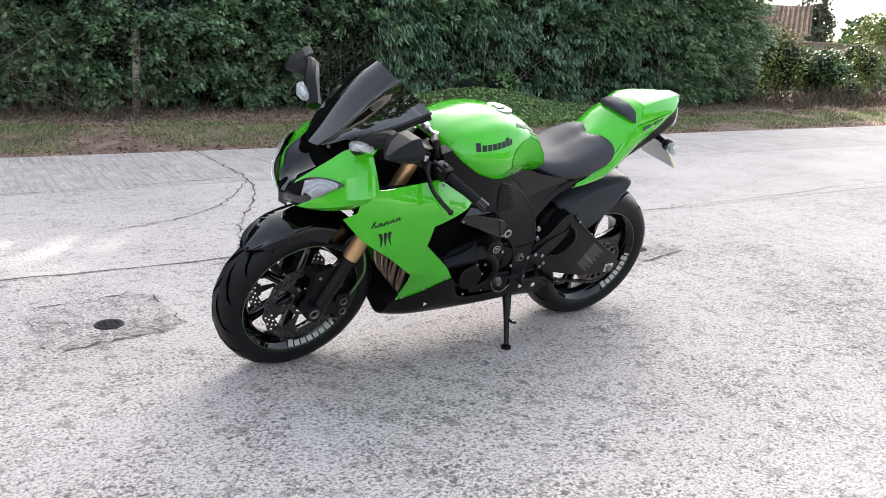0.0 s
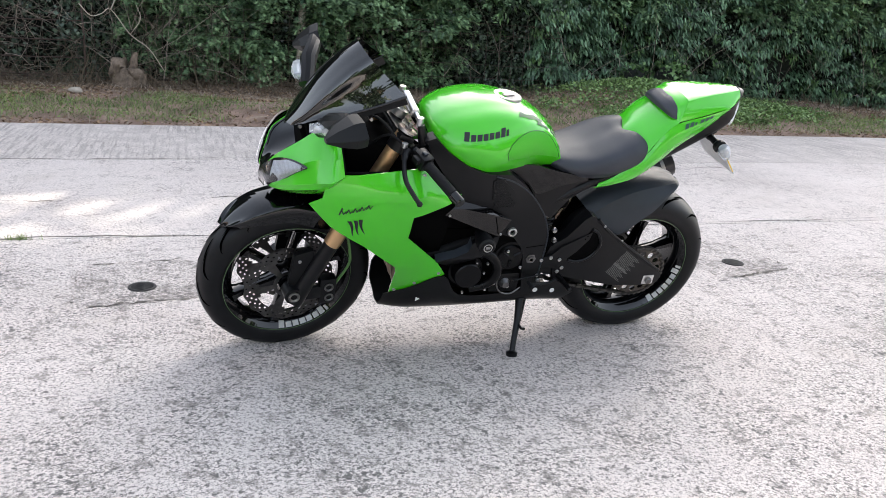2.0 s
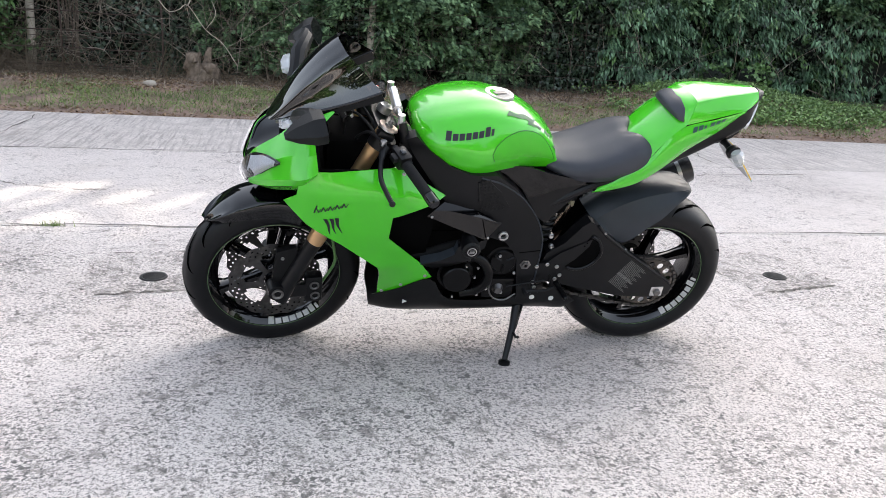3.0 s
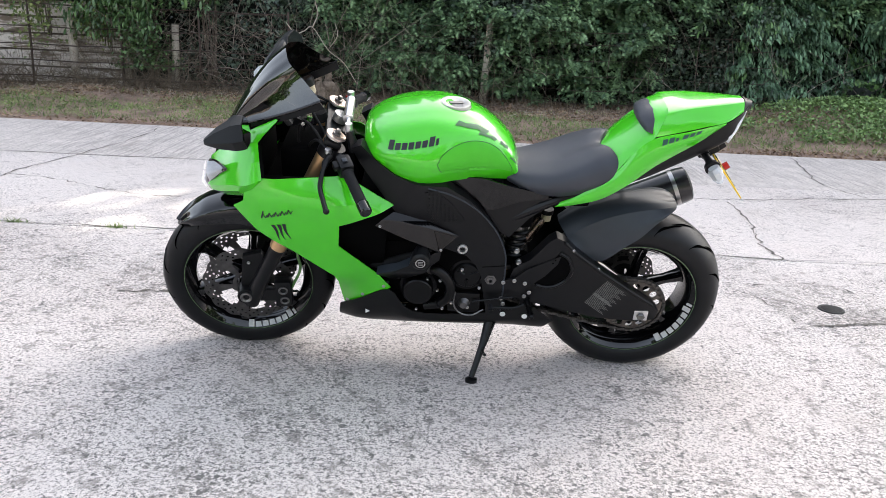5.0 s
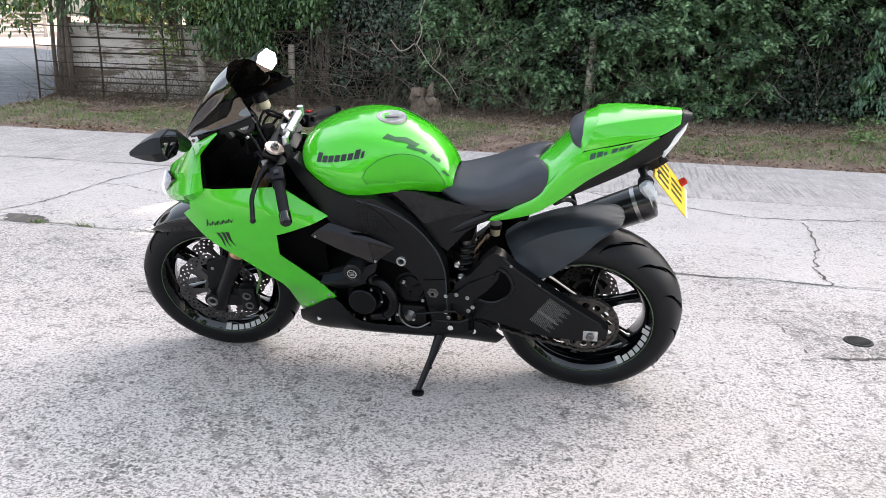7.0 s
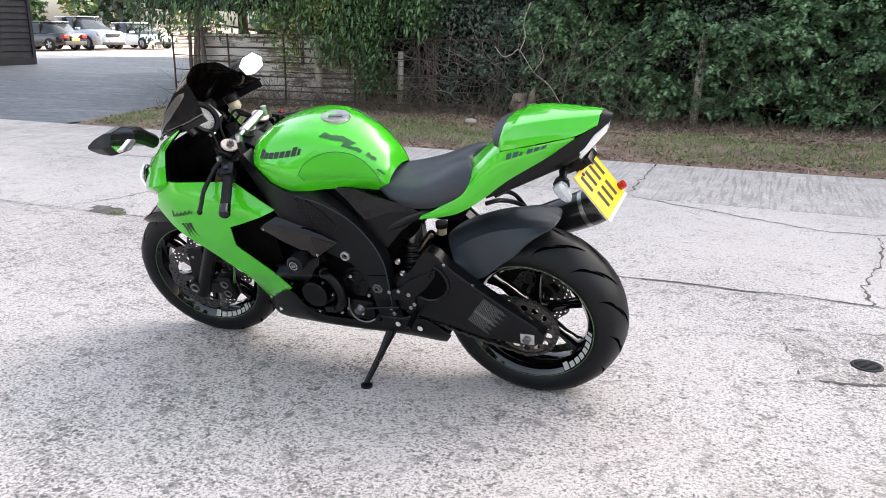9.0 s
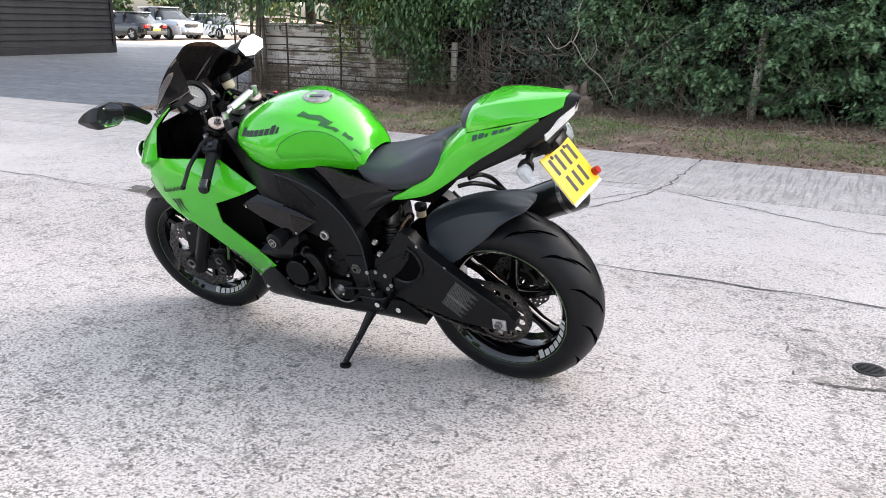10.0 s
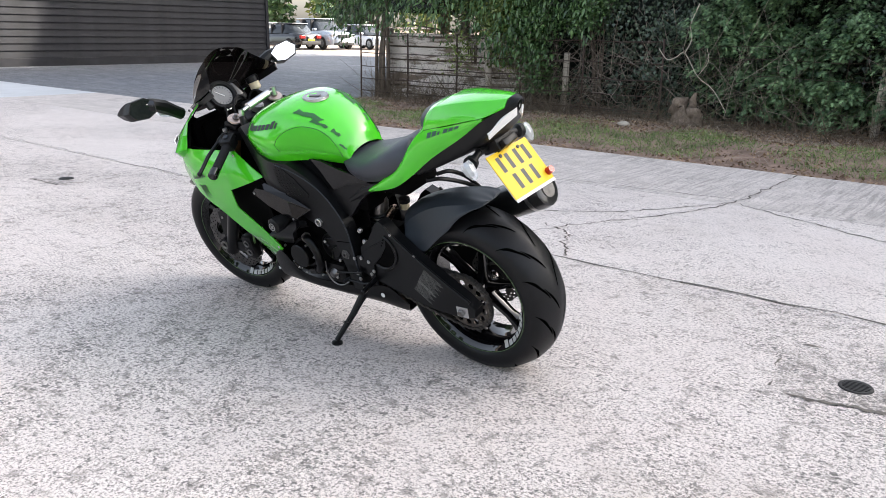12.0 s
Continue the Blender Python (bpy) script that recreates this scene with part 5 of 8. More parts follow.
# wheels
def tyre(name, centre, prof, grooves, steer=False):
    full = prof + [(r, -y) for r, y in prof[::-1] if y > 0]
    smooth_prof = [tuple(p) for p in curve_pts(full, 4)]
    t = bpart(name, spin_y(bmesh.new(), centre, smooth_prof + [(prof[0][0] - 0.004, -prof[0][1]), (prof[0][0] - 0.004, prof[0][1])], 96), RUBBER, label="black rubber road tyre", steer=steer, sharp=60)
    # slanting rain grooves: strips on the rubber, black for the shade in them
    wide = max(prof, key=lambda q: q[1])[0]
    rr = sorted({(round(r, 4), round(abs(y), 4)) for r, y in smooth_prof if r >= wide}, key=lambda q: q[1])
    ys, rs = [q[1] for q in rr], [q[0] for q in rr]
    bm = bmesh.new()
    for k in range(grooves):
        for s in (-1, 1):
            for y0, y1, da, lag in ((0.10, 0.50, 0.30, 0.0), (0.40, 0.86, 0.27, 0.36), (0.62, 0.96, 0.16, 0.70)):
                a0 = 2 * math.pi * (k + (0.5 if s > 0 else 0) + lag) / grooves
                prev = None
                for i in range(11):
                    u = i / 10
                    y = max(ys) * (y0 + (y1 - y0) * u)
                    a, r = a0 + da * u ** 0.8, float(np.interp(y, ys, rs)) + 0.0018
                    w = 0.0034 * math.sin(math.pi * min(0.95, u + 0.08)) + 0.0006
                    q = []
                    for e in (-1, 1):
                        yy = y + e * w
                        re = float(np.interp(yy, ys, rs)) + 0.0016
                        q.append(bm.verts.new(centre + Vector((re * math.cos(a), s * yy, re * math.sin(a)))))
                    if prev:
                        bm.faces.new((prev[0], prev[1], q[1], q[0]))
                    prev = q
    bpart("tread_groove", bm, GROOVE, t, weld=0)["kind"] = "stuff"
    return t


def rim(name, centre, half, spokes, steer=False):
    w = half
    prof = [(0.222, w), (0.224, w + 0.004), (0.218, w + 0.006), (0.212, w), (0.196, w - 0.016), (0.188, 0.3 * w), (0.186, -0.3 * w), (0.196, -w + 0.016), (0.212, -w), (0.218, -w - 0.006), (0.224, -w - 0.004), (0.222, -w), (0.205, -0.5 * w), (0.205, 0.5 * w)]
    ob = bpart(name, spin_y(bmesh.new(), centre, prof, 80), GLOSS, label="gloss black alloy wheel", steer=steer)
    for s in (-1, 1):
        bpart("rim_tape", spin_y(bmesh.new(), centre, [(0.2205, s * (w + 0.0062)), (0.2220, s * (w + 0.0058)), (0.2220, s * (w + 0.0070)), (0.2205, s * (w + 0.0070))], 80), PINSTRIPE, ob, "thin green rim stripe")
    bpart("hub", spin_y(bmesh.new(), centre, [(0.012, 0.07), (0.036, 0.07), (0.042, 0.05), (0.034, 0.0), (0.042, -0.05), (0.036, -0.07), (0.012, -0.07)], 32), GLOSS, ob)
    for k in range(spokes):
        a = 2 * math.pi * k / spokes + 0.35
        bm = bmesh.new()
        d, n = Vector((math.cos(a), 0, math.sin(a))), Vector((-math.sin(a), 0, math.cos(a)))
        rings = []
        for u, tw, dp in ((0.03, 0.020, 0.034), (0.07, 0.014, 0.026), (0.13, 0.011, 0.022), (0.178, 0.014, 0.028), (0.194, 0.024, 0.034)):
            c = centre + d * u
            rings.append([bm.verts.new(c + n * tw * cx + Vector((0, dp * cy, 0))) for cx, cy in ((-1, -0.6), (-0.6, -1), (0.6, -1), (1, -0.6), (1, 0.6), (0.6, 1), (-0.6, 1), (-1, 0.6))])
        for r0, r1 in zip(rings, rings[1:]):
            for i in range(8):
                bm.faces.new((r0[i], r0[(i + 1) % 8], r1[(i + 1) % 8], r1[i]))
        bpart("spoke", bm, GLOSS, ob)
    return ob


def block_marks(parent, place, n, material, tall=(0, 6), thin=(7,)):
    """A row of n plain bars in place of a brand name; place(u, v) gives the spot along and up the word."""
    for k in range(n):
        bm = bmesh.new()
        vs = []
        for i in range(4):
            u = (k + 0.07 + (0.42 if k in thin else 0.78) * i / 3) / n
            vs.append([bm.verts.new(place(u, v)) for v in ((0.0, 0.5, 1.0) if k in tall else (0.0, 0.36, 0.72))])
        for a, b in zip(vs, vs[1:]):
            for q in range(2):
                bm.faces.new((a[q], b[q], b[q + 1], a[q + 1]))
        bpart("mark", bm, material, parent, weld=0)


def rim_marks(parent, centre, half, a0, a1, n):
    """A row of white block marks on the rim's side face."""
    def place(u, v):
        ang, rad = a0 + (a1 - a0) * u, 0.2145 - 0.022 * (1 - v)
        return centre + Vector((rad * math.cos(ang), -(half + 0.001 - (0.212 - rad) * 0.6 if rad < 0.212 else half + 0.005) - 0.0015, rad * math.sin(ang)))

    block_marks(parent, lambda u, v: place(u, 1 - v), n, RIMINK)


def petal_disc(name, centre, y, r0, r1, petals, parent, steer=False, cols=120):
    """A drilled wave-edged brake disc."""
    bm = bmesh.new()
    radii = [r0 + (r1 - r0) * q for q in (0, 0.14, 0.3, 0.42, 0.56, 0.7, 0.84, 1.0)]
    vs = []
    for i in range(cols):
        a = 2 * math.pi * i / cols
        edge = 1 + 0.018 * math.copysign(abs(math.cos(petals * a)) ** 0.6, math.cos(petals * a))
        vs.append([bm.verts.new(centre + Vector((r * (edge if j == 7 else 1) * math.cos(a), y, r * (edge if j == 7 else 1) * math.sin(a)))) for j, r in enumerate(radii)])
    for i in range(cols):
        for j in range(7):
            if (j in (1, 5) and i % 4 == 0) or (j == 3 and i % 4 == 2):
                continue
            k = (i + 1) % cols
            bm.faces.new((vs[i][j], vs[i][j + 1], vs[k][j + 1], vs[k][j]))
    bmesh.ops.solidify(bm, geom=bm.faces[:], thickness=0.005)
    d = bpart(name, bm, DISC, parent, "drilled wave-edged steel disc", steer=steer, weld=0)
    bm = bmesh.new()
    vs = []
    rad = (0.042, 0.055, r0 - 0.012, r0 + 0.006)
    for i in range(60):
        a = 2 * math.pi * i / 60
        vs.append([bm.verts.new(centre + Vector((r * math.cos(a), y, r * math.sin(a)))) for r in rad])
    for i in range(60):
        for j in range(3):
            if j == 1 and i % 10 > 2:
                continue
            if j == 2 and i % 10 in (4, 5, 6, 7, 8):
                continue
            k = (i + 1) % 60
            bm.faces.new((vs[i][j], vs[i][j + 1], vs[k][j + 1], vs[k][j]))
    bmesh.ops.solidify(bm, geom=bm.faces[:], thickness=0.007)
    bpart("carrier", bm, DARKSTEEL, d, weld=0)
    return d


ft = tyre("front_tyre", FRONT, [(0.217, 0.044), (0.232, 0.057), (0.258, 0.061), (0.280, 0.053), (0.294, 0.034), (0.3, 0.0)], 15, True)
fr = rim("front_rim", FRONT, 0.045, 6, True)
rim_marks(fr, FRONT, 0.045, radians(-97), radians(-40), 8)
for s in (-1, 1):
    petal_disc("brake_disc", FRONT, s * 0.066, 0.115, 0.155, 15, fr)
rt = tyre("rear_tyre", REAR, [(0.217, 0.074), (0.234, 0.090), (0.262, 0.095), (0.287, 0.080), (0.306, 0.046), (0.316, 0.0)], 13)
rr_ = rim("rear_rim", REAR, 0.076, 6)
rim_marks(rr_, REAR, 0.076, radians(-56), radians(2), 8)
petal_disc("brake_disc", REAR, 0.085, 0.075, 0.108, 11, rr_, cols=80)

# front fender, fork, calipers
def polar(c, r, deg, y):
    a = radians(deg)
    return (c.x + r * math.cos(a), y, c.z + r * math.sin(a))


rows = []
for deg, top, side, w in ((135, 0.313, 0.3115, 0.008), (130, 0.318, 0.304, 0.040), (124, 0.324, 0.294, 0.058), (117, 0.330, 0.283, 0.067), (108, 0.336, 0.272, 0.072), (92, 0.342, 0.262, 0.074), (76, 0.340, 0.246, 0.074), (62, 0.330, 0.250, 0.070), (50, 0.322, 0.285, 0.06)):
    half = [polar(FRONT, side, deg, w), polar(FRONT, (side + top) / 2 + 0.01, deg, w + 0.004), polar(FRONT, top - 0.006, deg, w * 0.72), polar(FRONT, top, deg, 0)]
    rows.append(both([half])[0])
fender = bpart("front_fender", skin(rows, 6, 8, 0.0), GLOSS, label="gloss black front mudguard", steer=True, sharp=65)
for s in (-1, 1):
    stay = [(0.012, 0.455), (0.075, 0.47), (0.085, 0.40), (0.06, 0.32), (0.052, 0.268), (0.012, 0.275), (-0.004, 0.34)]
    bpart("fork_guard", plate(stay, lambda x, z: 0.112 - 0.02 * abs(x - 0.04), 0.02, s), PLASTIC, fender, "matt black fork guard")
    leg = bpart("fork_leg", tube(bmesh.new(), [(0.02, s * 0.114, 0.262), (0.06, s * 0.114, 0.345), (0.138, s * 0.114, 0.505)], [0.030, 0.026, 0.026], 20), SATIN, steer=True, label="black fork lower")
    bpart("stanchion", tube(bmesh.new(), [(0.132, s * 0.114, 0.494), (0.144, s * 0.114, 0.518), (0.195, s * 0.114, 0.625)], [0.028, 0.029, 0.0285], 20), GOLD, leg, "gold anodised fork tube")
    bpart("upper_tube", tube(bmesh.new(), [(0.195, s * 0.114, 0.625), (0.33, s * 0.114, 0.90)], 0.0255, 20), GOLD, leg)
    bpart("axle_clamp", tube(bmesh.new(), [(0.012, s * 0.085, 0.30), (0.012, s * 0.137, 0.30)], [0.034, 0.030], 20), SATIN, leg)
    bpart("axle_nut", spin_y(bmesh.new(), Vector((0.012, s * 0.137, 0.30)), [(0.011, 0), (0.020, 0), (0.020, s * 0.006), (0.016, s * 0.008), (0.011, s * 0.004)], 24), DARKSTEEL, leg, "steel axle nut")
    cal = bmesh.new()
    box(cal, (0.105, -0.022, 0.235), (0.165, 0.022, 0.345), 0.012, Matrix.Translation((0, s * 0.098, 0)))
    box(cal, (0.05, -0.014, 0.262), (0.12, 0.014, 0.315), 0.008, Matrix.Translation((0, s * 0.104, 0)))
    cal = bpart("brake_caliper", cal, SATIN, label="black radial brake caliper", steer=True)
    for q in ((0.136, 0.312), (0.139, 0.268)):
        bpart("piston_cap", spin_y(bmesh.new(), Vector((q[0], s * 0.121, q[1])), [(0.010, 0), (0.0165, 0), (0.0165, s * 0.004), (0.012, s * 0.005), (0.010, s * 0.002)], 20), DARKSTEEL, cal)
    bolts([(0.03, s * 0.113, 0.43), (0.032, s * 0.113, 0.30)], 0.006, 0.004, s, parent=fender)
hose = [(0.165, -0.10, 0.31), (0.20, -0.115, 0.40), (0.195, -0.12, 0.47), (0.18, -0.09, 0.58), (0.22, -0.05, 0.70)]
bpart("brake_hose", tube(bmesh.new(), curve_pts(hose, 6), 0.005, 8), HOSEGREEN, steer=True, label="thin green sleeved brake hose")

# top yoke, bars, clocks
yoke = bmesh.new()
box(yoke, (-0.028, -0.145, -0.011), (0.028, 0.145, 0.011), 0.009, Matrix.Translation((0.33, 0, 0.893)) @ pose(0, 0, 0, 0, 26, 0))
box(yoke, (0.0, -0.05, -0.010), (0.06, 0.05, 0.010), 0.012, Matrix.Translation((0.335, 0, 0.893)) @ pose(0, 0, 0, 0, 26, 0))
yoke = bpart("top_yoke", yoke, SATIN, label="black top yoke", steer=True)
low = bmesh.new()
box(low, (-0.035, -0.15, -0.02), (0.05, 0.15, 0.02), 0.012, Matrix.Translation((0.235, 0, 0.70)) @ pose(0, 0, 0, 0, 26, 0))
bpart("lower_yoke", low, SATIN, steer=True)
fork_dir = (AXIS1 - AXIS0).normalized()
for s in (-1, 1):
    b0 = Vector((0.337, s * 0.114, 0.905))
    bpart("fork_cap", tube(bmesh.new(), [b0, b0 + fork_dir * 0.009, b0 + fork_dir * 0.011], [0.027, 0.027, 0.022], 20), DULLALLOY, yoke, "bare alloy fork cap")
    bpart("cap_bolt", tube(bmesh.new(), [b0 + fork_dir * 0.010, b0 + fork_dir * 0.018, b0 + fork_dir * 0.019, b0 + fork_dir * 0.030], [0.013, 0.013, 0.007, 0.007], 12), DARKSTEEL, yoke)
    # clip-on bars
    g0, g1 = Vector((0.352, s * 0.165, 0.868)), Vector((0.420, s * 0.352, 0.815))
    d = (g1 - g0).normalized()
    bar = bpart("handlebar", tube(bmesh.new(), [g0, g1 + d * 0.004], 0.0125, 14), SATIN, label="black clip-on handlebar", steer=True)
    bpart("clamp", tube(bmesh.new(), [(0.317, s * 0.114, 0.845), (0.332, s * 0.114, 0.878)], 0.040, 20), SATIN, bar)
    bpart("grip", tube(bmesh.new(), [g0 + d * 0.075, g0 + d * 0.08, g0 + d * 0.195, g0 + d * 0.20], [0.020, 0.0165, 0.0165, 0.0175], 18), GRIPRUB, bar, "ribbed black rubber grip")
    bpart("bar_end", tube(bmesh.new(), [g0 + d * 0.20, g0 + d * 0.203, g0 + d * 0.235, g0 + d * 0.24], [0.014, 0.0185, 0.0185, 0.015], 18), GLOSS, bar, "gloss black bar end weight")
    sw = bmesh.new()
    m = Matrix.Translation(g0 + d * 0.045) @ d.to_track_quat("X", "Z").to_matrix().to_4x4()
    box(sw, (-0.03, -0.022, -0.026), (0.026, 0.022, 0.024), 0.01, m)
    box(sw, (-0.016, -0.036, -0.004), (0.012, -0.01, 0.016), 0.005, m)
    bpart("switch_box", sw, PLASTIC, bar, "black plastic switch block")
    sb = bmesh.new()
    box(sb, (-0.008, -0.010, 0.024), (0.008, 0.006, 0.031), 0.003, m)
    bpart("switch", sb, SHEEN if s < 0 else REDLENS, bar)
    lv = [g0 + d * 0.012 + Vector((-0.030, 0, 0.012)), g0 + d * 0.035 + Vector((-0.055, 0, 0.0)), g0 + d * 0.10 + Vector((-0.090, s * 0.004, -0.018)), g0 + d * 0.155 + Vector((-0.098, s * 0.004, -0.026)), g0 + d * 0.19 + Vector((-0.100, s * 0.008, -0.03))]
    lev = bpart("lever", tube(bmesh.new(), curve_pts(lv, 5), [0.011] * 6 + [0.0075] * 15, 10), SATIN, bar, "black brake or clutch lever")
    tip = bmesh.new()
    bmesh.ops.create_uvsphere(tip, u_segments=12, v_segments=8, radius=0.0095, matrix=Matrix.Translation(lv[-1]))
    bpart("lever_ball", tip, SATIN, bar)
    adj = bpart("adjuster", tube(bmesh.new(), [lv[0] + Vector((-0.008, s * -0.012, 0.002)), lv[0] + Vector((-0.008, s * -0.012, 0.016))], 0.010, 12), SILVER, bar)
    cab = [lv[0] + Vector((-0.005, -s * 0.015, 0.005)), lv[0] + Vector((-0.045, -s * 0.06, 0.02)), Vector((0.25, s * 0.06, 0.83)), Vector((0.26, s * 0.05, 0.72))]
    bpart("cable", tube(bmesh.new(), curve_pts(cab, 6), 0.0045, 8), GRIPRUB, bar)
damp = bpart("steering_damper", tube(bmesh.new(), [(0.388, -0.098, 0.935), (0.386, -0.07, 0.94), (0.385, -0.068, 0.94), (0.380, 0.045, 0.955), (0.379, 0.05, 0.955)], [0.008, 0.008, 0.0155, 0.0155, 0.012], 16), SILVER, label="bright alloy steering damper across the yoke")
for p in ((0.392, -0.108, 0.932), (0.376, 0.078, 0.958)):
    bpart("joint", tube(bmesh.new(), [Vector(p) - Vector((0, 0, 0.02)), Vector(p) + Vector((0, 0, 0.012))], 0.011, 12), SILVER, damp)
bpart("rod", tube(bmesh.new(), [(0.379, 0.05, 0.955), (0.376, 0.078, 0.957)], 0.005, 10), STEEL, damp)
bpart("bracket", tube(bmesh.new(), [(0.395, -0.112, 0.92), (0.41, -0.12, 0.86)], [0.012, 0.018], 12), SATIN, damp)
pot = bpart("brake_reservoir", tube(bmesh.new(), [(0.240, 0.103, 0.943), (0.2385, 0.1025, 0.950), (0.232, 0.10, 0.975)], [0.016, 0.022, 0.023], 20), FLUID, label="cloudy brake fluid pot", steer=False)
bpart("cap", tube(bmesh.new(), [(0.232, 0.10, 0.975), (0.227, 0.10, 0.996), (0.226, 0.10, 0.998)], [0.027, 0.027, 0.022], 20), PLASTIC, pot)
bpart("hose", tube(bmesh.new(), curve_pts([(0.240, 0.103, 0.944), (0.25, 0.105, 0.925), (0.30, 0.13, 0.90), (0.33, 0.17, 0.885)], 5), 0.006, 8), GRIPRUB, pot)
clk = bmesh.new()
cm = Matrix.Translation((0.208, -0.048, 0.966)) @ pose(0, 0, 0, 0, 55, 0) @ Matrix.Scale(0.92, 4)
spin_profile(clk, [(0.0, -0.03), (0.062, -0.025), (0.068, 0.0), (0.066, 0.016), (0.058, 0.019), (0.050, 0.014), (0.048, 0.004), (0.0, 0.003)], cm, 32)
box(clk, (-0.05, 0.045, -0.02), (0.05, 0.115, 0.004), 0.012, cm)
box(clk, (-0.045, -0.09, -0.02), (0.035, -0.05, 0.003), 0.01, cm)
clk = bpart("instrument_pod", clk, PLASTIC, label="black instrument pod with a round tachometer")
bpart("dial", spin_profile(bmesh.new(), [(0.0, 0.0062), (0.046, 0.0062), (0.047, 0.004), (0.0, 0.0035)], cm, 32), DIAL, clk, "pale tachometer dial")
ticks = bmesh.new()
for k in range(14):
    a = math.radians(200 - 19 * k)
    box(ticks, (0.033, -0.0009, 0.0062), (0.043, 0.0009, 0.0070), 0, cm @ pose(0, 0, 0, 0, 0, math.degrees(a)))
bpart("tick_marks", ticks, DARKINK, clk, "dark scale marks of the dial", weld=0)
bpart("needle", tube(bmesh.new(), [cm @ Vector((0.008, 0.006, 0.008)), cm @ Vector((-0.026, -0.024, 0.008))], [0.0025, 0.001], 6), WHITEINK, clk)
for k in (0, 1):
    bb = bmesh.new()
    box(bb, (0.060, -0.030 + 0.018 * k, -0.002), (0.072, -0.018 + 0.018 * k, 0.008), 0.002, cm)
    bpart("button", bb, DULLALLOY, clk)
lcd = bmesh.new()
box(lcd, (-0.035, 0.058, 0.003), (0.03, 0.105, 0.0065), 0.003, cm)
bpart("display", lcd, GLOSS, clk)
ign = bpart("ignition_barrel", tube(bmesh.new(), [(0.29, 0.0, 0.90), (0.285, 0, 0.928), (0.285, 0, 0.930)], [0.024, 0.024, 0.018], 18), PLASTIC)


# fuel tank
def tank_row(x, zb, zt, wb, wm, zm, ws, zs, nose=0.0):
    """Half a cross-section: lower edge, widest line, shoulder, top."""
    return [(x, wb, zb), (x, wm, zm), (x - nose * 0.3, ws, zs), (x - nose, ws * 0.5, zt - (zt - zs) * 0.22), (x - nose, 0, zt)]


TANK = [
    tank_row(0.432, 0.865, 0.885, 0.085, 0.088, 0.875, 0.07, 0.882),
    tank_row(0.450, 0.848, 0.918, 0.125, 0.135, 0.87, 0.105, 0.905, 0.012),
    tank_row(0.495, 0.832, 0.946, 0.165, 0.182, 0.878, 0.135, 0.928, 0.015),
    tank_row(0.560, 0.805, 0.970, 0.190, 0.206, 0.882, 0.150, 0.946, 0.01),
    tank_row(0.635, 0.792, 0.986, 0.190, 0.208, 0.872, 0.148, 0.955),
    tank_row(0.715, 0.795, 0.982, 0.160, 0.182, 0.866, 0.142, 0.946),
    tank_row(0.790, 0.790, 0.957, 0.125, 0.150, 0.853, 0.122, 0.923),
    tank_row(0.850, 0.778, 0.918, 0.100, 0.122, 0.835, 0.100, 0.890),
    tank_row(0.898, 0.772, 0.868, 0.085, 0.100, 0.812, 0.084, 0.842),
    tank_row(0.918, 0.772, 0.820, 0.075, 0.086, 0.79, 0.07, 0.806),
]
tank = bpart("fuel_tank", skin(both(TANK), 9, 9, 0.003), GREEN, label="glossy lime green fuel tank", sharp=70)


FINE = {}


def on_rows(table, i, j, lift):
    """A point of a half table between its control points, on the left side, raised by lift."""
    if id(table) not in FINE:
        full = [curve_pts(r, 8) for r in table]
        FINE[id(table)] = [curve_pts([r[k] for r in full], 8) for k in range(len(full[0]))]
    cols = FINE[id(table)]
    u, v = min(len(cols) - 2, max(0, int(j * 8))), min(len(cols[0]) - 2, max(0, int(i * 8)))
    fu, fv = j * 8 - u, i * 8 - v
    p = lambda a, b: np.array(cols[a][b])
    q = (p(u, v) * (1 - fu) + p(u + 1, v) * fu) * (1 - fv) + (p(u, v + 1) * (1 - fu) + p(u + 1, v + 1) * fu) * fv
    n = np.cross(p(u + 1, v) - p(u, v), p(u, v + 1) - p(u, v))
    n = n / (np.linalg.norm(n) + 1e-9)
    if n[1] < 0 and abs(n[1]) > 0.02:
        n = -n
    if n[2] < -0.3:
        n = -n
    q = q + n * lift
    return Vector((q[0], -q[1], q[2]))


def patch_on(table, i0, i1, j0, j1, ni, nj, lift, inside=lambda u, v: True, thick=0.0008, bm=None, side=-1):
    """A thin film laid on a half table of the body."""
    bm = bm or bmesh.new()
    vs = {}
    for a in range(ni + 1):
        for b in range(nj + 1):
            p = on_rows(table, i0 + (i1 - i0) * a / ni, j0 + (j1 - j0) * b / nj, lift)
            vs[a, b] = (p if side < 0 else Vector((p.x, -p.y, p.z)))
    made = {}
    for a in range(ni):
        for b in range(nj):
            if inside((a + 0.5) / ni, (b + 0.5) / nj):
                q = []
                for k in ((a, b), (a + 1, b), (a + 1, b + 1), (a, b + 1)):
                    if k not in made:
                        made[k] = bm.verts.new(vs[k])
                    q.append(made[k])
                bm.faces.new(q)
    return bm


FILM = [(4.38, 0.95), (4.55, 1.25), (5.0, 1.55), (5.7, 1.82), (6.5, 1.9), (7.2, 1.75), (7.75, 1.35), (7.95, 0.8), (7.2, 0.35), (6.2, 0.28), (5.2, 0.32), (4.6, 0.55), (4.38, 0.95)]


def in_film(u, v):
    """Whether a spot of the tank's side lies under the film."""
    hit, p = False, (4.2 + 3.9 * u, 0.2 + 1.8 * v)
    for (x0, y0), (x1, y1) in zip(FILM, FILM[1:]):
        if (y0 > p[1]) != (y1 > p[1]) and p[0] < x0 + (x1 - x0) * (p[1] - y0) / (y1 - y0):
            hit = not hit
    return hit


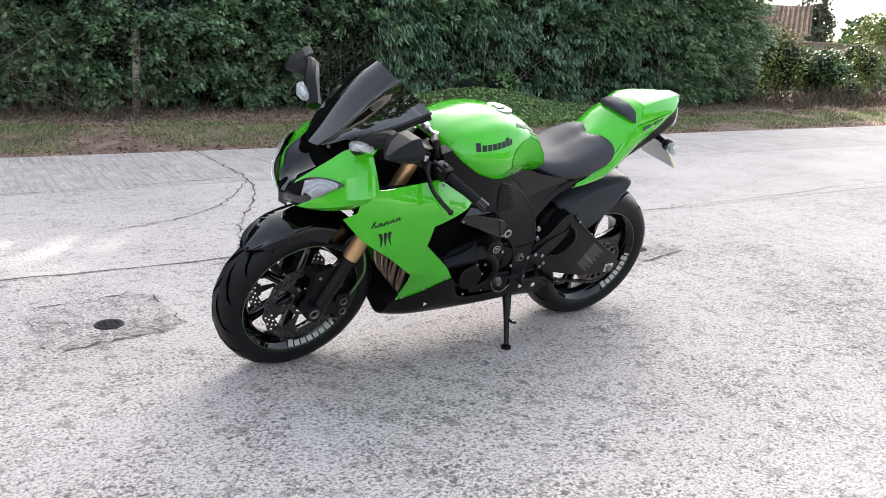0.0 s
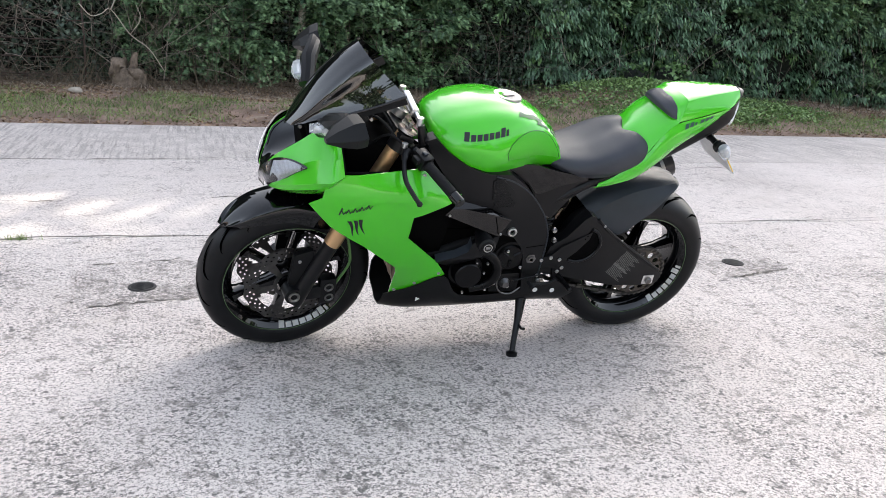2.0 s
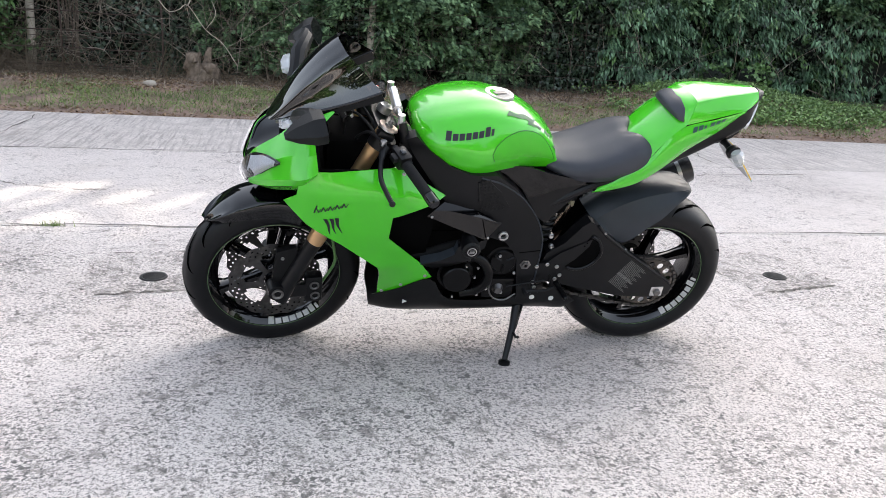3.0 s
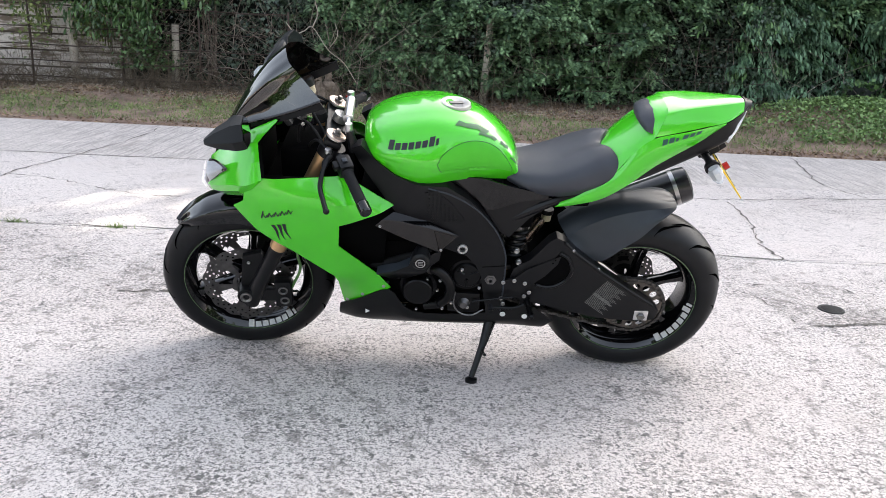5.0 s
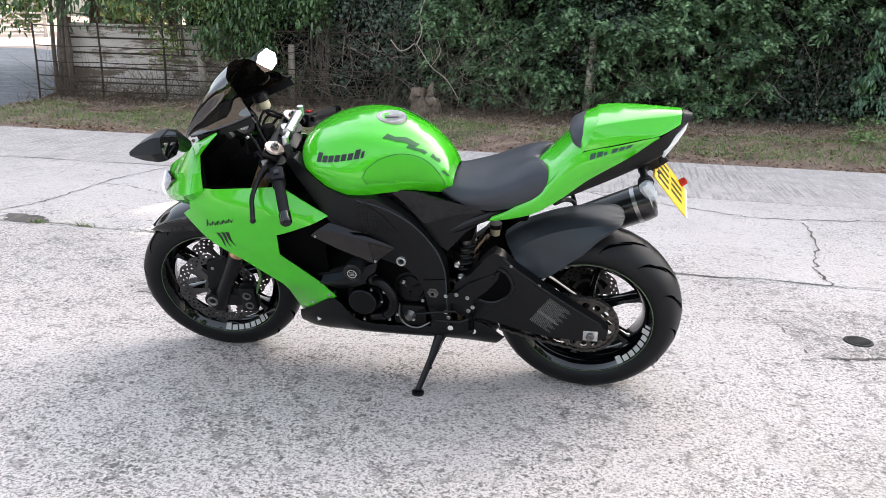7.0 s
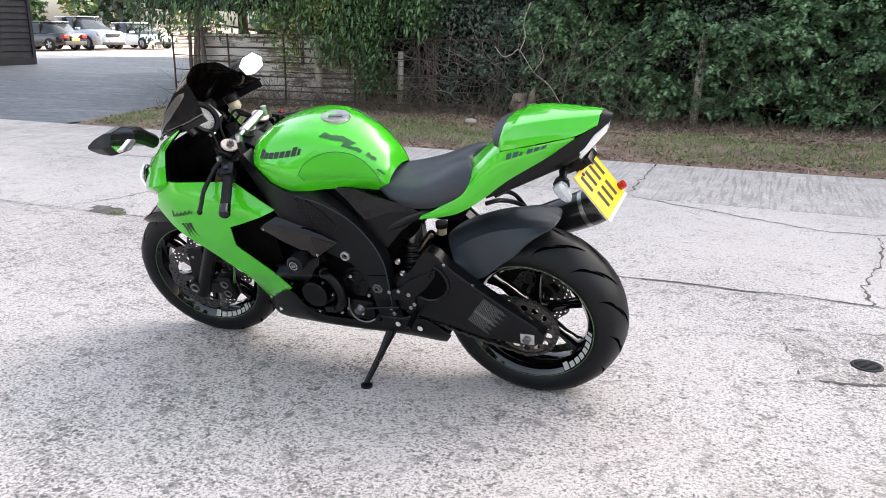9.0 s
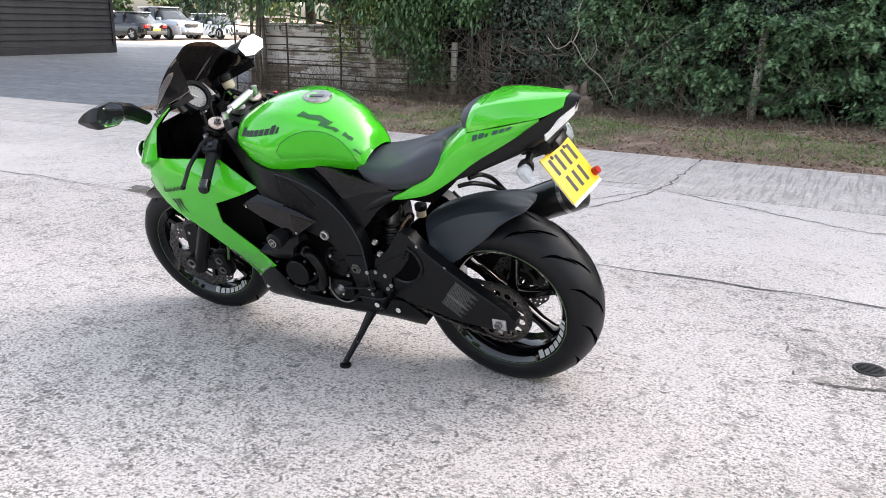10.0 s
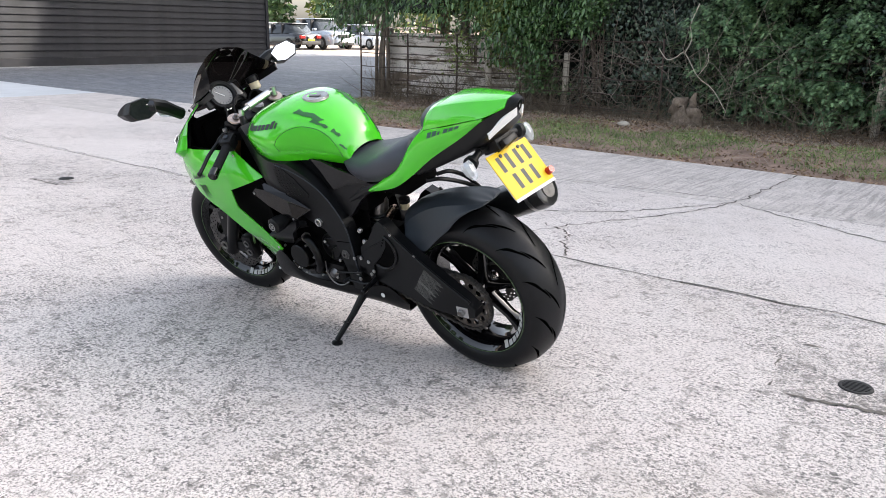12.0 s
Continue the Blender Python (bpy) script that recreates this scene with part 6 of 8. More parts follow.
for s in (-1, 1):
    bpart("knee_grip", patch_on(TANK, 4.2, 8.1, 0.2, 2.0, 90, 60, 0.0010, in_film, side=s), PADGREEN, tank, "clear knee grip film")
    edge = [on_rows(TANK, i, j, 0.0010) for i, j, _ in curve_pts([(i, j, 0) for i, j in FILM], 8)]
    bpart("film_edge", tube(bmesh.new(), [(p.x, -s * p.y, p.z) for p in edge], 0.0010, 5, False), SHADOWINK, tank)
tank_side = np.array([on_rows(TANK, i / 8, j / 16, 0.0022) for i in range(8, 64) for j in range(8, 56)])


def on_tank(x, z):
    """The spot of the tank's left side at x and z."""
    d = (tank_side[:, 0] - x) ** 2 + (tank_side[:, 2] - z) ** 2
    k = np.argsort(d)[:6]
    w = 1 / (d[k] + 1e-6)
    return Vector((x, float((tank_side[k, 1] * w).sum() / w.sum()), z))


block_marks(tank, lambda u, v: on_tank(0.516 + 0.160 * u + 0.004 * v, 0.902 + 0.020 * u + 0.023 * v), 8, DARKINK)
def saw(u, k):
    return abs((u * k) % 1.0 - 0.5) * 2


for side_ in (-1, 1):
    for i0, i1, j0, j1, kk in ((4.95, 6.5, 2.28, 2.72, 0.3), (5.9, 6.9, 2.12, 2.40, 0.7), (7.05, 7.6, 2.15, 2.5, 0.1), (7.7, 8.35, 1.72, 1.98, 0.5)):
        bpart("flash_decal", patch_on(TANK, i0, i1, j0, j1, 44, 20, 0.0019,
                                     lambda u, v, w=kk: 0.10 + 0.32 * saw(u + w, 2.3) * u < v < 0.98 - 0.40 * saw(u + w, 1.7) * (1 - 0.5 * u) and u > 0.12 * v and u < 1 - 0.15 * (1 - v), side=side_), SHADOWINK, tank, "ragged dark flash decal")
capm = Matrix.Translation((0.712, 0.0, 0.981)) @ pose(0, 0, 0, 0, 4, 0)
cap = bpart("filler_cap", spin_profile(bmesh.new(), [(0.0, 0.002), (0.030, 0.002), (0.034, 0.004), (0.047, 0.0035), (0.050, -0.006), (0.0, -0.006)], capm, 36), CAPALLOY, tank, "round alloy filler cap")
b2 = bmesh.new()
box(b2, (-0.022, -0.011, 0.002), (0.022, 0.006, 0.0055), 0.002, capm @ pose(0, 0, 0, 0, 0, 20))
bpart("lock_flap", b2, DARKSTEEL, tank)
for k in range(7):
    a = k * 0.9
    bpart("cap_bolt", spin_profile(bmesh.new(), [(0, 0.0075), (0.003, 0.0072), (0.003, 0.003), (0, 0.003)], capm @ Matrix.Translation((0.041 * math.cos(a), 0.041 * math.sin(a), -0.003)), 8), STEEL, tank)

# seat
SEAT = [
    [(0.885, 0.085, 0.765), (0.885, 0.092, 0.782), (0.89, 0.075, 0.796), (0.90, 0.04, 0.804), (0.905, 0, 0.806)],
    [(0.945, 0.118, 0.748), (0.945, 0.128, 0.772), (0.95, 0.106, 0.796), (0.955, 0.05, 0.806), (0.955, 0, 0.808)],
    [(1.03, 0.140, 0.746), (1.03, 0.154, 0.778), (1.03, 0.132, 0.810), (1.03, 0.06, 0.822), (1.03, 0, 0.822)],
    [(1.10, 0.146, 0.760), (1.11, 0.160, 0.795), (1.10, 0.136, 0.838), (1.10, 0.06, 0.852), (1.10, 0, 0.851)],
    [(1.165, 0.138, 0.782), (1.18, 0.151, 0.815), (1.165, 0.126, 0.862), (1.15, 0.06, 0.877), (1.145, 0, 0.870)],
    [(1.205, 0.118, 0.806), (1.226, 0.132, 0.838), (1.212, 0.108, 0.872), (1.192, 0.06, 0.886), (1.172, 0, 0.872)],
    [(1.21, 0.09, 0.79), (1.232, 0.118, 0.830), (1.222, 0.096, 0.862), (1.202, 0.055, 0.874), (1.182, 0, 0.860)],
]
seat = bpart("seat", skin(both(SEAT), 5, 6, 0.0), VINYL, label="matt black vinyl rider seat", sharp=60)

# tail
TAILSIDE = [
    [(1.038, 0.146, 0.711), (1.042, 0.150, 0.716), (1.046, 0.150, 0.722), (1.052, 0.144, 0.729)],
    [(1.10, 0.152, 0.727), (1.10, 0.156, 0.740), (1.105, 0.154, 0.752), (1.11, 0.148, 0.762)],
    [(1.18, 0.150, 0.752), (1.19, 0.155, 0.776), (1.195, 0.153, 0.804), (1.208, 0.138, 0.836)],
    [(1.255, 0.140, 0.800), (1.258, 0.147, 0.838), (1.255, 0.143, 0.874), (1.256, 0.128, 0.900)],
    [(1.335, 0.122, 0.862), (1.335, 0.132, 0.890), (1.328, 0.134, 0.920), (1.312, 0.121, 0.9485)],
    [(1.440, 0.104, 0.928), (1.435, 0.111, 0.944), (1.430, 0.113, 0.957), (1.420, 0.109, 0.973)],
    [(1.525, 0.084, 0.987), (1.525, 0.086, 0.990), (1.526, 0.087, 0.993), (1.527, 0.087, 0.996)],
]
for s in (-1, 1):
    side = bpart("tail_side_panel", skin(flip(TAILSIDE, s), 5, 6, 0.003), GREEN, label="lime green tail side panel", sharp=45)
    if s < 0:
        block_marks(side, lambda u, v: on_rows(TAILSIDE, 4.10 + 1.12 * u + 0.10 * v, 2.22 + 0.48 * v, 0.0018), 6, TEALINK, (0, 1, 3, 4, 5), (2,))
COWL = [
    [(1.314, 0.117, 0.952), (1.326, 0.108, 0.978), (1.342, 0.090, 1.010), (1.347, 0.081, 1.018), (1.350, 0.04, 1.022), (1.350, 0, 1.023)],
    [(1.400, 0.110, 0.972), (1.402, 0.100, 0.996), (1.405, 0.079, 1.023), (1.406, 0.070, 1.029), (1.407, 0.035, 1.032), (1.407, 0, 1.033)],
    [(1.470, 0.099, 0.987), (1.471, 0.089, 1.006), (1.472, 0.063, 1.030), (1.472, 0.055, 1.035), (1.472, 0.03, 1.038), (1.472, 0, 1.039)],
    [(1.530, 0.085, 0.999), (1.533, 0.075, 1.011), (1.535, 0.046, 1.034), (1.535, 0.039, 1.038), (1.535, 0.02, 1.041), (1.535, 0, 1.042)],
    [(1.583, 0.046, 1.018), (1.584, 0.041, 1.026), (1.585, 0.030, 1.038), (1.585, 0.024, 1.041), (1.586, 0.012, 1.042), (1.586, 0, 1.043)],
]
cowl = bpart("seat_cowl", skin(both(COWL), 4, 6, 0.003), GREEN, label="lime green single-seat cowl", sharp=40)
SLOPE = [
    [(1.208, 0.137, 0.835), (1.200, 0.10, 0.856), (1.188, 0.05, 0.862), (1.176, 0, 0.862)],
    [(1.256, 0.127, 0.899), (1.248, 0.10, 0.908), (1.242, 0.05, 0.915), (1.238, 0, 0.917)],
    [(1.313, 0.119, 0.950), (1.304, 0.10, 0.958), (1.294, 0.05, 0.966), (1.290, 0, 0.968)],
]
slope = bpart("cowl_front", skin(both(SLOPE), 5, 5, 0.003), GREEN, label="lime green front of the tail")
BROW = [
    [(1.313, 0.119, 0.950), (1.304, 0.10, 0.958), (1.294, 0.05, 0.966), (1.290, 0, 0.968)],
    [(1.322, 0.112, 0.968), (1.306, 0.095, 0.978), (1.292, 0.05, 0.988), (1.289, 0, 0.990)],
    [(1.335, 0.099, 0.992), (1.320, 0.085, 1.000), (1.309, 0.045, 1.007), (1.307, 0, 1.009)],
    [(1.348, 0.081, 1.018), (1.348, 0.062, 1.0205), (1.350, 0.035, 1.0225), (1.350, 0, 1.0235)],
]
bpart("cowl_brow", skin(both(BROW), 5, 5, 0.003), GREEN, cowl, sharp=60)
PAD = [
    [(1.312, 0.110, 0.957), (1.288, 0.094, 0.961), (1.274, 0.05, 0.968), (1.270, 0, 0.970)],
    [(1.314, 0.106, 0.966), (1.290, 0.091, 0.976), (1.273, 0.05, 0.986), (1.270, 0, 0.989)],
    [(1.324, 0.096, 0.984), (1.306, 0.082, 0.993), (1.291, 0.044, 1.001), (1.289, 0, 1.003)],
    [(1.336, 0.080, 1.000), (1.322, 0.068, 1.005), (1.314, 0.038, 1.010), (1.313, 0, 1.011)],
]
bpart("bump_pad", skin(both(PAD), 5, 5, 0.008), VINYL, cowl, "grey vinyl bump stop pad")
UNDER = [
    [(1.262, 0.128, 0.803), (1.262, 0.115, 0.792), (1.262, 0.05, 0.79), (1.262, 0, 0.79)],
    [(1.328, 0.119, 0.857), (1.320, 0.112, 0.818), (1.322, 0.06, 0.812), (1.322, 0, 0.81)],
    [(1.440, 0.102, 0.928), (1.442, 0.102, 0.884), (1.452, 0.06, 0.872), (1.452, 0, 0.868)],
    [(1.528, 0.084, 0.990), (1.540, 0.090, 0.944), (1.546, 0.05, 0.928), (1.546, 0, 0.922)],
    [(1.584, 0.046, 1.018), (1.572, 0.056, 0.978), (1.575, 0.03, 0.964), (1.575, 0, 0.960)],
    [(1.613, 0.012, 1.035), (1.604, 0.012, 1.006), (1.602, 0.008, 1.0), (1.602, 0, 0.998)],
]
under = bpart("undertail", skin(both(UNDER), 4, 5, 0.004), PLASTIC, label="dark grey plastic undertail")
for s in (-1, 1):
    lens = [[(1.545, 0.089, 0.932), (1.548, 0.094, 0.950)], [(1.576, 0.054, 0.962), (1.580, 0.058, 0.990)], [(1.602, 0.012, 0.986), (1.606, 0.013, 1.012)]]
    bpart("tail_lens", skin(flip(lens, s), 3, 5, 0.008), WHITEINK, under, "clear white tail lamp lens")
bpart("tail_tip", skin(both([[(1.584, 0.047, 1.017), (1.588, 0.026, 1.040), (1.588, 0, 1.044)], [(1.610, 0.022, 1.018), (1.614, 0.014, 1.032), (1.616, 0, 1.036)]]), 4, 3, 0.006), PLASTIC, under)

# plate, lamps at the tail
hang = bmesh.new()
box(hang, (-0.035, -0.045, -0.022), (0.035, 0.045, 0.018), 0.01, Matrix.Translation((1.505, 0, 0.885)) @ pose(0, 0, 0, 0, -25, 0))
tube(hang, [(1.43, 0, 0.87), (1.47, 0, 0.885), (1.52, 0, 0.89)], [0.03, 0.028, 0.02], 10)
tube(hang, [(1.49, -0.08, 0.882), (1.49, 0.08, 0.882)], 0.014, 10)
hang = bpart("plate_hanger", hang, PLASTIC, label="black plate bracket")
lamp = bmesh.new()
box(lamp, (-0.03, -0.035, -0.012), (0.03, 0.035, 0.012), 0.006, Matrix.Translation((1.535, 0.0, 0.885)) @ pose(0, 0, 0, 0, -40, 0))
bpart("plate_lamp", lamp, SATIN, hang)
pm = Matrix.Translation((1.578, 0.003, 0.806)) @ pose(0, 0, 0, 0, 50, 0) @ pose(0, 0, 0, 0, 0, -4)
nb = bmesh.new()
box(nb, (-0.079, -0.101, -0.002), (0.079, 0.101, 0.002), 0.0015, pm)
nplate = bpart("number_plate", nb, YELLOW, label="yellow rear number plate with dark bars")
bb = bmesh.new()
box(bb, (-0.078, -0.100, -0.0045), (0.078, 0.100, -0.002), 0, pm)
bpart("plate_back", bb, WHITEINK, nplate, "pale back of the plate")
for row, (xx, count) in enumerate(((-0.036, 4), (0.032, 3))):
    for k in range(count):
        bb = bmesh.new()
        yy = (k - (count - 1) / 2) * 0.043
        box(bb, (xx - 0.027, yy - 0.0085, 0.002), (xx + 0.027, yy + 0.0085, 0.0026), 0, pm)
        bpart("bar", bb, DARKINK, nplate)
bb = bmesh.new()
box(bb, (0.079, -0.101, -0.002), (0.089, 0.101, 0.0018), 0.001, pm)
bpart("lower_edge", bb, WHITEINK, nplate, "white lower strip")
for yy in (-0.045, 0.045):
    bpart("plate_screw", spin_profile(bmesh.new(), [(0, 0.006), (0.006, 0.005), (0.0065, 0.002), (0, 0.002)], pm @ Matrix.Translation((-0.062, yy, 0)), 12), DARKINK, nplate)
bpart("red_reflector", tube(bmesh.new(), [pm @ Vector((0.055, 0.093, 0.001)), pm @ Vector((0.055, 0.093, 0.02))], [0.013, 0.012], 14), REDLENS, nplate, "small round red reflector")


def indicator(root_p, tip_p, name="indicator"):
    a, b = Vector(root_p), Vector(tip_p)
    d = (b - a).normalized()
    st = bpart(name, tube(bmesh.new(), [a, a + d * 0.02, b - d * 0.045, b - d * 0.035, b - d * 0.02], [0.012, 0.011, 0.012, 0.022, 0.024], 12), PLASTIC, label="black stalk turn indicator")
    # wedge-shaped lens that hangs rearward from the stalk, with ribs
    m = Matrix.Translation(b + Vector((0.006, 0, -0.006))) @ pose(0, 0, 0, 0, 55, 0)
    bm = bmesh.new()
    rings = []
    for x, w, h in ((-0.026, 0.014, 0.017), (-0.012, 0.021, 0.022), (0.012, 0.020, 0.019), (0.030, 0.012, 0.011), (0.036, 0.004, 0.004)):
        rings.append([bm.verts.new(m @ Vector((x, w * math.cos(q), h * math.sin(q)))) for q in (k * math.pi / 4 + 0.39 for k in range(8))])
    for r0, r1 in zip(rings, rings[1:]):
        for k in range(8):
            bm.faces.new((r0[k], r0[(k + 1) % 8], r1[(k + 1) % 8], r1[k]))
    bm.faces.new(rings[0][::-1])
    bm.faces.new(rings[-1])
    bpart("lens", bm, CLEAR, st, "clear faceted lens", sharp=10)
    bm = bmesh.new()
    tube(bm, [m @ Vector((x, 0, -0.003)) for x in (-0.022, -0.010, 0.008, 0.022)], [0.012, 0.016, 0.015, 0.007], 8)
    bpart("reflector", bm, DULLALLOY, st, sharp=10)
    bpart("bulb", tube(bmesh.new(), [m @ Vector((-0.018, 0, 0.004)), m @ Vector((0.016, 0, 0.004))], 0.005, 10), WHITEINK, st)
    return st


indicator((1.490, -0.075, 0.882), (1.502, -0.158, 0.866), "rear_indicator")
indicator((1.490, 0.075, 0.882), (1.502, 0.158, 0.866), "rear_indicator")

# nose, headlamps, screen
NOSE = [
    [(-0.070, 0.034, 0.680), (-0.079, 0.042, 0.695), (-0.081, 0.046, 0.708), (-0.074, 0.052, 0.735), (-0.060, 0.062, 0.772)],
    [(-0.045, 0.098, 0.690), (-0.056, 0.120, 0.706), (-0.058, 0.126, 0.724), (-0.052, 0.122, 0.765), (-0.038, 0.095, 0.812)],
    [(0.005, 0.155, 0.706), (-0.004, 0.180, 0.730), (-0.006, 0.186, 0.752), (0.002, 0.170, 0.805), (0.020, 0.106, 0.856)],
    [(0.050, 0.185, 0.720), (0.048, 0.222, 0.755), (0.048, 0.230, 0.780), (0.057, 0.202, 0.842), (0.074, 0.128, 0.903)],
    [(0.084, 0.198, 0.728), (0.096, 0.240, 0.768), (0.102, 0.262, 0.798), (0.107, 0.222, 0.852), (0.108, 0.176, 0.899)],
    [(0.098, 0.200, 0.730), (0.125, 0.226, 0.772), (0.145, 0.236, 0.805), (0.138, 0.214, 0.855), (0.131, 0.186, 0.902)],
]


def mid_edge(row, q):
    """A point at share q along a three-point edge."""
    a, b, c = (Vector(p) for p in row)
    return tuple(a.lerp(b, q * 2) if q < 0.5 else b.lerp(c, q * 2 - 1))


for s in (-1, 1):
    nose = bpart("nose_fairing", skin(flip(NOSE, s), 1, 5, 0.003), GREEN, label="lime green nose fairing half", sharp=17)
    ear = [[(0.128, 0.185, 0.900), (0.108, 0.174, 0.898), (0.074, 0.128, 0.902)], [(0.150, 0.174, 0.926), (0.140, 0.164, 0.931), (0.118, 0.136, 0.930)], [(0.188, 0.156, 0.964), (0.187, 0.154, 0.966), (0.182, 0.150, 0.966)]]
    bpart("upper_tongue", skin(flip(ear, s), 2, 5, 0.003), GREEN, nose, sharp=40)
    # near-black sheets stand for the shade inside the nose
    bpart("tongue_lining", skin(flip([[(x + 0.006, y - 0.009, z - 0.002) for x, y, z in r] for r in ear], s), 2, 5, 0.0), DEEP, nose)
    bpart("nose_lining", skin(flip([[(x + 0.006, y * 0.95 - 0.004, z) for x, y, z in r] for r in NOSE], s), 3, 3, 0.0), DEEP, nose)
    # the headlamp lies in the fairing's lower front edge
    lens = [
        [(-0.086, 0.046, 0.700), (-0.088, 0.050, 0.720), (-0.080, 0.058, 0.752)],
        [(-0.064, 0.112, 0.705), (-0.068, 0.122, 0.738), (-0.052, 0.107, 0.800)],
        [(-0.030, 0.160, 0.754), (-0.033, 0.167, 0.780), (-0.018, 0.152, 0.822)],
        [(0.004, 0.189, 0.793), (0.001, 0.192, 0.807), (0.008, 0.182, 0.826)],
        [(0.031, 0.207, 0.816), (0.031, 0.208, 0.819), (0.032, 0.207, 0.822)],
    ]
    hl = bpart("headlamp", skin(flip([[(x + 0.004, y - 0.002, z) for x, y, z in r] for r in lens], s), 4, 5, 0.0), GLOSS, label="slanted headlamp with a silver reflector behind a clear lens")
    bpart("lens", skin(flip([[(x - 0.003, y + 0.002, z) for x, y, z in r] for r in lens], s), 4, 5, 0.0), LAMPGLASS, hl)
    # bright ribbed reflector in the rear half of the lamp, one dark projector bowl in front
    refl = [[mid_edge(r, q) for q in (lo, (lo + hi) / 2, hi)] for r, lo, hi in (([Vector(a).lerp(Vector(b), 1.0) for a, b in zip(lens[0], lens[1])], 0.60, 0.95), ([Vector(a).lerp(Vector(b), 0.5) for a, b in zip(lens[1], lens[2])], 0.18, 0.95), (lens[2], 0.08, 0.96), (lens[3], 0.08, 0.92), ([Vector(a).lerp(Vector(b), 0.5) for a, b in zip(lens[3], lens[4])], 0.15, 0.85))]
    bpart("reflector", skin(flip([[(x + 0.0012, y + 0.0006, z) for x, y, z in r] for r in refl], s), 4, 6, 0.0), RIBBED, hl, "ribbed silver reflector")
    d = Vector((-0.85, s * 0.5, 0.1)).normalized()
    c = Vector((-0.060, s * 0.106, 0.732)) - d * 0.002
    bpart("reflector_bowl", tube(bmesh.new(), [c, c + d * 0.006, c + d * 0.007, c + d * 0.003], [0.016, 0.016, 0.0145, 0.0135], 20), DARKSTEEL, hl, "steel ring of the projector lamp")
bpart("nose_centre", skin(both([
    [(-0.072, 0.034, 0.664), (-0.079, 0.017, 0.666), (-0.086, 0, 0.668)],
    [(-0.078, 0.046, 0.715), (-0.080, 0.023, 0.712), (-0.084, 0, 0.710)],
    [(-0.058, 0.063, 0.771), (-0.052, 0.036, 0.755), (-0.054, 0, 0.750)],
    [(-0.036, 0.096, 0.811), (-0.010, 0.060, 0.784), (0.000, 0, 0.772)],
    [(0.022, 0.105, 0.854), (0.046, 0.066, 0.812), (0.052, 0, 0.800)],
    [(0.075, 0.127, 0.900), (0.084, 0.08, 0.862), (0.088, 0, 0.850)],
]), 5, 5, 0.003), GLOSS, label="gloss black centre of the nose with the air intake")
def screen_row(edge, crease, top):
    """Lower edge, hollow flank, crease and the raised middle."""
    e, c, t = (Vector(p) for p in (edge, crease, top))
    flank = [e, e.lerp(c, 0.33) - Vector((0.0, 0.004, 0.002)), e.lerp(c, 0.67) - Vector((0.0, 0.004, 0.002)), c]
    mid = [Vector((t.x + (c.x - t.x) * 0.42, c.y * 0.60, t.z + (c.z - t.z) * 0.42)), Vector((t.x + (c.x - t.x) * 0.10, c.y * 0.28, t.z + (c.z - t.z) * 0.10)), t]
    return [tuple(p) for p in flank + mid]


SCREEN = [
    screen_row((0.020, 0.072, 0.894), (0.004, 0.050, 0.884), (-0.010, 0, 0.878)),
    screen_row((0.070, 0.112, 0.930), (0.040, 0.078, 0.934), (0.024, 0, 0.932)),
    screen_row((0.150, 0.138, 0.962), (0.098, 0.094, 1.006), (0.078, 0, 1.018)),
    screen_row((0.240, 0.155, 0.999), (0.160, 0.097, 1.070), (0.138, 0, 1.090)),
    screen_row((0.322, 0.166, 1.036), (0.222, 0.092, 1.118), (0.197, 0, 1.141)),
]
screen = bpart("windscreen", skin(both(SCREEN), 5, 10, 0.0), SCREENMAT, label="dark smoked double-bubble windscreen", sharp=180)
lip = [(0.322, 0.167, 1.036), (0.240, 0.157, 0.998), (0.150, 0.140, 0.961), (0.072, 0.113, 0.930)]
for s in (-1, 1):
    bpart("screen_lip", tube(bmesh.new(), curve_pts([(x, y * s, z) for x, y, z in lip], 6), 0.0042, 8), GLOSS, screen, "gloss black lower lip")
    bpart("screen_bracket", skin(flip([[(0.10, 0.118, 0.925), (0.10, 0.124, 0.944)], [(0.20, 0.140, 0.958), (0.20, 0.146, 0.982)], [(0.33, 0.160, 1.012), (0.318, 0.163, 1.034)]], s), 3, 6, 0.004), SATIN, screen)
bolts([(0.026, -0.079, 0.893), (0.092, -0.138, 0.928), (0.026, 0.079, 0.893)], 0.006, 0.004, -1, DARKSTEEL, screen)

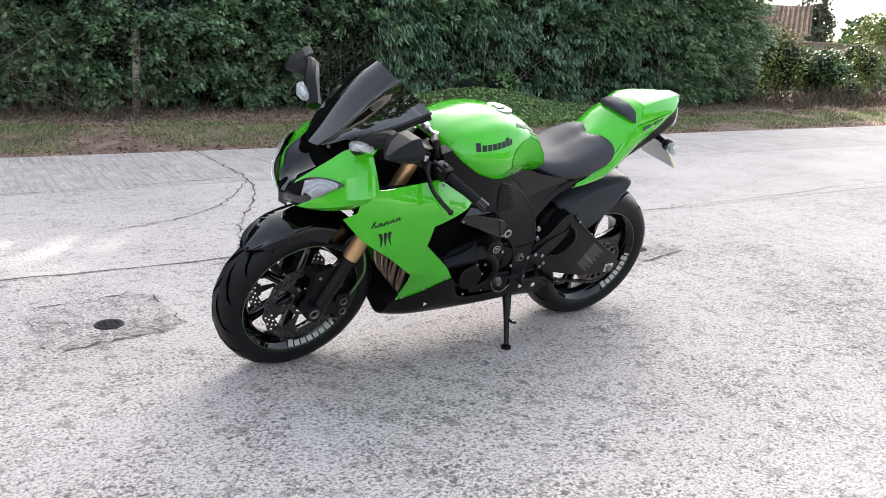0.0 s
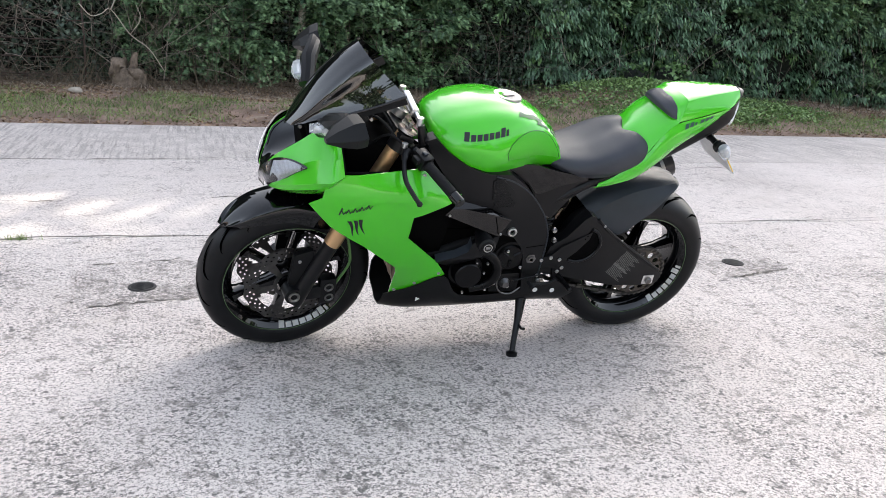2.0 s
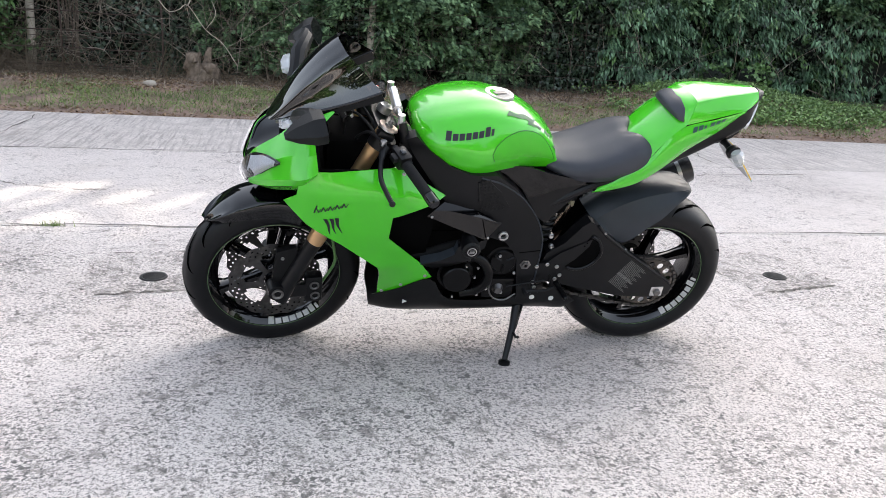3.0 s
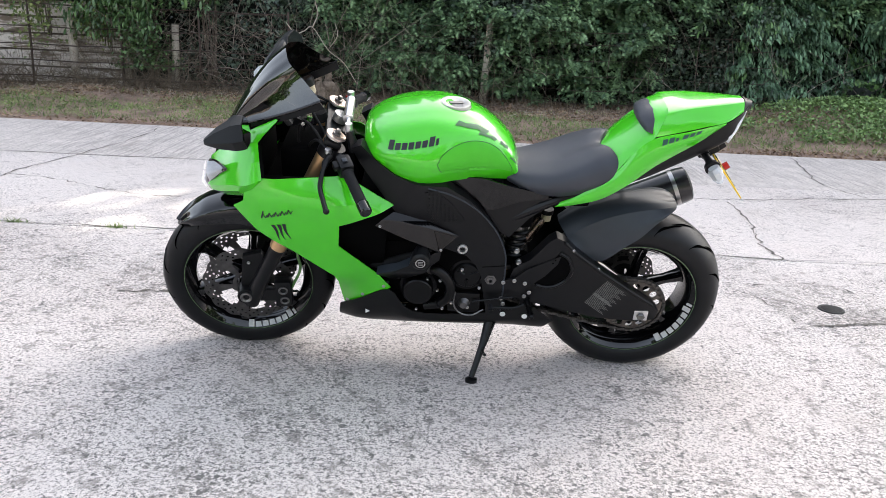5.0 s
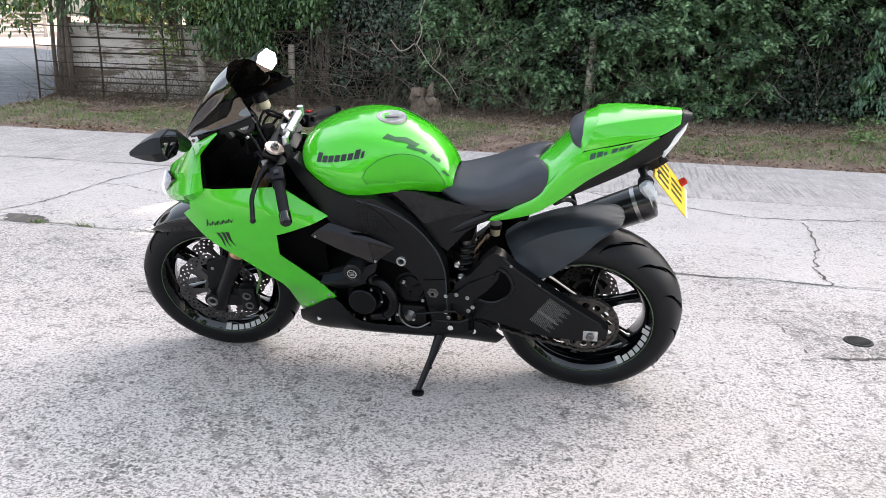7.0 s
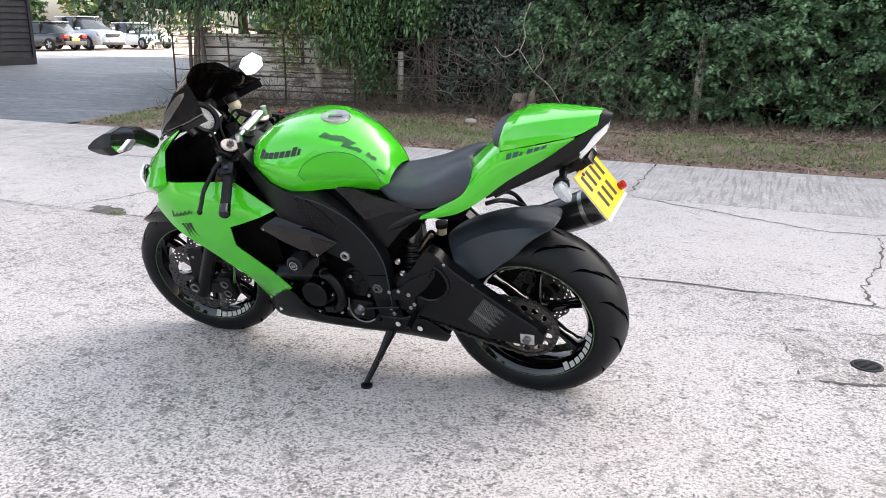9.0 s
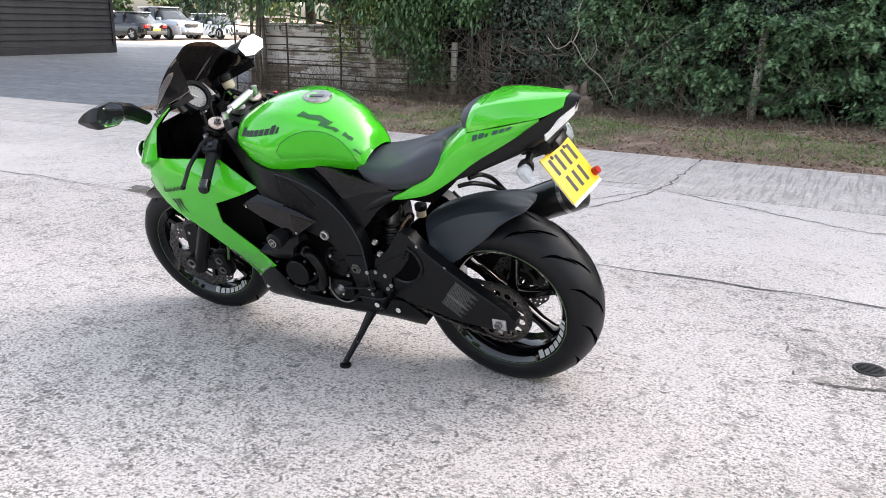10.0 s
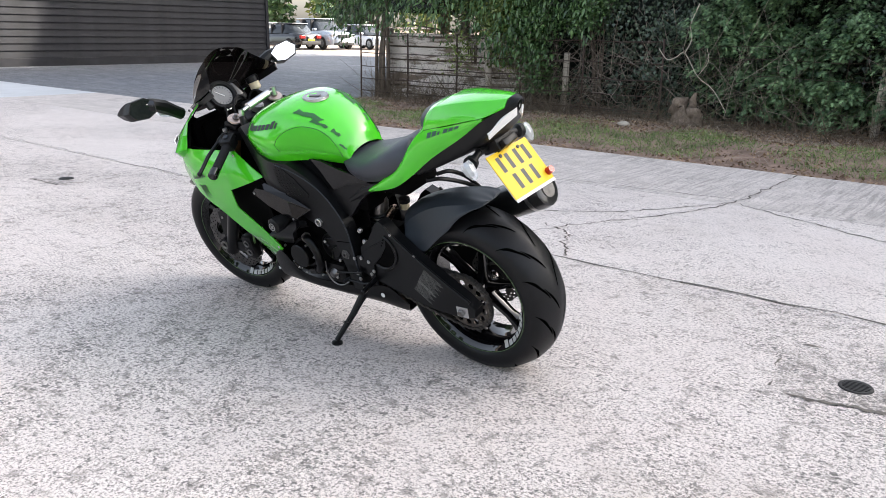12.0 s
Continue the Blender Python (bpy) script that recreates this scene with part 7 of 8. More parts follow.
# mirrors
for s in (-1, 1):
    base, knee, head = Vector((0.075, s * 0.168, 0.925)), Vector((0.090, s * 0.245, 0.985)), Vector((0.115, s * 0.305, 1.018))
    ms = bpart("mirror", tube(bmesh.new(), [base, (base + knee) / 2, knee, head, head + Vector((0, s * 0.03, 0.008))], [0.024, 0.025, 0.028, 0.024, 0.016], 10), PLASTIC, label="black angular rear-view mirror")
    a = Vector((0.150, s * (0.362 if s < 0 else 0.362), 1.020))
    fwd = Vector((-1, -0.15 if s < 0 else 0.20, -0.17 if s < 0 else -0.55)).normalized()
    rgt = Vector((0, s, 0.12)).normalized()
    rgt = (rgt - fwd * rgt.dot(fwd)).normalized()
    upv = fwd.cross(rgt) * s
    shape = ((-0.064, -0.022), (-0.058, 0.022), (-0.020, 0.038), (0.042, 0.034), (0.066, 0.004), (0.042, -0.034), (-0.020, -0.040))
    bm = bmesh.new()
    rings = []
    for q, dep in ((1.0, 0.0), (1.04, 0.012), (1.02, 0.030), (0.66, 0.074), (0.20, 0.108)):
        rings.append([bm.verts.new(a + rgt * u * q + upv * v * q + fwd * dep + rgt * (1 - q) * 0.03) for u, v in shape])
    for r0, r1 in zip(rings, rings[1:]):
        for k in range(7):
            bm.faces.new((r0[k], r0[(k + 1) % 7], r1[(k + 1) % 7], r1[k]))
    bm.faces.new(rings[-1])
    bm.faces.new(rings[0][::-1])
    bpart("housing", bm, PLASTIC, ms, "black faceted mirror shell", sharp=12)
    bm = bmesh.new()
    bm.faces.new([bm.verts.new(a + rgt * u * 0.92 + upv * v * 0.92 - fwd * 0.0015) for u, v in shape])
    bpart("mirror_glass", bm, MIRROR, ms)
    ind = Vector((0.068, s * 0.222, 0.955))
    im = Matrix.Translation(ind) @ pose(0, 0, 0, -72 * s, 0, 0) @ Matrix.Scale(1.35, 4)
    bm = bmesh.new()
    rings = []
    for z, x0, x1, w in ((-0.034, -0.010, 0.010, 0.008), (-0.024, -0.022, 0.012, 0.014), (0.0, -0.027, 0.012, 0.016), (0.024, -0.020, 0.012, 0.014), (0.036, -0.006, 0.010, 0.007)):
        rings.append([bm.verts.new(im @ Vector(q)) for q in ((x0, -w * 0.5, z), (x0, w * 0.5, z), (x1, w, z), (x1, -w, z))])
    for r0, r1 in zip(rings, rings[1:]):
        for k in range(4):
            bm.faces.new((r0[k], r0[(k + 1) % 4], r1[(k + 1) % 4], r1[k]))
    bm.faces.new(rings[0][::-1])
    bm.faces.new(rings[-1])
    bpart("indicator_lens", bm, CLEAR, ms, "clear front indicator lens", sharp=10)
    bm = bmesh.new()
    box(bm, (0.000, -0.011, -0.026), (0.010, 0.011, 0.028), 0.003, im)
    box(bm, (-0.014, -0.005, -0.020), (0.002, 0.005, -0.012), 0.002, im)
    bpart("indicator_bowl", bm, DULLALLOY, ms)
    bpart("bulb", tube(bmesh.new(), [im @ Vector((-0.008, 0, -0.016)), im @ Vector((-0.008, 0, 0.016))], 0.006, 10), WHITEINK, ms)


# side fairings
def fair_y(x, z):
    y = 0.255 - 0.11 * max(0.0, 0.752 - z) - 0.10 * max(0.0, 0.60 - z)
    y -= 0.9 * max(0.0, 0.20 - x) ** 2 * 1.6
    y -= 0.55 * max(0.0, 0.45 - z) * max(0.0, 0.50 - x) * 4.2
    crease = 0.752 - 0.30 * max(0.0, x - 0.35)
    y -= (0.40 + 0.45 * min(1.0, max(0.0, (x - 0.18) * 6))) * max(0.0, z - crease)
    y -= 0.22 * max(0.0, x - 0.40) * max(0.0, min(1.0, (z - 0.6) * 8))
    return y


SIDE = [(0.045, 0.702), (0.113, 0.628), (0.223, 0.551), (0.292, 0.492), (0.345, 0.447), (0.355, 0.408), (0.358, 0.33), (0.352, 0.256), (0.42, 0.345), (0.528, 0.405), (0.488, 0.464), (0.367, 0.581), (0.373, 0.663), (0.543, 0.706), (0.50, 0.755), (0.445, 0.800), (0.30, 0.794), (0.19, 0.790), (0.108, 0.802), (0.085, 0.76)]
SIDE[7:9] = [(0.362, 0.278), (0.43, 0.335)]
SIDE[13:] = [(0.537, 0.721), (0.39, 0.812), (0.27, 0.809), (0.145, 0.806), (0.102, 0.799), (0.088, 0.762), (0.082, 0.730)]
for s in (-1, 1):
    sf = bpart("side_fairing", plate(SIDE, fair_y, 0.004, s, 0.022), GREEN, label="lime green side fairing", sharp=28)
    bolts([(0.375, s * fair_y(0.375, 0.30), 0.30), (0.432, s * fair_y(0.432, 0.355), 0.355), (0.505, s * fair_y(0.505, 0.405), 0.41), (0.40, s * fair_y(0.40, 0.795), 0.795)], 0.006, 0.003, s, parent=sf)
    if s < 0:
        # script-like strokes and three claw strokes
        for k in range(5):
            x0 = 0.135 + k * 0.020
            z0 = 0.688 + k * 0.0055
            bm = bmesh.new()
            for dx0, dz0, dx1, dz1, w in ((0, -0.012, 0.008, 0.016 if k in (0,) else 0.006, 0.0045), (0.006, 0.006, 0.014, -0.010, 0.004), (0.012, -0.010, 0.020, 0.004, 0.003)):
                q = [(x0 + dx0 - w / 2, z0 + dz0), (x0 + dx0 + w / 2, z0 + dz0), (x0 + dx1 + w / 2, z0 + dz1), (x0 + dx1 - w / 2, z0 + dz1)]
                bm.faces.new([bm.verts.new((x, -fair_y(x, z) - 0.0012, z)) for x, z in q])
            bpart("mark", bm, DARKINK, sf, weld=0)
        for k in range(3):
            x0, z0 = 0.168 + k * 0.016, 0.655 + 0.003 * k
            bm = bmesh.new()
            prev = None
            for i in range(7):
                u = i / 6
                x = x0 + 0.020 * u + 0.003 * math.sin(u * 5 + k)
                z = z0 - 0.058 * u
                w = 0.0055 * (1 - u) + 0.001
                q = [bm.verts.new((xx, -fair_y(xx, z) - 0.0012, z)) for xx in (x - w, x + w)]
                if prev:
                    bm.faces.new((prev[0], prev[1], q[1], q[0]))
                prev = q
            bpart("mark", bm, DARKINK, sf, weld=0)
    # dark inner lining of the fairing, near-black in place of its shade
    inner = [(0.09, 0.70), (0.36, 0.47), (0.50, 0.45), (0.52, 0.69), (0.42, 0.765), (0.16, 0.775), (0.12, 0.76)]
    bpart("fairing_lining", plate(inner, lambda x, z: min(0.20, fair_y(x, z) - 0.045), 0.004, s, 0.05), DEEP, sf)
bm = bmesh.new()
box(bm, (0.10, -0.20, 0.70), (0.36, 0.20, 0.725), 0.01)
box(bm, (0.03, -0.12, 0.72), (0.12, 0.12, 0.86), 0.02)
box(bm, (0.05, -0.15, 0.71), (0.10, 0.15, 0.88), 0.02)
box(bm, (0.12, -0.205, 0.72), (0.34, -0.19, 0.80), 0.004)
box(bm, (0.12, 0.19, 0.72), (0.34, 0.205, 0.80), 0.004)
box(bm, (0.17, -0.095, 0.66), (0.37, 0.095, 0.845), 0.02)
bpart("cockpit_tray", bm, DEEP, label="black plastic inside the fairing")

# frame and covers
def frame_y(x, z):
    return 0.165 + 0.045 * math.exp(-((x - 0.62) / 0.14) ** 2) * min(1, max(0, (z - 0.55) * 6)) - 0.05 * max(0.0, 0.55 - x) * 4 * 0.5 - 0.04 * max(0, 0.5 - z)


SPAR = [(0.405, 0.885), (0.43, 0.84), (0.47, 0.785), (0.54, 0.695), (0.62, 0.612), (0.69, 0.552), (0.735, 0.536), (0.772, 0.523), (0.804, 0.487), (0.823, 0.445), (0.832, 0.39), (0.846, 0.312), (0.850, 0.278), (0.905, 0.275), (0.904, 0.40), (0.902, 0.50), (0.893, 0.555), (0.863, 0.620), (0.82, 0.682), (0.766, 0.740), (0.695, 0.793), (0.61, 0.800), (0.54, 0.822), (0.48, 0.858), (0.435, 0.90)]
for s in (-1, 1):
    fr2 = bpart("frame_spar", plate(SPAR, frame_y, 0.05, s, 0.035), SATIN, label="satin black twin-spar frame side", sharp=35)
    PADO = [(0.632, 0.775), (0.665, 0.782), (0.715, 0.735), (0.755, 0.672), (0.745, 0.655), (0.662, 0.672), (0.64, 0.72)]
    bpart("frame_grip", plate(PADO, lambda x, z: frame_y(x, z) + 0.003, 0.004, s, 0.03), PLASTIC, fr2, "black dimpled frame grip pad")
    if s < 0:
        bm = bmesh.new()
        for i in range(9):
            for j in range(10):
                x, z = 0.645 + i * 0.0125, 0.668 + j * 0.0125
                if z > 0.79:
                    continue
                if x + z * 0.62 > 1.155 or x < 0.642 + (0.0 if z > 0.7 else 0.012) or (x > 0.74):
                    continue
                knob(bm, (x, -frame_y(x, z) - 0.003, z), 0.0035, 0.0022, -1, 6)
        bpart("grip_texture", bm, PLASTIC, fr2, weld=0)["kind"] = "stuff"
    # thin SHEEN bead added: the spar edge's highlight put into colour
    bead = [(0.641, 0.791), (0.714, 0.762), (0.799, 0.699), (0.864, 0.618), (0.895, 0.545), (0.901, 0.49), (0.901, 0.40), (0.899, 0.30)]
    bpart("spar_highlight", tube(bmesh.new(), [(x, s * (frame_y(x, z) + 0.001), z) for x, _, z in curve_pts([(x, 0, z) for x, z in bead], 6)], 0.0026, 8), SHEEN, fr2)
    bpart("seam", tube(bmesh.new(), [(0.826, s * (frame_y(0.826, 0.482) + 0.0006), 0.482), (0.901, s * (frame_y(0.901, 0.492) + 0.0006), 0.492)], 0.0016, 6), DEEP, fr2)
    cover = [(0.70, 0.795), (0.80, 0.792), (0.87, 0.762), (0.94, 0.742), (1.03, 0.728), (1.03, 0.705), (0.965, 0.655), (0.905, 0.585), (0.875, 0.605), (0.80, 0.715)]
    cv = bpart("frame_cover", plate(cover, lambda x, z: 0.142 - 0.22 * (x - 0.70) * 0.3 + 0.05 * (0.75 - z), 0.03, s, 0.04), SATIN, label="black cover under the seat", sharp=50)
    glossy = [(0.690, 0.786), (0.740, 0.800), (0.816, 0.793), (0.885, 0.771), (0.969, 0.752), (1.024, 0.748), (1.015, 0.730), (0.926, 0.716), (0.851, 0.688), (0.828, 0.686), (0.788, 0.733), (0.735, 0.772)]
    bpart("cover_gloss", plate(glossy, lambda x, z: 0.147 - 0.22 * (x - 0.70) * 0.3 + 0.05 * (0.75 - z), 0.008, s, 0.03), DUCTBLACK, cv, "gloss black upper part of the cover", sharp=50)
    bpart("subframe_rail", tube(bmesh.new(), [(0.86, s * 0.115, 0.62), (1.0, s * 0.12, 0.70), (1.22, s * 0.09, 0.79)], [0.018, 0.016, 0.012], 10), SATIN)
    bpart("engine_boss", spin_y(bmesh.new(), Vector((0.757, s * 0.163, 0.553)), [(0.009, 0), (0.017, 0), (0.017, s * 0.012), (0.014, s * 0.014), (0.010, s * 0.013), (0.009, s * 0.003)], 20), DULLALLOY, fr2, "hollow alloy engine mount")
    bpart("pivot_nut", spin_y(bmesh.new(), Vector((0.856, s * 0.160, 0.432)), [(0.007, 0), (0.020, 0), (0.020, s * 0.005), (0.014, s * 0.006), (0.014, s * 0.012), (0.007, s * 0.012)], 6), DARKSTEEL, fr2, "hexagonal swingarm pivot nut")
    # air duct shroud and crash bung
    P = [Vector((x, y * s, z)) for x, y, z in ((0.482, 0.228, 0.661), (0.503, 0.224, 0.680), (0.537, 0.200, 0.697), (0.645, 0.196, 0.667), (0.741, 0.178, 0.607), (0.682, 0.224, 0.572), (0.575, 0.237, 0.624), (0.548, 0.219, 0.677), (0.662, 0.213, 0.648))]
    bm = bmesh.new()
    vv = [bm.verts.new(q) for q in P]
    for face in ((1, 2, 3, 7), (7, 3, 4, 8), (0, 1, 7, 6), (7, 8, 5, 6), (8, 4, 5)):
        bm.faces.new([vv[k] for k in face])
    du = bpart("air_duct", bm, DUCTBLACK, label="gloss black air duct shroud", sharp=5, weld=0)
    centre_ = (P[8] + P[4] + P[5]) / 3
    bm = bmesh.new()
    bm.faces.new([bm.verts.new(centre_ + (q - centre_) * 0.86 + Vector((0, 0.003 * s, 0))) for q in (P[8], P[4], P[5])])
    bpart("duct_mesh", bm, GUNMESH, du, "fine metal mesh", weld=0)
    bolts([(0.497, s * 0.229, 0.660), (0.688, s * 0.226, 0.582)], 0.0045, 0.003, s, STEEL, du)
    back_ = [(0.49, 0.655), (0.52, 0.690), (0.70, 0.645), (0.73, 0.61), (0.695, 0.575), (0.61, 0.60)]
    bpart("duct_back", plate(back_, lambda x, z: 0.170, 0.02, s, 0.05), DEEP, du)
    low2 = [(0.482, 0.466), (0.497, 0.474), (0.546, 0.492), (0.588, 0.514), (0.596, 0.540), (0.611, 0.550), (0.641, 0.549), (0.672, 0.566), (0.690, 0.572), (0.684, 0.540), (0.655, 0.515), (0.643, 0.487), (0.619, 0.463), (0.577, 0.432), (0.534, 0.428)]
    arm_face = lambda x, z: 0.224 - 0.5 * max(0.0, 0.49 - z) - 3.0 * (z - 0.478 - 0.33 * (x - 0.49)) ** 2
    ld = bpart("lower_duct", plate(low2, arm_face, 0.02, s, 0.02), SATIN, du, sharp=45)
    # sliver in paler SHEEN added for the highlight along the duct's top
    lip_ = [Vector((x, s * (arm_face(x, z) + 0.001), z)) for x, z in low2[:5]]
    bm = bmesh.new()
    ring = [(bm.verts.new(q), bm.verts.new(q + Vector((0.002, -0.030 * s, 0.012)))) for q in lip_]
    for a, b in zip(ring, ring[1:]):
        bm.faces.new((a[0], b[0], b[1], a[1]))
    bpart("duct_highlight", bm, SHEEN, du, weld=0)
    bg_ = bpart("crash_bung", tube(bmesh.new(), [(0.627, s * 0.19, 0.567), (0.627, s * 0.245, 0.567), (0.627, s * 0.278, 0.567), (0.627, s * 0.284, 0.567)], [0.016, 0.03, 0.03, 0.022], 20), PLASTIC, label="black nylon crash bung")
    bpart("bung_disc", spin_y(bmesh.new(), Vector((0.627, s * 0.2845, 0.567)), [(0, 0), (0.021, 0), (0.021, s * 0.0015), (0, s * 0.0015)], 20), ENGINE, bg_)
    bpart("bung_ring", spin_y(bmesh.new(), Vector((0.627, s * 0.286, 0.567)), [(0.0125, 0), (0.0155, 0), (0.0155, s * 0.001), (0.0125, s * 0.001)], 24), DULLALLOY, bg_, "thin silver badge ring")
    for k in range(3):
        bm = bmesh.new()
        box(bm, (-0.008, -0.0006, -0.0009), (0.008, 0.0006, 0.0009), 0, Matrix.Translation((0.627, s * 0.2866, 0.562 + 0.005 * k)))
        bpart("badge_bar", bm, DULLALLOY, bg_)

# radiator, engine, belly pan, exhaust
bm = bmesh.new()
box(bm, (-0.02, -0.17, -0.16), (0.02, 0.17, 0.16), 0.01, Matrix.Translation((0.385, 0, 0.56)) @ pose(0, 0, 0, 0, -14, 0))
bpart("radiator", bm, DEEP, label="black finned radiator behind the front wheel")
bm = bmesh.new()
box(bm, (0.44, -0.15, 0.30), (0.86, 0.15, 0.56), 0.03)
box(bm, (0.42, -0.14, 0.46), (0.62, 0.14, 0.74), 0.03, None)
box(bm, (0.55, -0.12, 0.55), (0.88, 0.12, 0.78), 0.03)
# filler boxes under tank and seat and by the shock, near-black for shade
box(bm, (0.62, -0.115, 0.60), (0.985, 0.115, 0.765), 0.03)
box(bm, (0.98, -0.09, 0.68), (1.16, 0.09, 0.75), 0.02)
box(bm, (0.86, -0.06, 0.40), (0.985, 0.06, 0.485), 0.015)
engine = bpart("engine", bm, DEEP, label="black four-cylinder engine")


def cover_round(name, p, r, depth, s, lip=0.012, parent=engine, n=7):
    c = Vector(p)
    ob = bpart(name, spin_y(bmesh.new(), c, [(0, s * depth), (r * 0.8, s * depth), (r * 0.86, s * (depth - 0.004)), (r * 0.9, s * lip), (r * 1.08, s * lip), (r * 1.1, 0), (0, 0)], 32), ENGINE, parent)
    return ob


cover_round("generator_cover", (0.617, -0.148, 0.389), 0.058, 0.050, -1)
cover_round("sprocket_cover", (0.778, -0.140, 0.440), 0.054, 0.020, -1)
for k in range(3):
    aa = 0.5 + k * 2.09
    bpart("cover_web", tube(bmesh.new(), [(0.778 + 0.012 * math.cos(aa), -0.1605, 0.440 + 0.012 * math.sin(aa)), (0.778 + 0.040 * math.cos(aa), -0.1605, 0.440 + 0.040 * math.sin(aa))], 0.005, 6), ENGINE, engine)
cover_round("clutch_cover", (0.70, 0.148, 0.38), 0.085, 0.05, 1)
bm = bmesh.new()
box(bm, (0.715, -0.168, 0.29), (0.83, -0.12, 0.375), 0.015)
bpart("shift_cover", bm, ENGINE, engine)
bolts([(0.648, -0.172, 0.433), (0.681, -0.172, 0.388), (0.657, -0.172, 0.329), (0.613, -0.172, 0.307), (0.546, -0.172, 0.341), (0.517, -0.172, 0.409), (0.573, -0.172, 0.315)], 0.0055, 0.008, -1, STEEL, engine)
bolts([(0.69, -0.17, 0.425), (0.66, -0.172, 0.47), (0.785, -0.17, 0.32), (0.73, -0.168, 0.335), (0.82, -0.165, 0.40), (0.70, -0.168, 0.31), (0.76, -0.165, 0.47)], 0.006, 0.006, -1, STEEL, engine)
bpart("water_pipe", tube(bmesh.new(), curve_pts([(0.650, -0.165, 0.468), (0.678, -0.182, 0.473), (0.703, -0.187, 0.457), (0.723, -0.188, 0.421), (0.723, -0.186, 0.383), (0.709, -0.180, 0.352), (0.683, -0.172, 0.330), (0.640, -0.165, 0.316)], 6), 0.017, 12), ENGINE, engine, "fat black coolant hose")
bpart("hose_clip", tube(bmesh.new(), [(0.654, -0.168, 0.470), (0.664, -0.175, 0.472)], 0.0185, 14), DARKSTEEL, engine, "steel hose clip")
bpart("hose_clip", tube(bmesh.new(), [(0.690, -0.175, 0.336), (0.680, -0.172, 0.329)], 0.0185, 14), ENGINE, engine)
bpart("coolant_hose", tube(bmesh.new(), curve_pts([(0.40, -0.13, 0.50), (0.48, -0.155, 0.47), (0.58, -0.155, 0.50), (0.66, -0.14, 0.52)], 6), 0.016, 12), GRIPRUB, engine)
bpart("wiring", tube(bmesh.new(), curve_pts([(0.742, -0.176, 0.385), (0.739, -0.178, 0.335), (0.760, -0.178, 0.300), (0.80, -0.176, 0.290), (0.84, -0.165, 0.308)], 6), 0.003, 6), DARKSTEEL, engine, "thin silver cable")
bpart("shift_boss", spin_y(bmesh.new(), Vector((0.772, -0.165, 0.335)), [(0, -0.02), (0.012, -0.02), (0.018, -0.008), (0.022, 0), (0, 0)], 18), DARKSTEEL, engine)
for k, y in enumerate((-0.105, -0.035, 0.035, 0.105)):
    pts = [(0.45, y, 0.47), (0.405, y, 0.45), (0.385, y * 0.95, 0.38), (0.40, y * 0.8, 0.30), (0.47, y * 0.6, 0.245), (0.60, y * 0.4, 0.235)]
    bpart("exhaust_header", tube(bmesh.new(), curve_pts(pts, 6), 0.021, 14), HEADER, label="heat-stained steel header pipe")
bm = bmesh.new()
box(bm, (0.56, -0.06, 0.19), (0.92, 0.08, 0.29), 0.03)
bpart("collector_box", bm, HEADER)
mid = bpart("link_pipe", tube(bmesh.new(), curve_pts([(0.90, 0.06, 0.26), (1.0, 0.12, 0.32), (1.12, 0.15, 0.44), (1.22, 0.165, 0.50)], 6), 0.028, 14), HEADER)
e0, e1 = Vector((1.16, 0.168, 0.470)), Vector((1.548, 0.184, 0.648))
d = (e1 - e0).normalized()
sil = bpart("silencer", tube(bmesh.new(), [e0, e0 + d * 0.03, e0 + d * 0.05, e1 - d * 0.03, e1 - d * 0.005, e1], [0.03, 0.052, 0.060, 0.064, 0.060, 0.050], 14), CARBON, label="dark rounded exhaust silencer", sharp=30)
bpart("strap", tube(bmesh.new(), [e1 - d * 0.062, e1 - d * 0.048], 0.0655, 14), STEEL, sil, "bright steel strap", sharp=30)
bpart("outlet", tube(bmesh.new(), [e1 - d * 0.02, e1 + d * 0.004], [0.03, 0.032], 20), DARKSTEEL, sil)
BELLY = [
    [(0.345, 0.105, 0.262), (0.338, 0.085, 0.205), (0.345, 0.04, 0.170), (0.345, 0, 0.160)],
    [(0.42, 0.168, 0.332), (0.42, 0.150, 0.240), (0.42, 0.07, 0.178), (0.42, 0, 0.160)],
    [(0.525, 0.205, 0.400), (0.535, 0.178, 0.270), (0.54, 0.09, 0.185), (0.54, 0, 0.165)],
    [(0.60, 0.182, 0.300), (0.62, 0.172, 0.252), (0.64, 0.09, 0.190), (0.64, 0, 0.170)],
    [(0.80, 0.160, 0.284), (0.80, 0.158, 0.245), (0.80, 0.09, 0.195), (0.80, 0, 0.180)],
    [(0.94, 0.142, 0.302), (0.95, 0.142, 0.250), (0.95, 0.09, 0.192), (0.95, 0, 0.18)],
    [(1.007, 0.131, 0.303), (1.02, 0.129, 0.245), (1.022, 0.09, 0.187), (1.02, 0, 0.18)],
    [(1.085, 0.119, 0.243), (1.086, 0.118, 0.236), (1.050, 0.085, 0.182), (1.045, 0, 0.178)],
]
bpart("belly_pan", skin(both(BELLY), 4, 4, 0.004), PLASTIC, label="matt black belly pan", sharp=40)
for p in ((0.447, -0.183, 0.292), (0.985, -0.1450, 0.272), (0.908, -0.1560, 0.286)):
    b3 = bmesh.new()
    knob(b3, p, 0.010, 0.001, -1, 3 if p[0] < 0.6 else 10)
    bpart("vent_hole", b3, WHITEINK)

# rear end
def arm_y(x, z):
    return 0.150 + 0.012 * math.sin((x - 0.95) * 6)


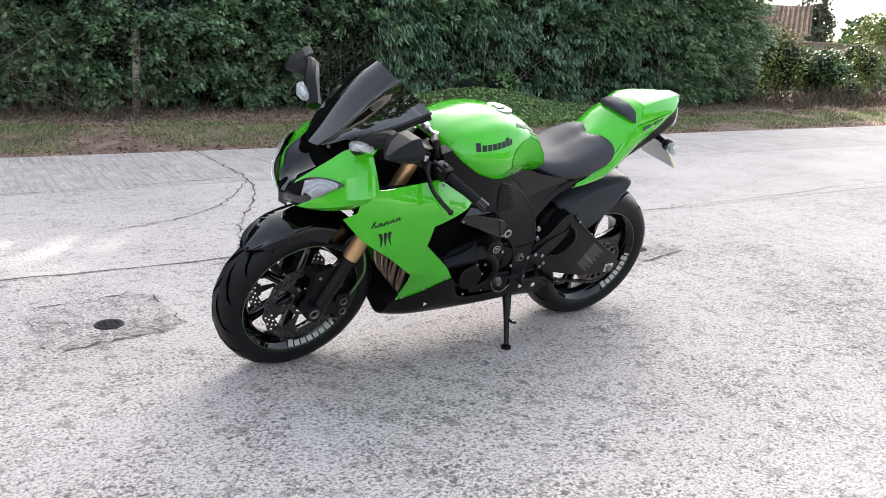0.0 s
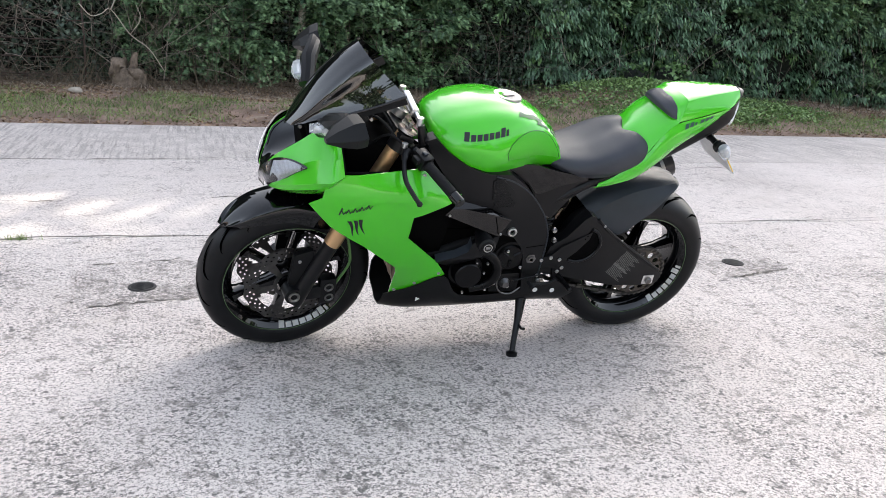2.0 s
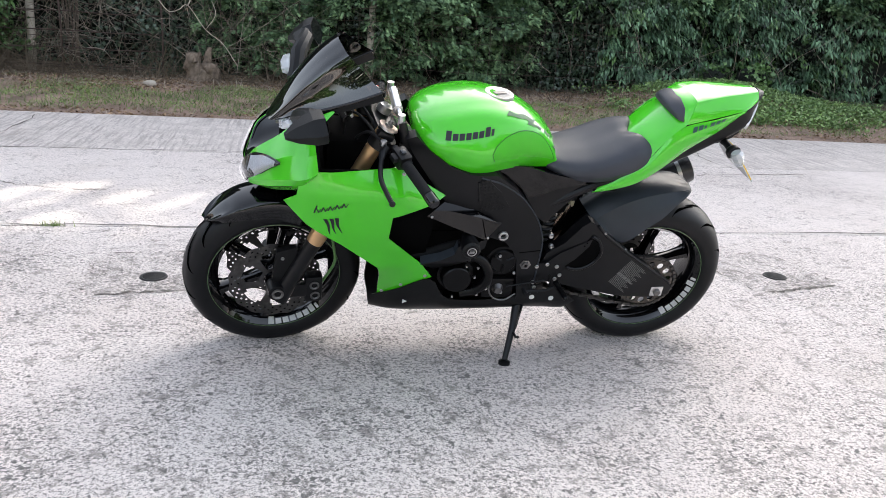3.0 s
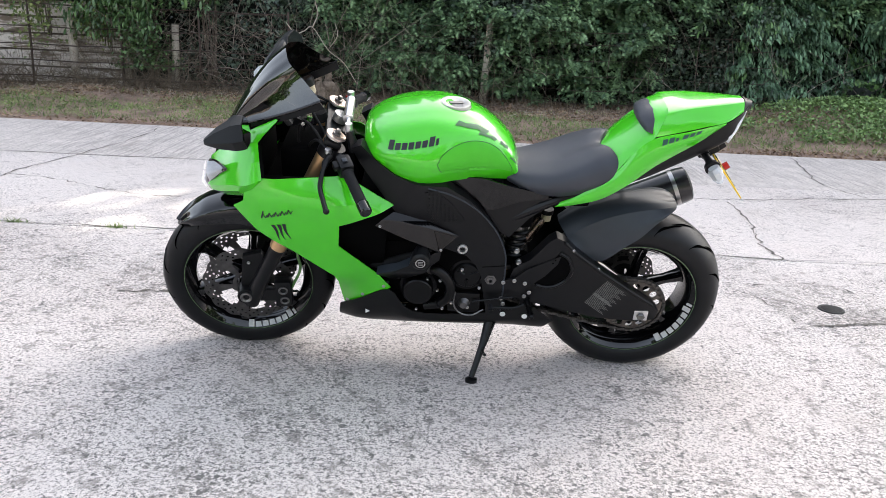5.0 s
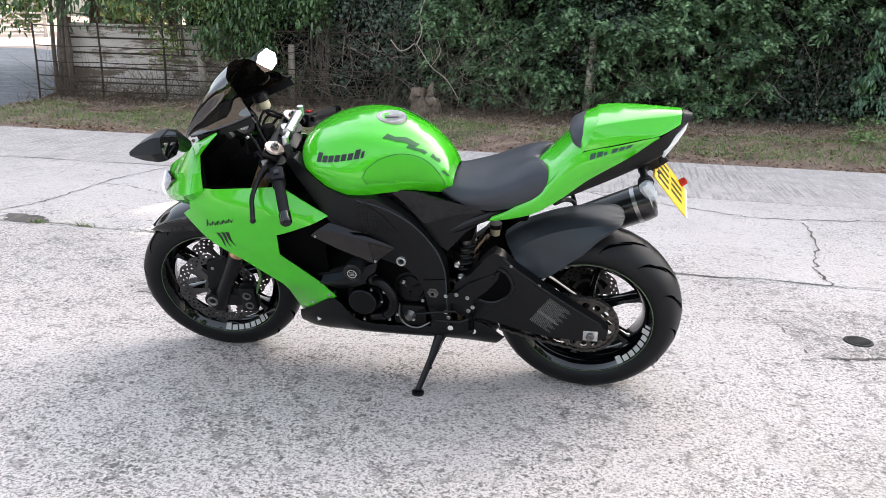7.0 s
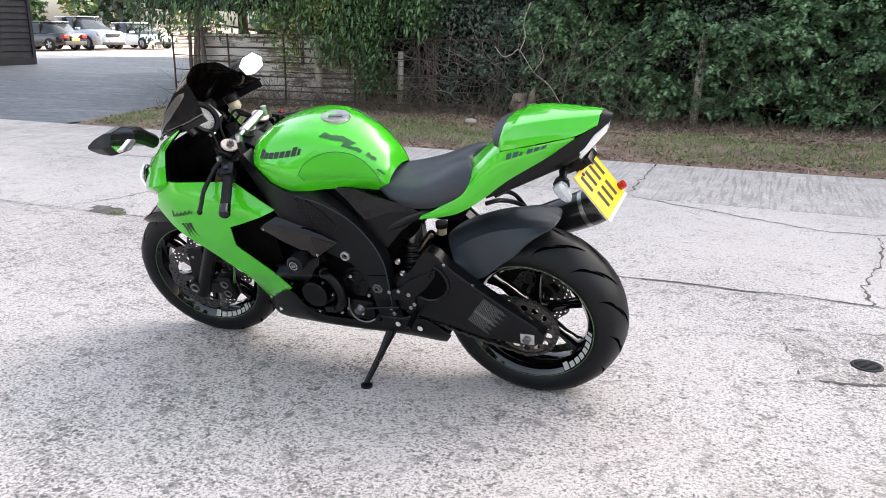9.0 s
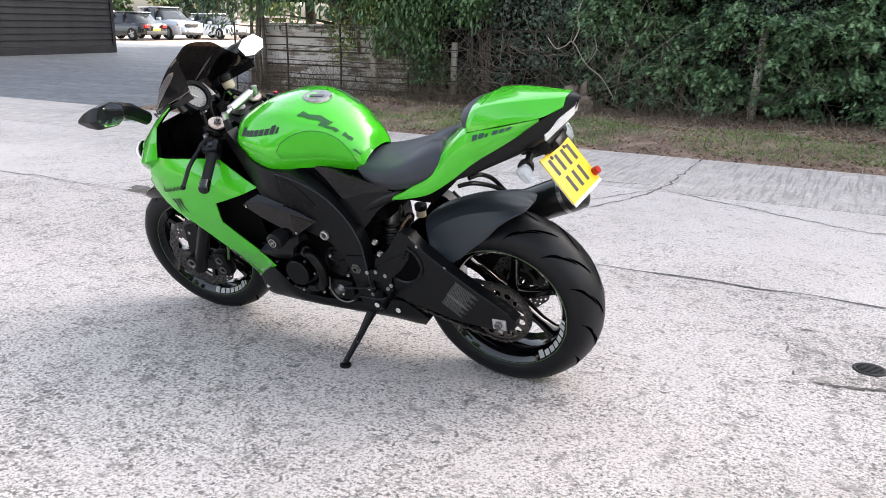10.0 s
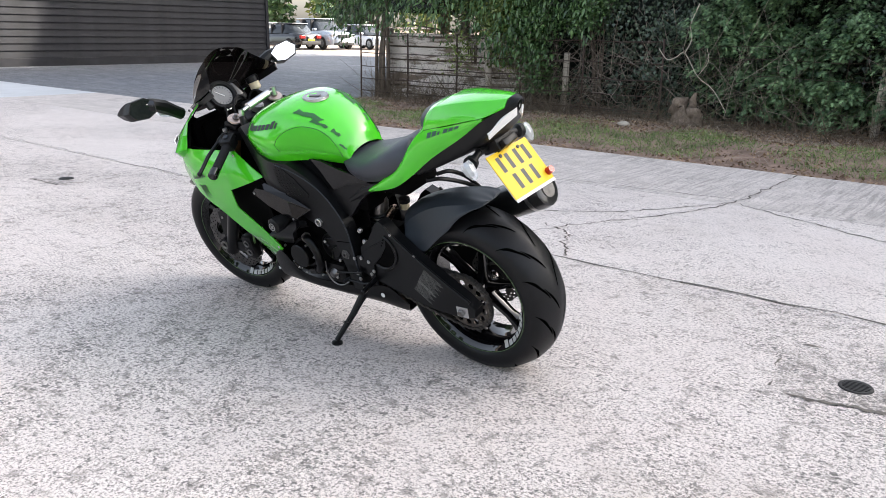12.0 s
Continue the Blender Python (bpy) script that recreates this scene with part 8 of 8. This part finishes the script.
ARM = [(0.90, 0.36), (0.93, 0.47), (0.985, 0.515), (1.035, 0.585), (1.058, 0.604), (1.085, 0.592), (1.125, 0.552), (1.215, 0.484), (1.32, 0.412), (1.392, 0.365), (1.432, 0.330), (1.425, 0.296), (1.36, 0.285), (1.22, 0.296), (1.08, 0.326), (0.98, 0.345)]
for s in (-1, 1):
    arm = bpart("swingarm", plate(ARM, arm_y, 0.045, s, 0.035), SATIN, label="satin black braced swingarm", sharp=35)
    # flat dark plate on the arm: the hollow's shade put into colour
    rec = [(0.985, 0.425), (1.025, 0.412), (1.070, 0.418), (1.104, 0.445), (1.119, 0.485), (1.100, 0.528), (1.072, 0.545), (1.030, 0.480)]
    bpart("recess_shade", plate(rec, lambda x, z: arm_y(x, z) + 0.0015, 0.002, s, 0.05), DEEP, arm)
    bpart("scoop_rim", tube(bmesh.new(), [(x, s * (arm_y(x, z) + 0.002), z) for x, _, z in curve_pts([(1.010, 0, 0.416), (1.040, 0, 0.410), (1.075, 0, 0.419), (1.106, 0, 0.446), (1.120, 0, 0.486), (1.102, 0, 0.530), (1.074, 0, 0.548)], 5)], 0.006, 8), SATIN, arm)
    bpart("arm_edge", tube(bmesh.new(), [(1.085, s * 0.163, 0.592), (1.125, s * 0.163, 0.552), (1.215, s * 0.161, 0.484), (1.32, s * 0.158, 0.412), (1.41, s * 0.152, 0.352)], 0.006, 8), SATIN, arm)
    adj = bmesh.new()
    box(adj, (1.352, -0.003, 0.290), (1.400, 0.004, 0.330), 0.003, Matrix.Translation((0, s * 0.156, 0)))
    adj = bpart("chain_adjuster", adj, SILVER, arm, "alloy axle block")
    bpart("axle_nut", knob(bmesh.new(), (1.375, s * 0.161, 0.310), 0.014, 0.010, s, 6), DARKSTEEL, arm)
    bolts([(1.115, s * 0.166, 0.565), (1.205, s * 0.162, 0.497)], 0.005, 0.004, s, STEEL, arm)
# printed warning label: unreadable lines
arm = [o for o in bike.children if o.name.startswith("swingarm")][0]
for blk, (x0, z0, n, ln) in enumerate(((1.238, 0.452, 16, 0.094), (1.205, 0.402, 12, 0.088))):
    for k in range(n):
        ax, az = x0 - k * 0.0026, z0 - k * 0.0036
        cuts = (0.0, 0.30 + 0.12 * math.sin(k * 2.1 + blk), 0.62 + 0.1 * math.sin(k * 3.7), 0.86 + 0.14 * math.sin(k * 1.3))
        bm = bmesh.new()
        for c0, c1 in zip(cuts, cuts[1:]):
            q = [(ax + ln * (c0 + 0.02) * 0.81, az - ln * (c0 + 0.02) * 0.58), (ax + ln * c1 * 0.81, az - ln * c1 * 0.58)]
            q += [(x - 0.0011, z - 0.0016) for x, z in q[::-1]]
            bm.faces.new([bm.verts.new((x, -arm_y(x, z) - 0.0012, z)) for x, z in q])
        bpart("label_line", bm, GREYINK, arm, weld=0)

# chain and sprocket
bm = bmesh.new()
SC = Vector((REAR.x, -0.105, REAR.z))
teeth = 42
for ring, (r0, r1, rc, hole, count) in enumerate(((0.032, 0.062, 0.0500, 0.0068, 14), (0.062, 0.0985, 0.0800, 0.0125, 14))):
    step = 2 * math.pi / count
    for i in range(count):
        mid_a = step * (i + 0.5 * ring)
        edge = []
        for k in range(24):
            # the cell's border, walked round: inner arc, side, outer arc, side
            q, u = divmod(k, 6)
            u /= 6
            rr, da = ((r0, u - 0.5), (r0 + (r1 - r0) * u, 0.5), (r1, 0.5 - u), (r1 + (r0 - r1) * u, -0.5))[q]
            edge.append((rr, mid_a + da * step))
        outer = [bm.verts.new(SC + Vector((r * math.cos(a), 0, r * math.sin(a)))) for r, a in edge]
        cc = Vector((rc * math.cos(mid_a), 0, rc * math.sin(mid_a)))
        inner = []
        for v in outer:
            dv = v.co - SC - cc
            inner.append(bm.verts.new(SC + cc + dv.normalized() * hole))
        for k in range(24):
            bm.faces.new((outer[k], outer[(k + 1) % 24], inner[(k + 1) % 24], inner[k]))
vs = []
for i in range(teeth * 2):
    a = math.pi * i / teeth
    vs.append([bm.verts.new(SC + Vector((r * math.cos(a), 0, r * math.sin(a)))) for r in (0.0985, 0.110 if i % 2 else 0.103)])
for i in range(teeth * 2):
    k = (i + 1) % (teeth * 2)
    bm.faces.new((vs[i][0], vs[i][1], vs[k][1], vs[k][0]))
bmesh.ops.remove_doubles(bm, verts=bm.verts[:], dist=0.0003)
bmesh.ops.solidify(bm, geom=bm.faces[:], thickness=0.006)
bpart("sprocket", bm, GEARSTEEL, label="drilled steel rear sprocket", weld=0)
path = []
n = 100
for i in range(34):
    a = radians(80 - 180 * i / 33)
    path.append((SC.x + 0.107 * math.cos(a), SC.z + 0.107 * math.sin(a)))
for i in range(1, 30):
    u = i / 30
    path.append((path[33][0] + (0.80 - path[33][0]) * u, path[33][1] + (0.365 - path[33][1]) * u - 0.018 * math.sin(math.pi * u)))
for i in range(12):
    a = radians(260 - 170 * i / 11)
    path.append((0.79 + 0.036 * math.cos(a), 0.42 + 0.036 * math.sin(a)))
for i in range(1, 30):
    u = i / 30
    path.append((path[74][0] + (path[0][0] - path[74][0]) * u, path[74][1] + (path[0][1] - path[74][1]) * u))
bm = bmesh.new()
for i in range(len(path)):
    (x0, z0), (x1, z1) = path[i], path[(i + 1) % len(path)]
    c, l = Vector(((x0 + x1) / 2, SC.y, (z0 + z1) / 2)), math.hypot(x1 - x0, z1 - z0)
    m = Matrix.Translation(c) @ pose(0, 0, 0, 0, -math.degrees(math.atan2(z1 - z0, x1 - x0)), 0)
    box(bm, (-l * 0.46, -0.009 if i % 2 else -0.006, -0.005), (l * 0.46, 0.009 if i % 2 else 0.006, 0.005), 0, m)
bpart("chain", bm, CHAINSTEEL, label="oily drive chain", weld=0)

# hugger: a raised top between two creases, and a flank on each side
HUGGER = ((74.8, 0.376, 0.3755, 0.014, 0.374, 0.018), (76, 0.377, 0.3755, 0.044, 0.369, 0.056), (80, 0.3775, 0.3725, 0.066, 0.356, 0.088), (86, 0.377, 0.366, 0.075, 0.325, 0.106), (94, 0.376, 0.357, 0.077, 0.281, 0.117), (103, 0.376, 0.351, 0.077, 0.256, 0.120), (112, 0.377, 0.348, 0.077, 0.238, 0.121), (122, 0.382, 0.347, 0.077, 0.227, 0.121), (130, 0.386, 0.347, 0.077, 0.236, 0.118), (136, 0.388, 0.348, 0.076, 0.300, 0.110))
rows = [both([[polar(REAR, rc, dg, wc), polar(REAR, rc * 0.42 + top * 0.58 + 0.002, dg, wc * 0.62), polar(REAR, top - 0.001, dg, wc * 0.28), polar(REAR, top, dg, 0)]])[0] for dg, top, rc, wc, re, we in HUGGER]
hug = bpart("rear_hugger", skin(rows, 5, 6, 0.003), SHEEN, label="matt black rear hugger over the tyre", sharp=60)
for s in (-1, 1):
    rows = [[polar(REAR, re, dg, s * we), polar(REAR, re * 0.6 + rc * 0.4, dg, s * (we * 0.6 + wc * 0.4 + 0.007)), polar(REAR, rc, dg, s * wc)] for dg, top, rc, wc, re, we in HUGGER]
    bpart("flank", skin(rows, 5, 6, 0.003), SHEEN, hug)
# shock
shock = bpart("shock_absorber", tube(bmesh.new(), [(0.965, -0.02, 0.66), (0.955, -0.02, 0.60), (0.945, -0.03, 0.54), (0.93, -0.03, 0.46)], [0.022, 0.026, 0.03, 0.03], 16), DARKSTEEL, label="steel rear shock absorber with its remote pot")
bpart("remote_pot", tube(bmesh.new(), [(0.970, -0.045, 0.520), (0.975, -0.043, 0.527), (1.016, -0.022, 0.585), (1.021, -0.020, 0.592)], [0.011, 0.016, 0.016, 0.011], 16), POTBRONZE, shock, "dull bronze reservoir")
bpart("rear_brake_pot", tube(bmesh.new(), [(1.037, 0.013, 0.570), (1.039, 0.013, 0.596)], 0.017, 14), FLUID, shock)
bpart("pot_cap", tube(bmesh.new(), [(1.039, 0.013, 0.596), (1.040, 0.013, 0.613)], 0.021, 14), PLASTIC, shock)
for k in range(5):
    z = 0.47 + 0.022 * k
    bpart("spring_coil", tube(bmesh.new(), [(0.932 + 0.003 * k + 0.036 * math.cos(a), -0.03 + 0.036 * math.sin(a), z + 0.003 * math.sin(a)) for a in (i * math.pi / 8 for i in range(17))], 0.006, 6, False), ENGINE, shock)
bolts([(0.935, -0.132, 0.535), (0.945, -0.13, 0.49)], 0.010, 0.012, -1, STEEL, shock)

# rider pegs and the gear lever
for s in (-1, 1):
    hp = [(0.890, 0.330), (0.885, 0.425), (0.935, 0.440), (0.975, 0.478), (1.079, 0.536), (1.072, 0.505), (1.035, 0.455), (0.992, 0.415), (0.985, 0.325), (0.965, 0.325), (0.955, 0.385), (0.915, 0.395), (0.910, 0.330)]
    hg = bpart("footrest_hanger", plate(hp, lambda x, z: 0.160, 0.010, s, 0.05), SATIN, label="black rearset hanger plate")
    pg = bpart("footpeg", tube(bmesh.new(), [(0.985, s * 0.160, 0.350), (0.988, s * 0.185, 0.350), (0.995, s * 0.245, 0.347), (0.996, s * 0.249, 0.347)], [0.011, 0.009, 0.009, 0.006], 12), ENGINE, hg, "dark knurled footpeg")
    for k in range(6):
        bpart("peg_rib", tube(bmesh.new(), [(0.9885 + 0.0012 * k, s * (0.192 + 0.009 * k), 0.3498 - 0.0005 * k), (0.9890 + 0.0012 * k, s * (0.196 + 0.009 * k), 0.3497 - 0.0005 * k)], 0.0105, 10), ENGINE, hg)
    bpart("gear_lever" if s < 0 else "brake_lever", tube(bmesh.new(), curve_pts([(0.976, s * 0.168, 0.340), (0.940, s * 0.176, 0.330), (0.885, s * 0.185, 0.335), (0.862, s * 0.19, 0.338)], 5), 0.0055, 8), SATIN, hg)
    bpart("lever_tip", tube(bmesh.new(), [(0.862, s * 0.178, 0.338), (0.862, s * 0.212, 0.338)], 0.0075, 10), GRIPRUB, hg)
    bolts([(0.899, s * 0.162, 0.424), (0.935, s * 0.162, 0.433), (0.971, s * 0.162, 0.424), (0.896, s * 0.162, 0.358), (0.973, s * 0.162, 0.372), (0.905, s * 0.162, 0.336), (0.988, s * 0.162, 0.388)], 0.0072, 0.005, s, STEEL, hg)
    bolts([(1.062, s * 0.1605, 0.520), (1.055, s * 0.1605, 0.508)], 0.003, 0.001, s, DEEP, hg)
bpart("shift_rod", tube(bmesh.new(), [(0.935, -0.176, 0.375), (0.80, -0.178, 0.350)], 0.004, 8), ENGINE)
for k in range(2):
    pts = [(1.235 + 0.02 * k, -0.060 + 0.035 * k, 0.742 + 0.012 * k), (1.262 + 0.012 * k, -0.02 + 0.04 * k, 0.735 + 0.012 * k), (1.282, 0.06 + 0.03 * k, 0.690 + 0.008 * k), (1.292, 0.150, 0.625), (1.292, 0.178, 0.590)]
    bpart("silencer_strut", tube(bmesh.new(), curve_pts(pts, 6), 0.0075, 8), SATIN, label="thin black silencer hanger strut")


# side stand, reaching the ground
inv = bike.matrix_world.inverted()
foot = inv @ Vector((0.812, -0.272, 0.012))
top = Vector((0.872, -0.115, 0.262))
stand = bpart("side_stand", tube(bmesh.new(), [top, top.lerp(foot, 0.5) + Vector((0.004, 0, 0)), foot + Vector((0, 0, 0.004))], [0.017, 0.0125, 0.010], 14), SATIN, label="black side stand resting on the concrete")
fd = bmesh.new()
tube(fd, [inv @ Vector((0.812, -0.272, 0.0)), inv @ Vector((0.812, -0.272, 0.010)), inv @ Vector((0.812, -0.272, 0.014))], [0.021, 0.021, 0.010], 16)
bpart("foot", fd, SATIN, stand)
bpart("tang", tube(bmesh.new(), [top.lerp(foot, 0.52), top.lerp(foot, 0.56) + Vector((0.012, -0.028, 0.0)), top.lerp(foot, 0.54) + Vector((0.014, -0.045, 0.006))], [0.006, 0.005, 0.0055], 8), SATIN, stand)
bm = bmesh.new()
a, b = top + Vector((0.02, -0.012, -0.01)), top.lerp(foot, 0.5) + Vector((0.012, -0.006, 0))
coil = []
for i in range(260):
    u = i / 259
    coil.append(a.lerp(b, u) + Vector((0.004 * math.cos(u * 190), 0.004 * math.sin(u * 190), 0)))
tube(bm, coil, 0.0014, 4, False)
bpart("spring", bm, ENGINE, stand, weld=0)
bm = bmesh.new()
box(bm, (0.85, -0.125, 0.235), (0.90, -0.10, 0.31), 0.008)
bpart("stand_bracket", bm, SATIN, stand)

# loose cables and hoses at the bars
for k, (y0, y1, lift) in enumerate(((-0.10, -0.05, 0.03), (0.10, 0.04, 0.045), (0.13, 0.07, 0.02), (-0.06, 0.08, 0.05))):
    pts = [(0.335, y0 * 1.5, 0.862), (0.285, y0, 0.885 + lift), (0.245, (y0 + y1) / 2, 0.90 + lift), (0.225, y1, 0.86), (0.24, y1, 0.74)]
    bpart("cable", tube(bmesh.new(), curve_pts(pts, 6), 0.0042, 8), GRIPRUB, label="black control cable")
for s in (-1, 1):
    ring = Vector((0.3405, s * 0.114, 0.9115))
    bpart("cap_ring", tube(bmesh.new(), [ring, ring + fork_dir * 0.004], [0.033, 0.031], 24), BRONZE, yoke, "bronze anodised fork cap ring")
nut = Vector((0.362, 0, 0.935))
bpart("stem_nut", tube(bmesh.new(), [nut - fork_dir * 0.035, nut - fork_dir * 0.010, nut - fork_dir * 0.008], [0.024, 0.024, 0.014], 20), DULLALLOY, yoke, "alloy steering stem nut")
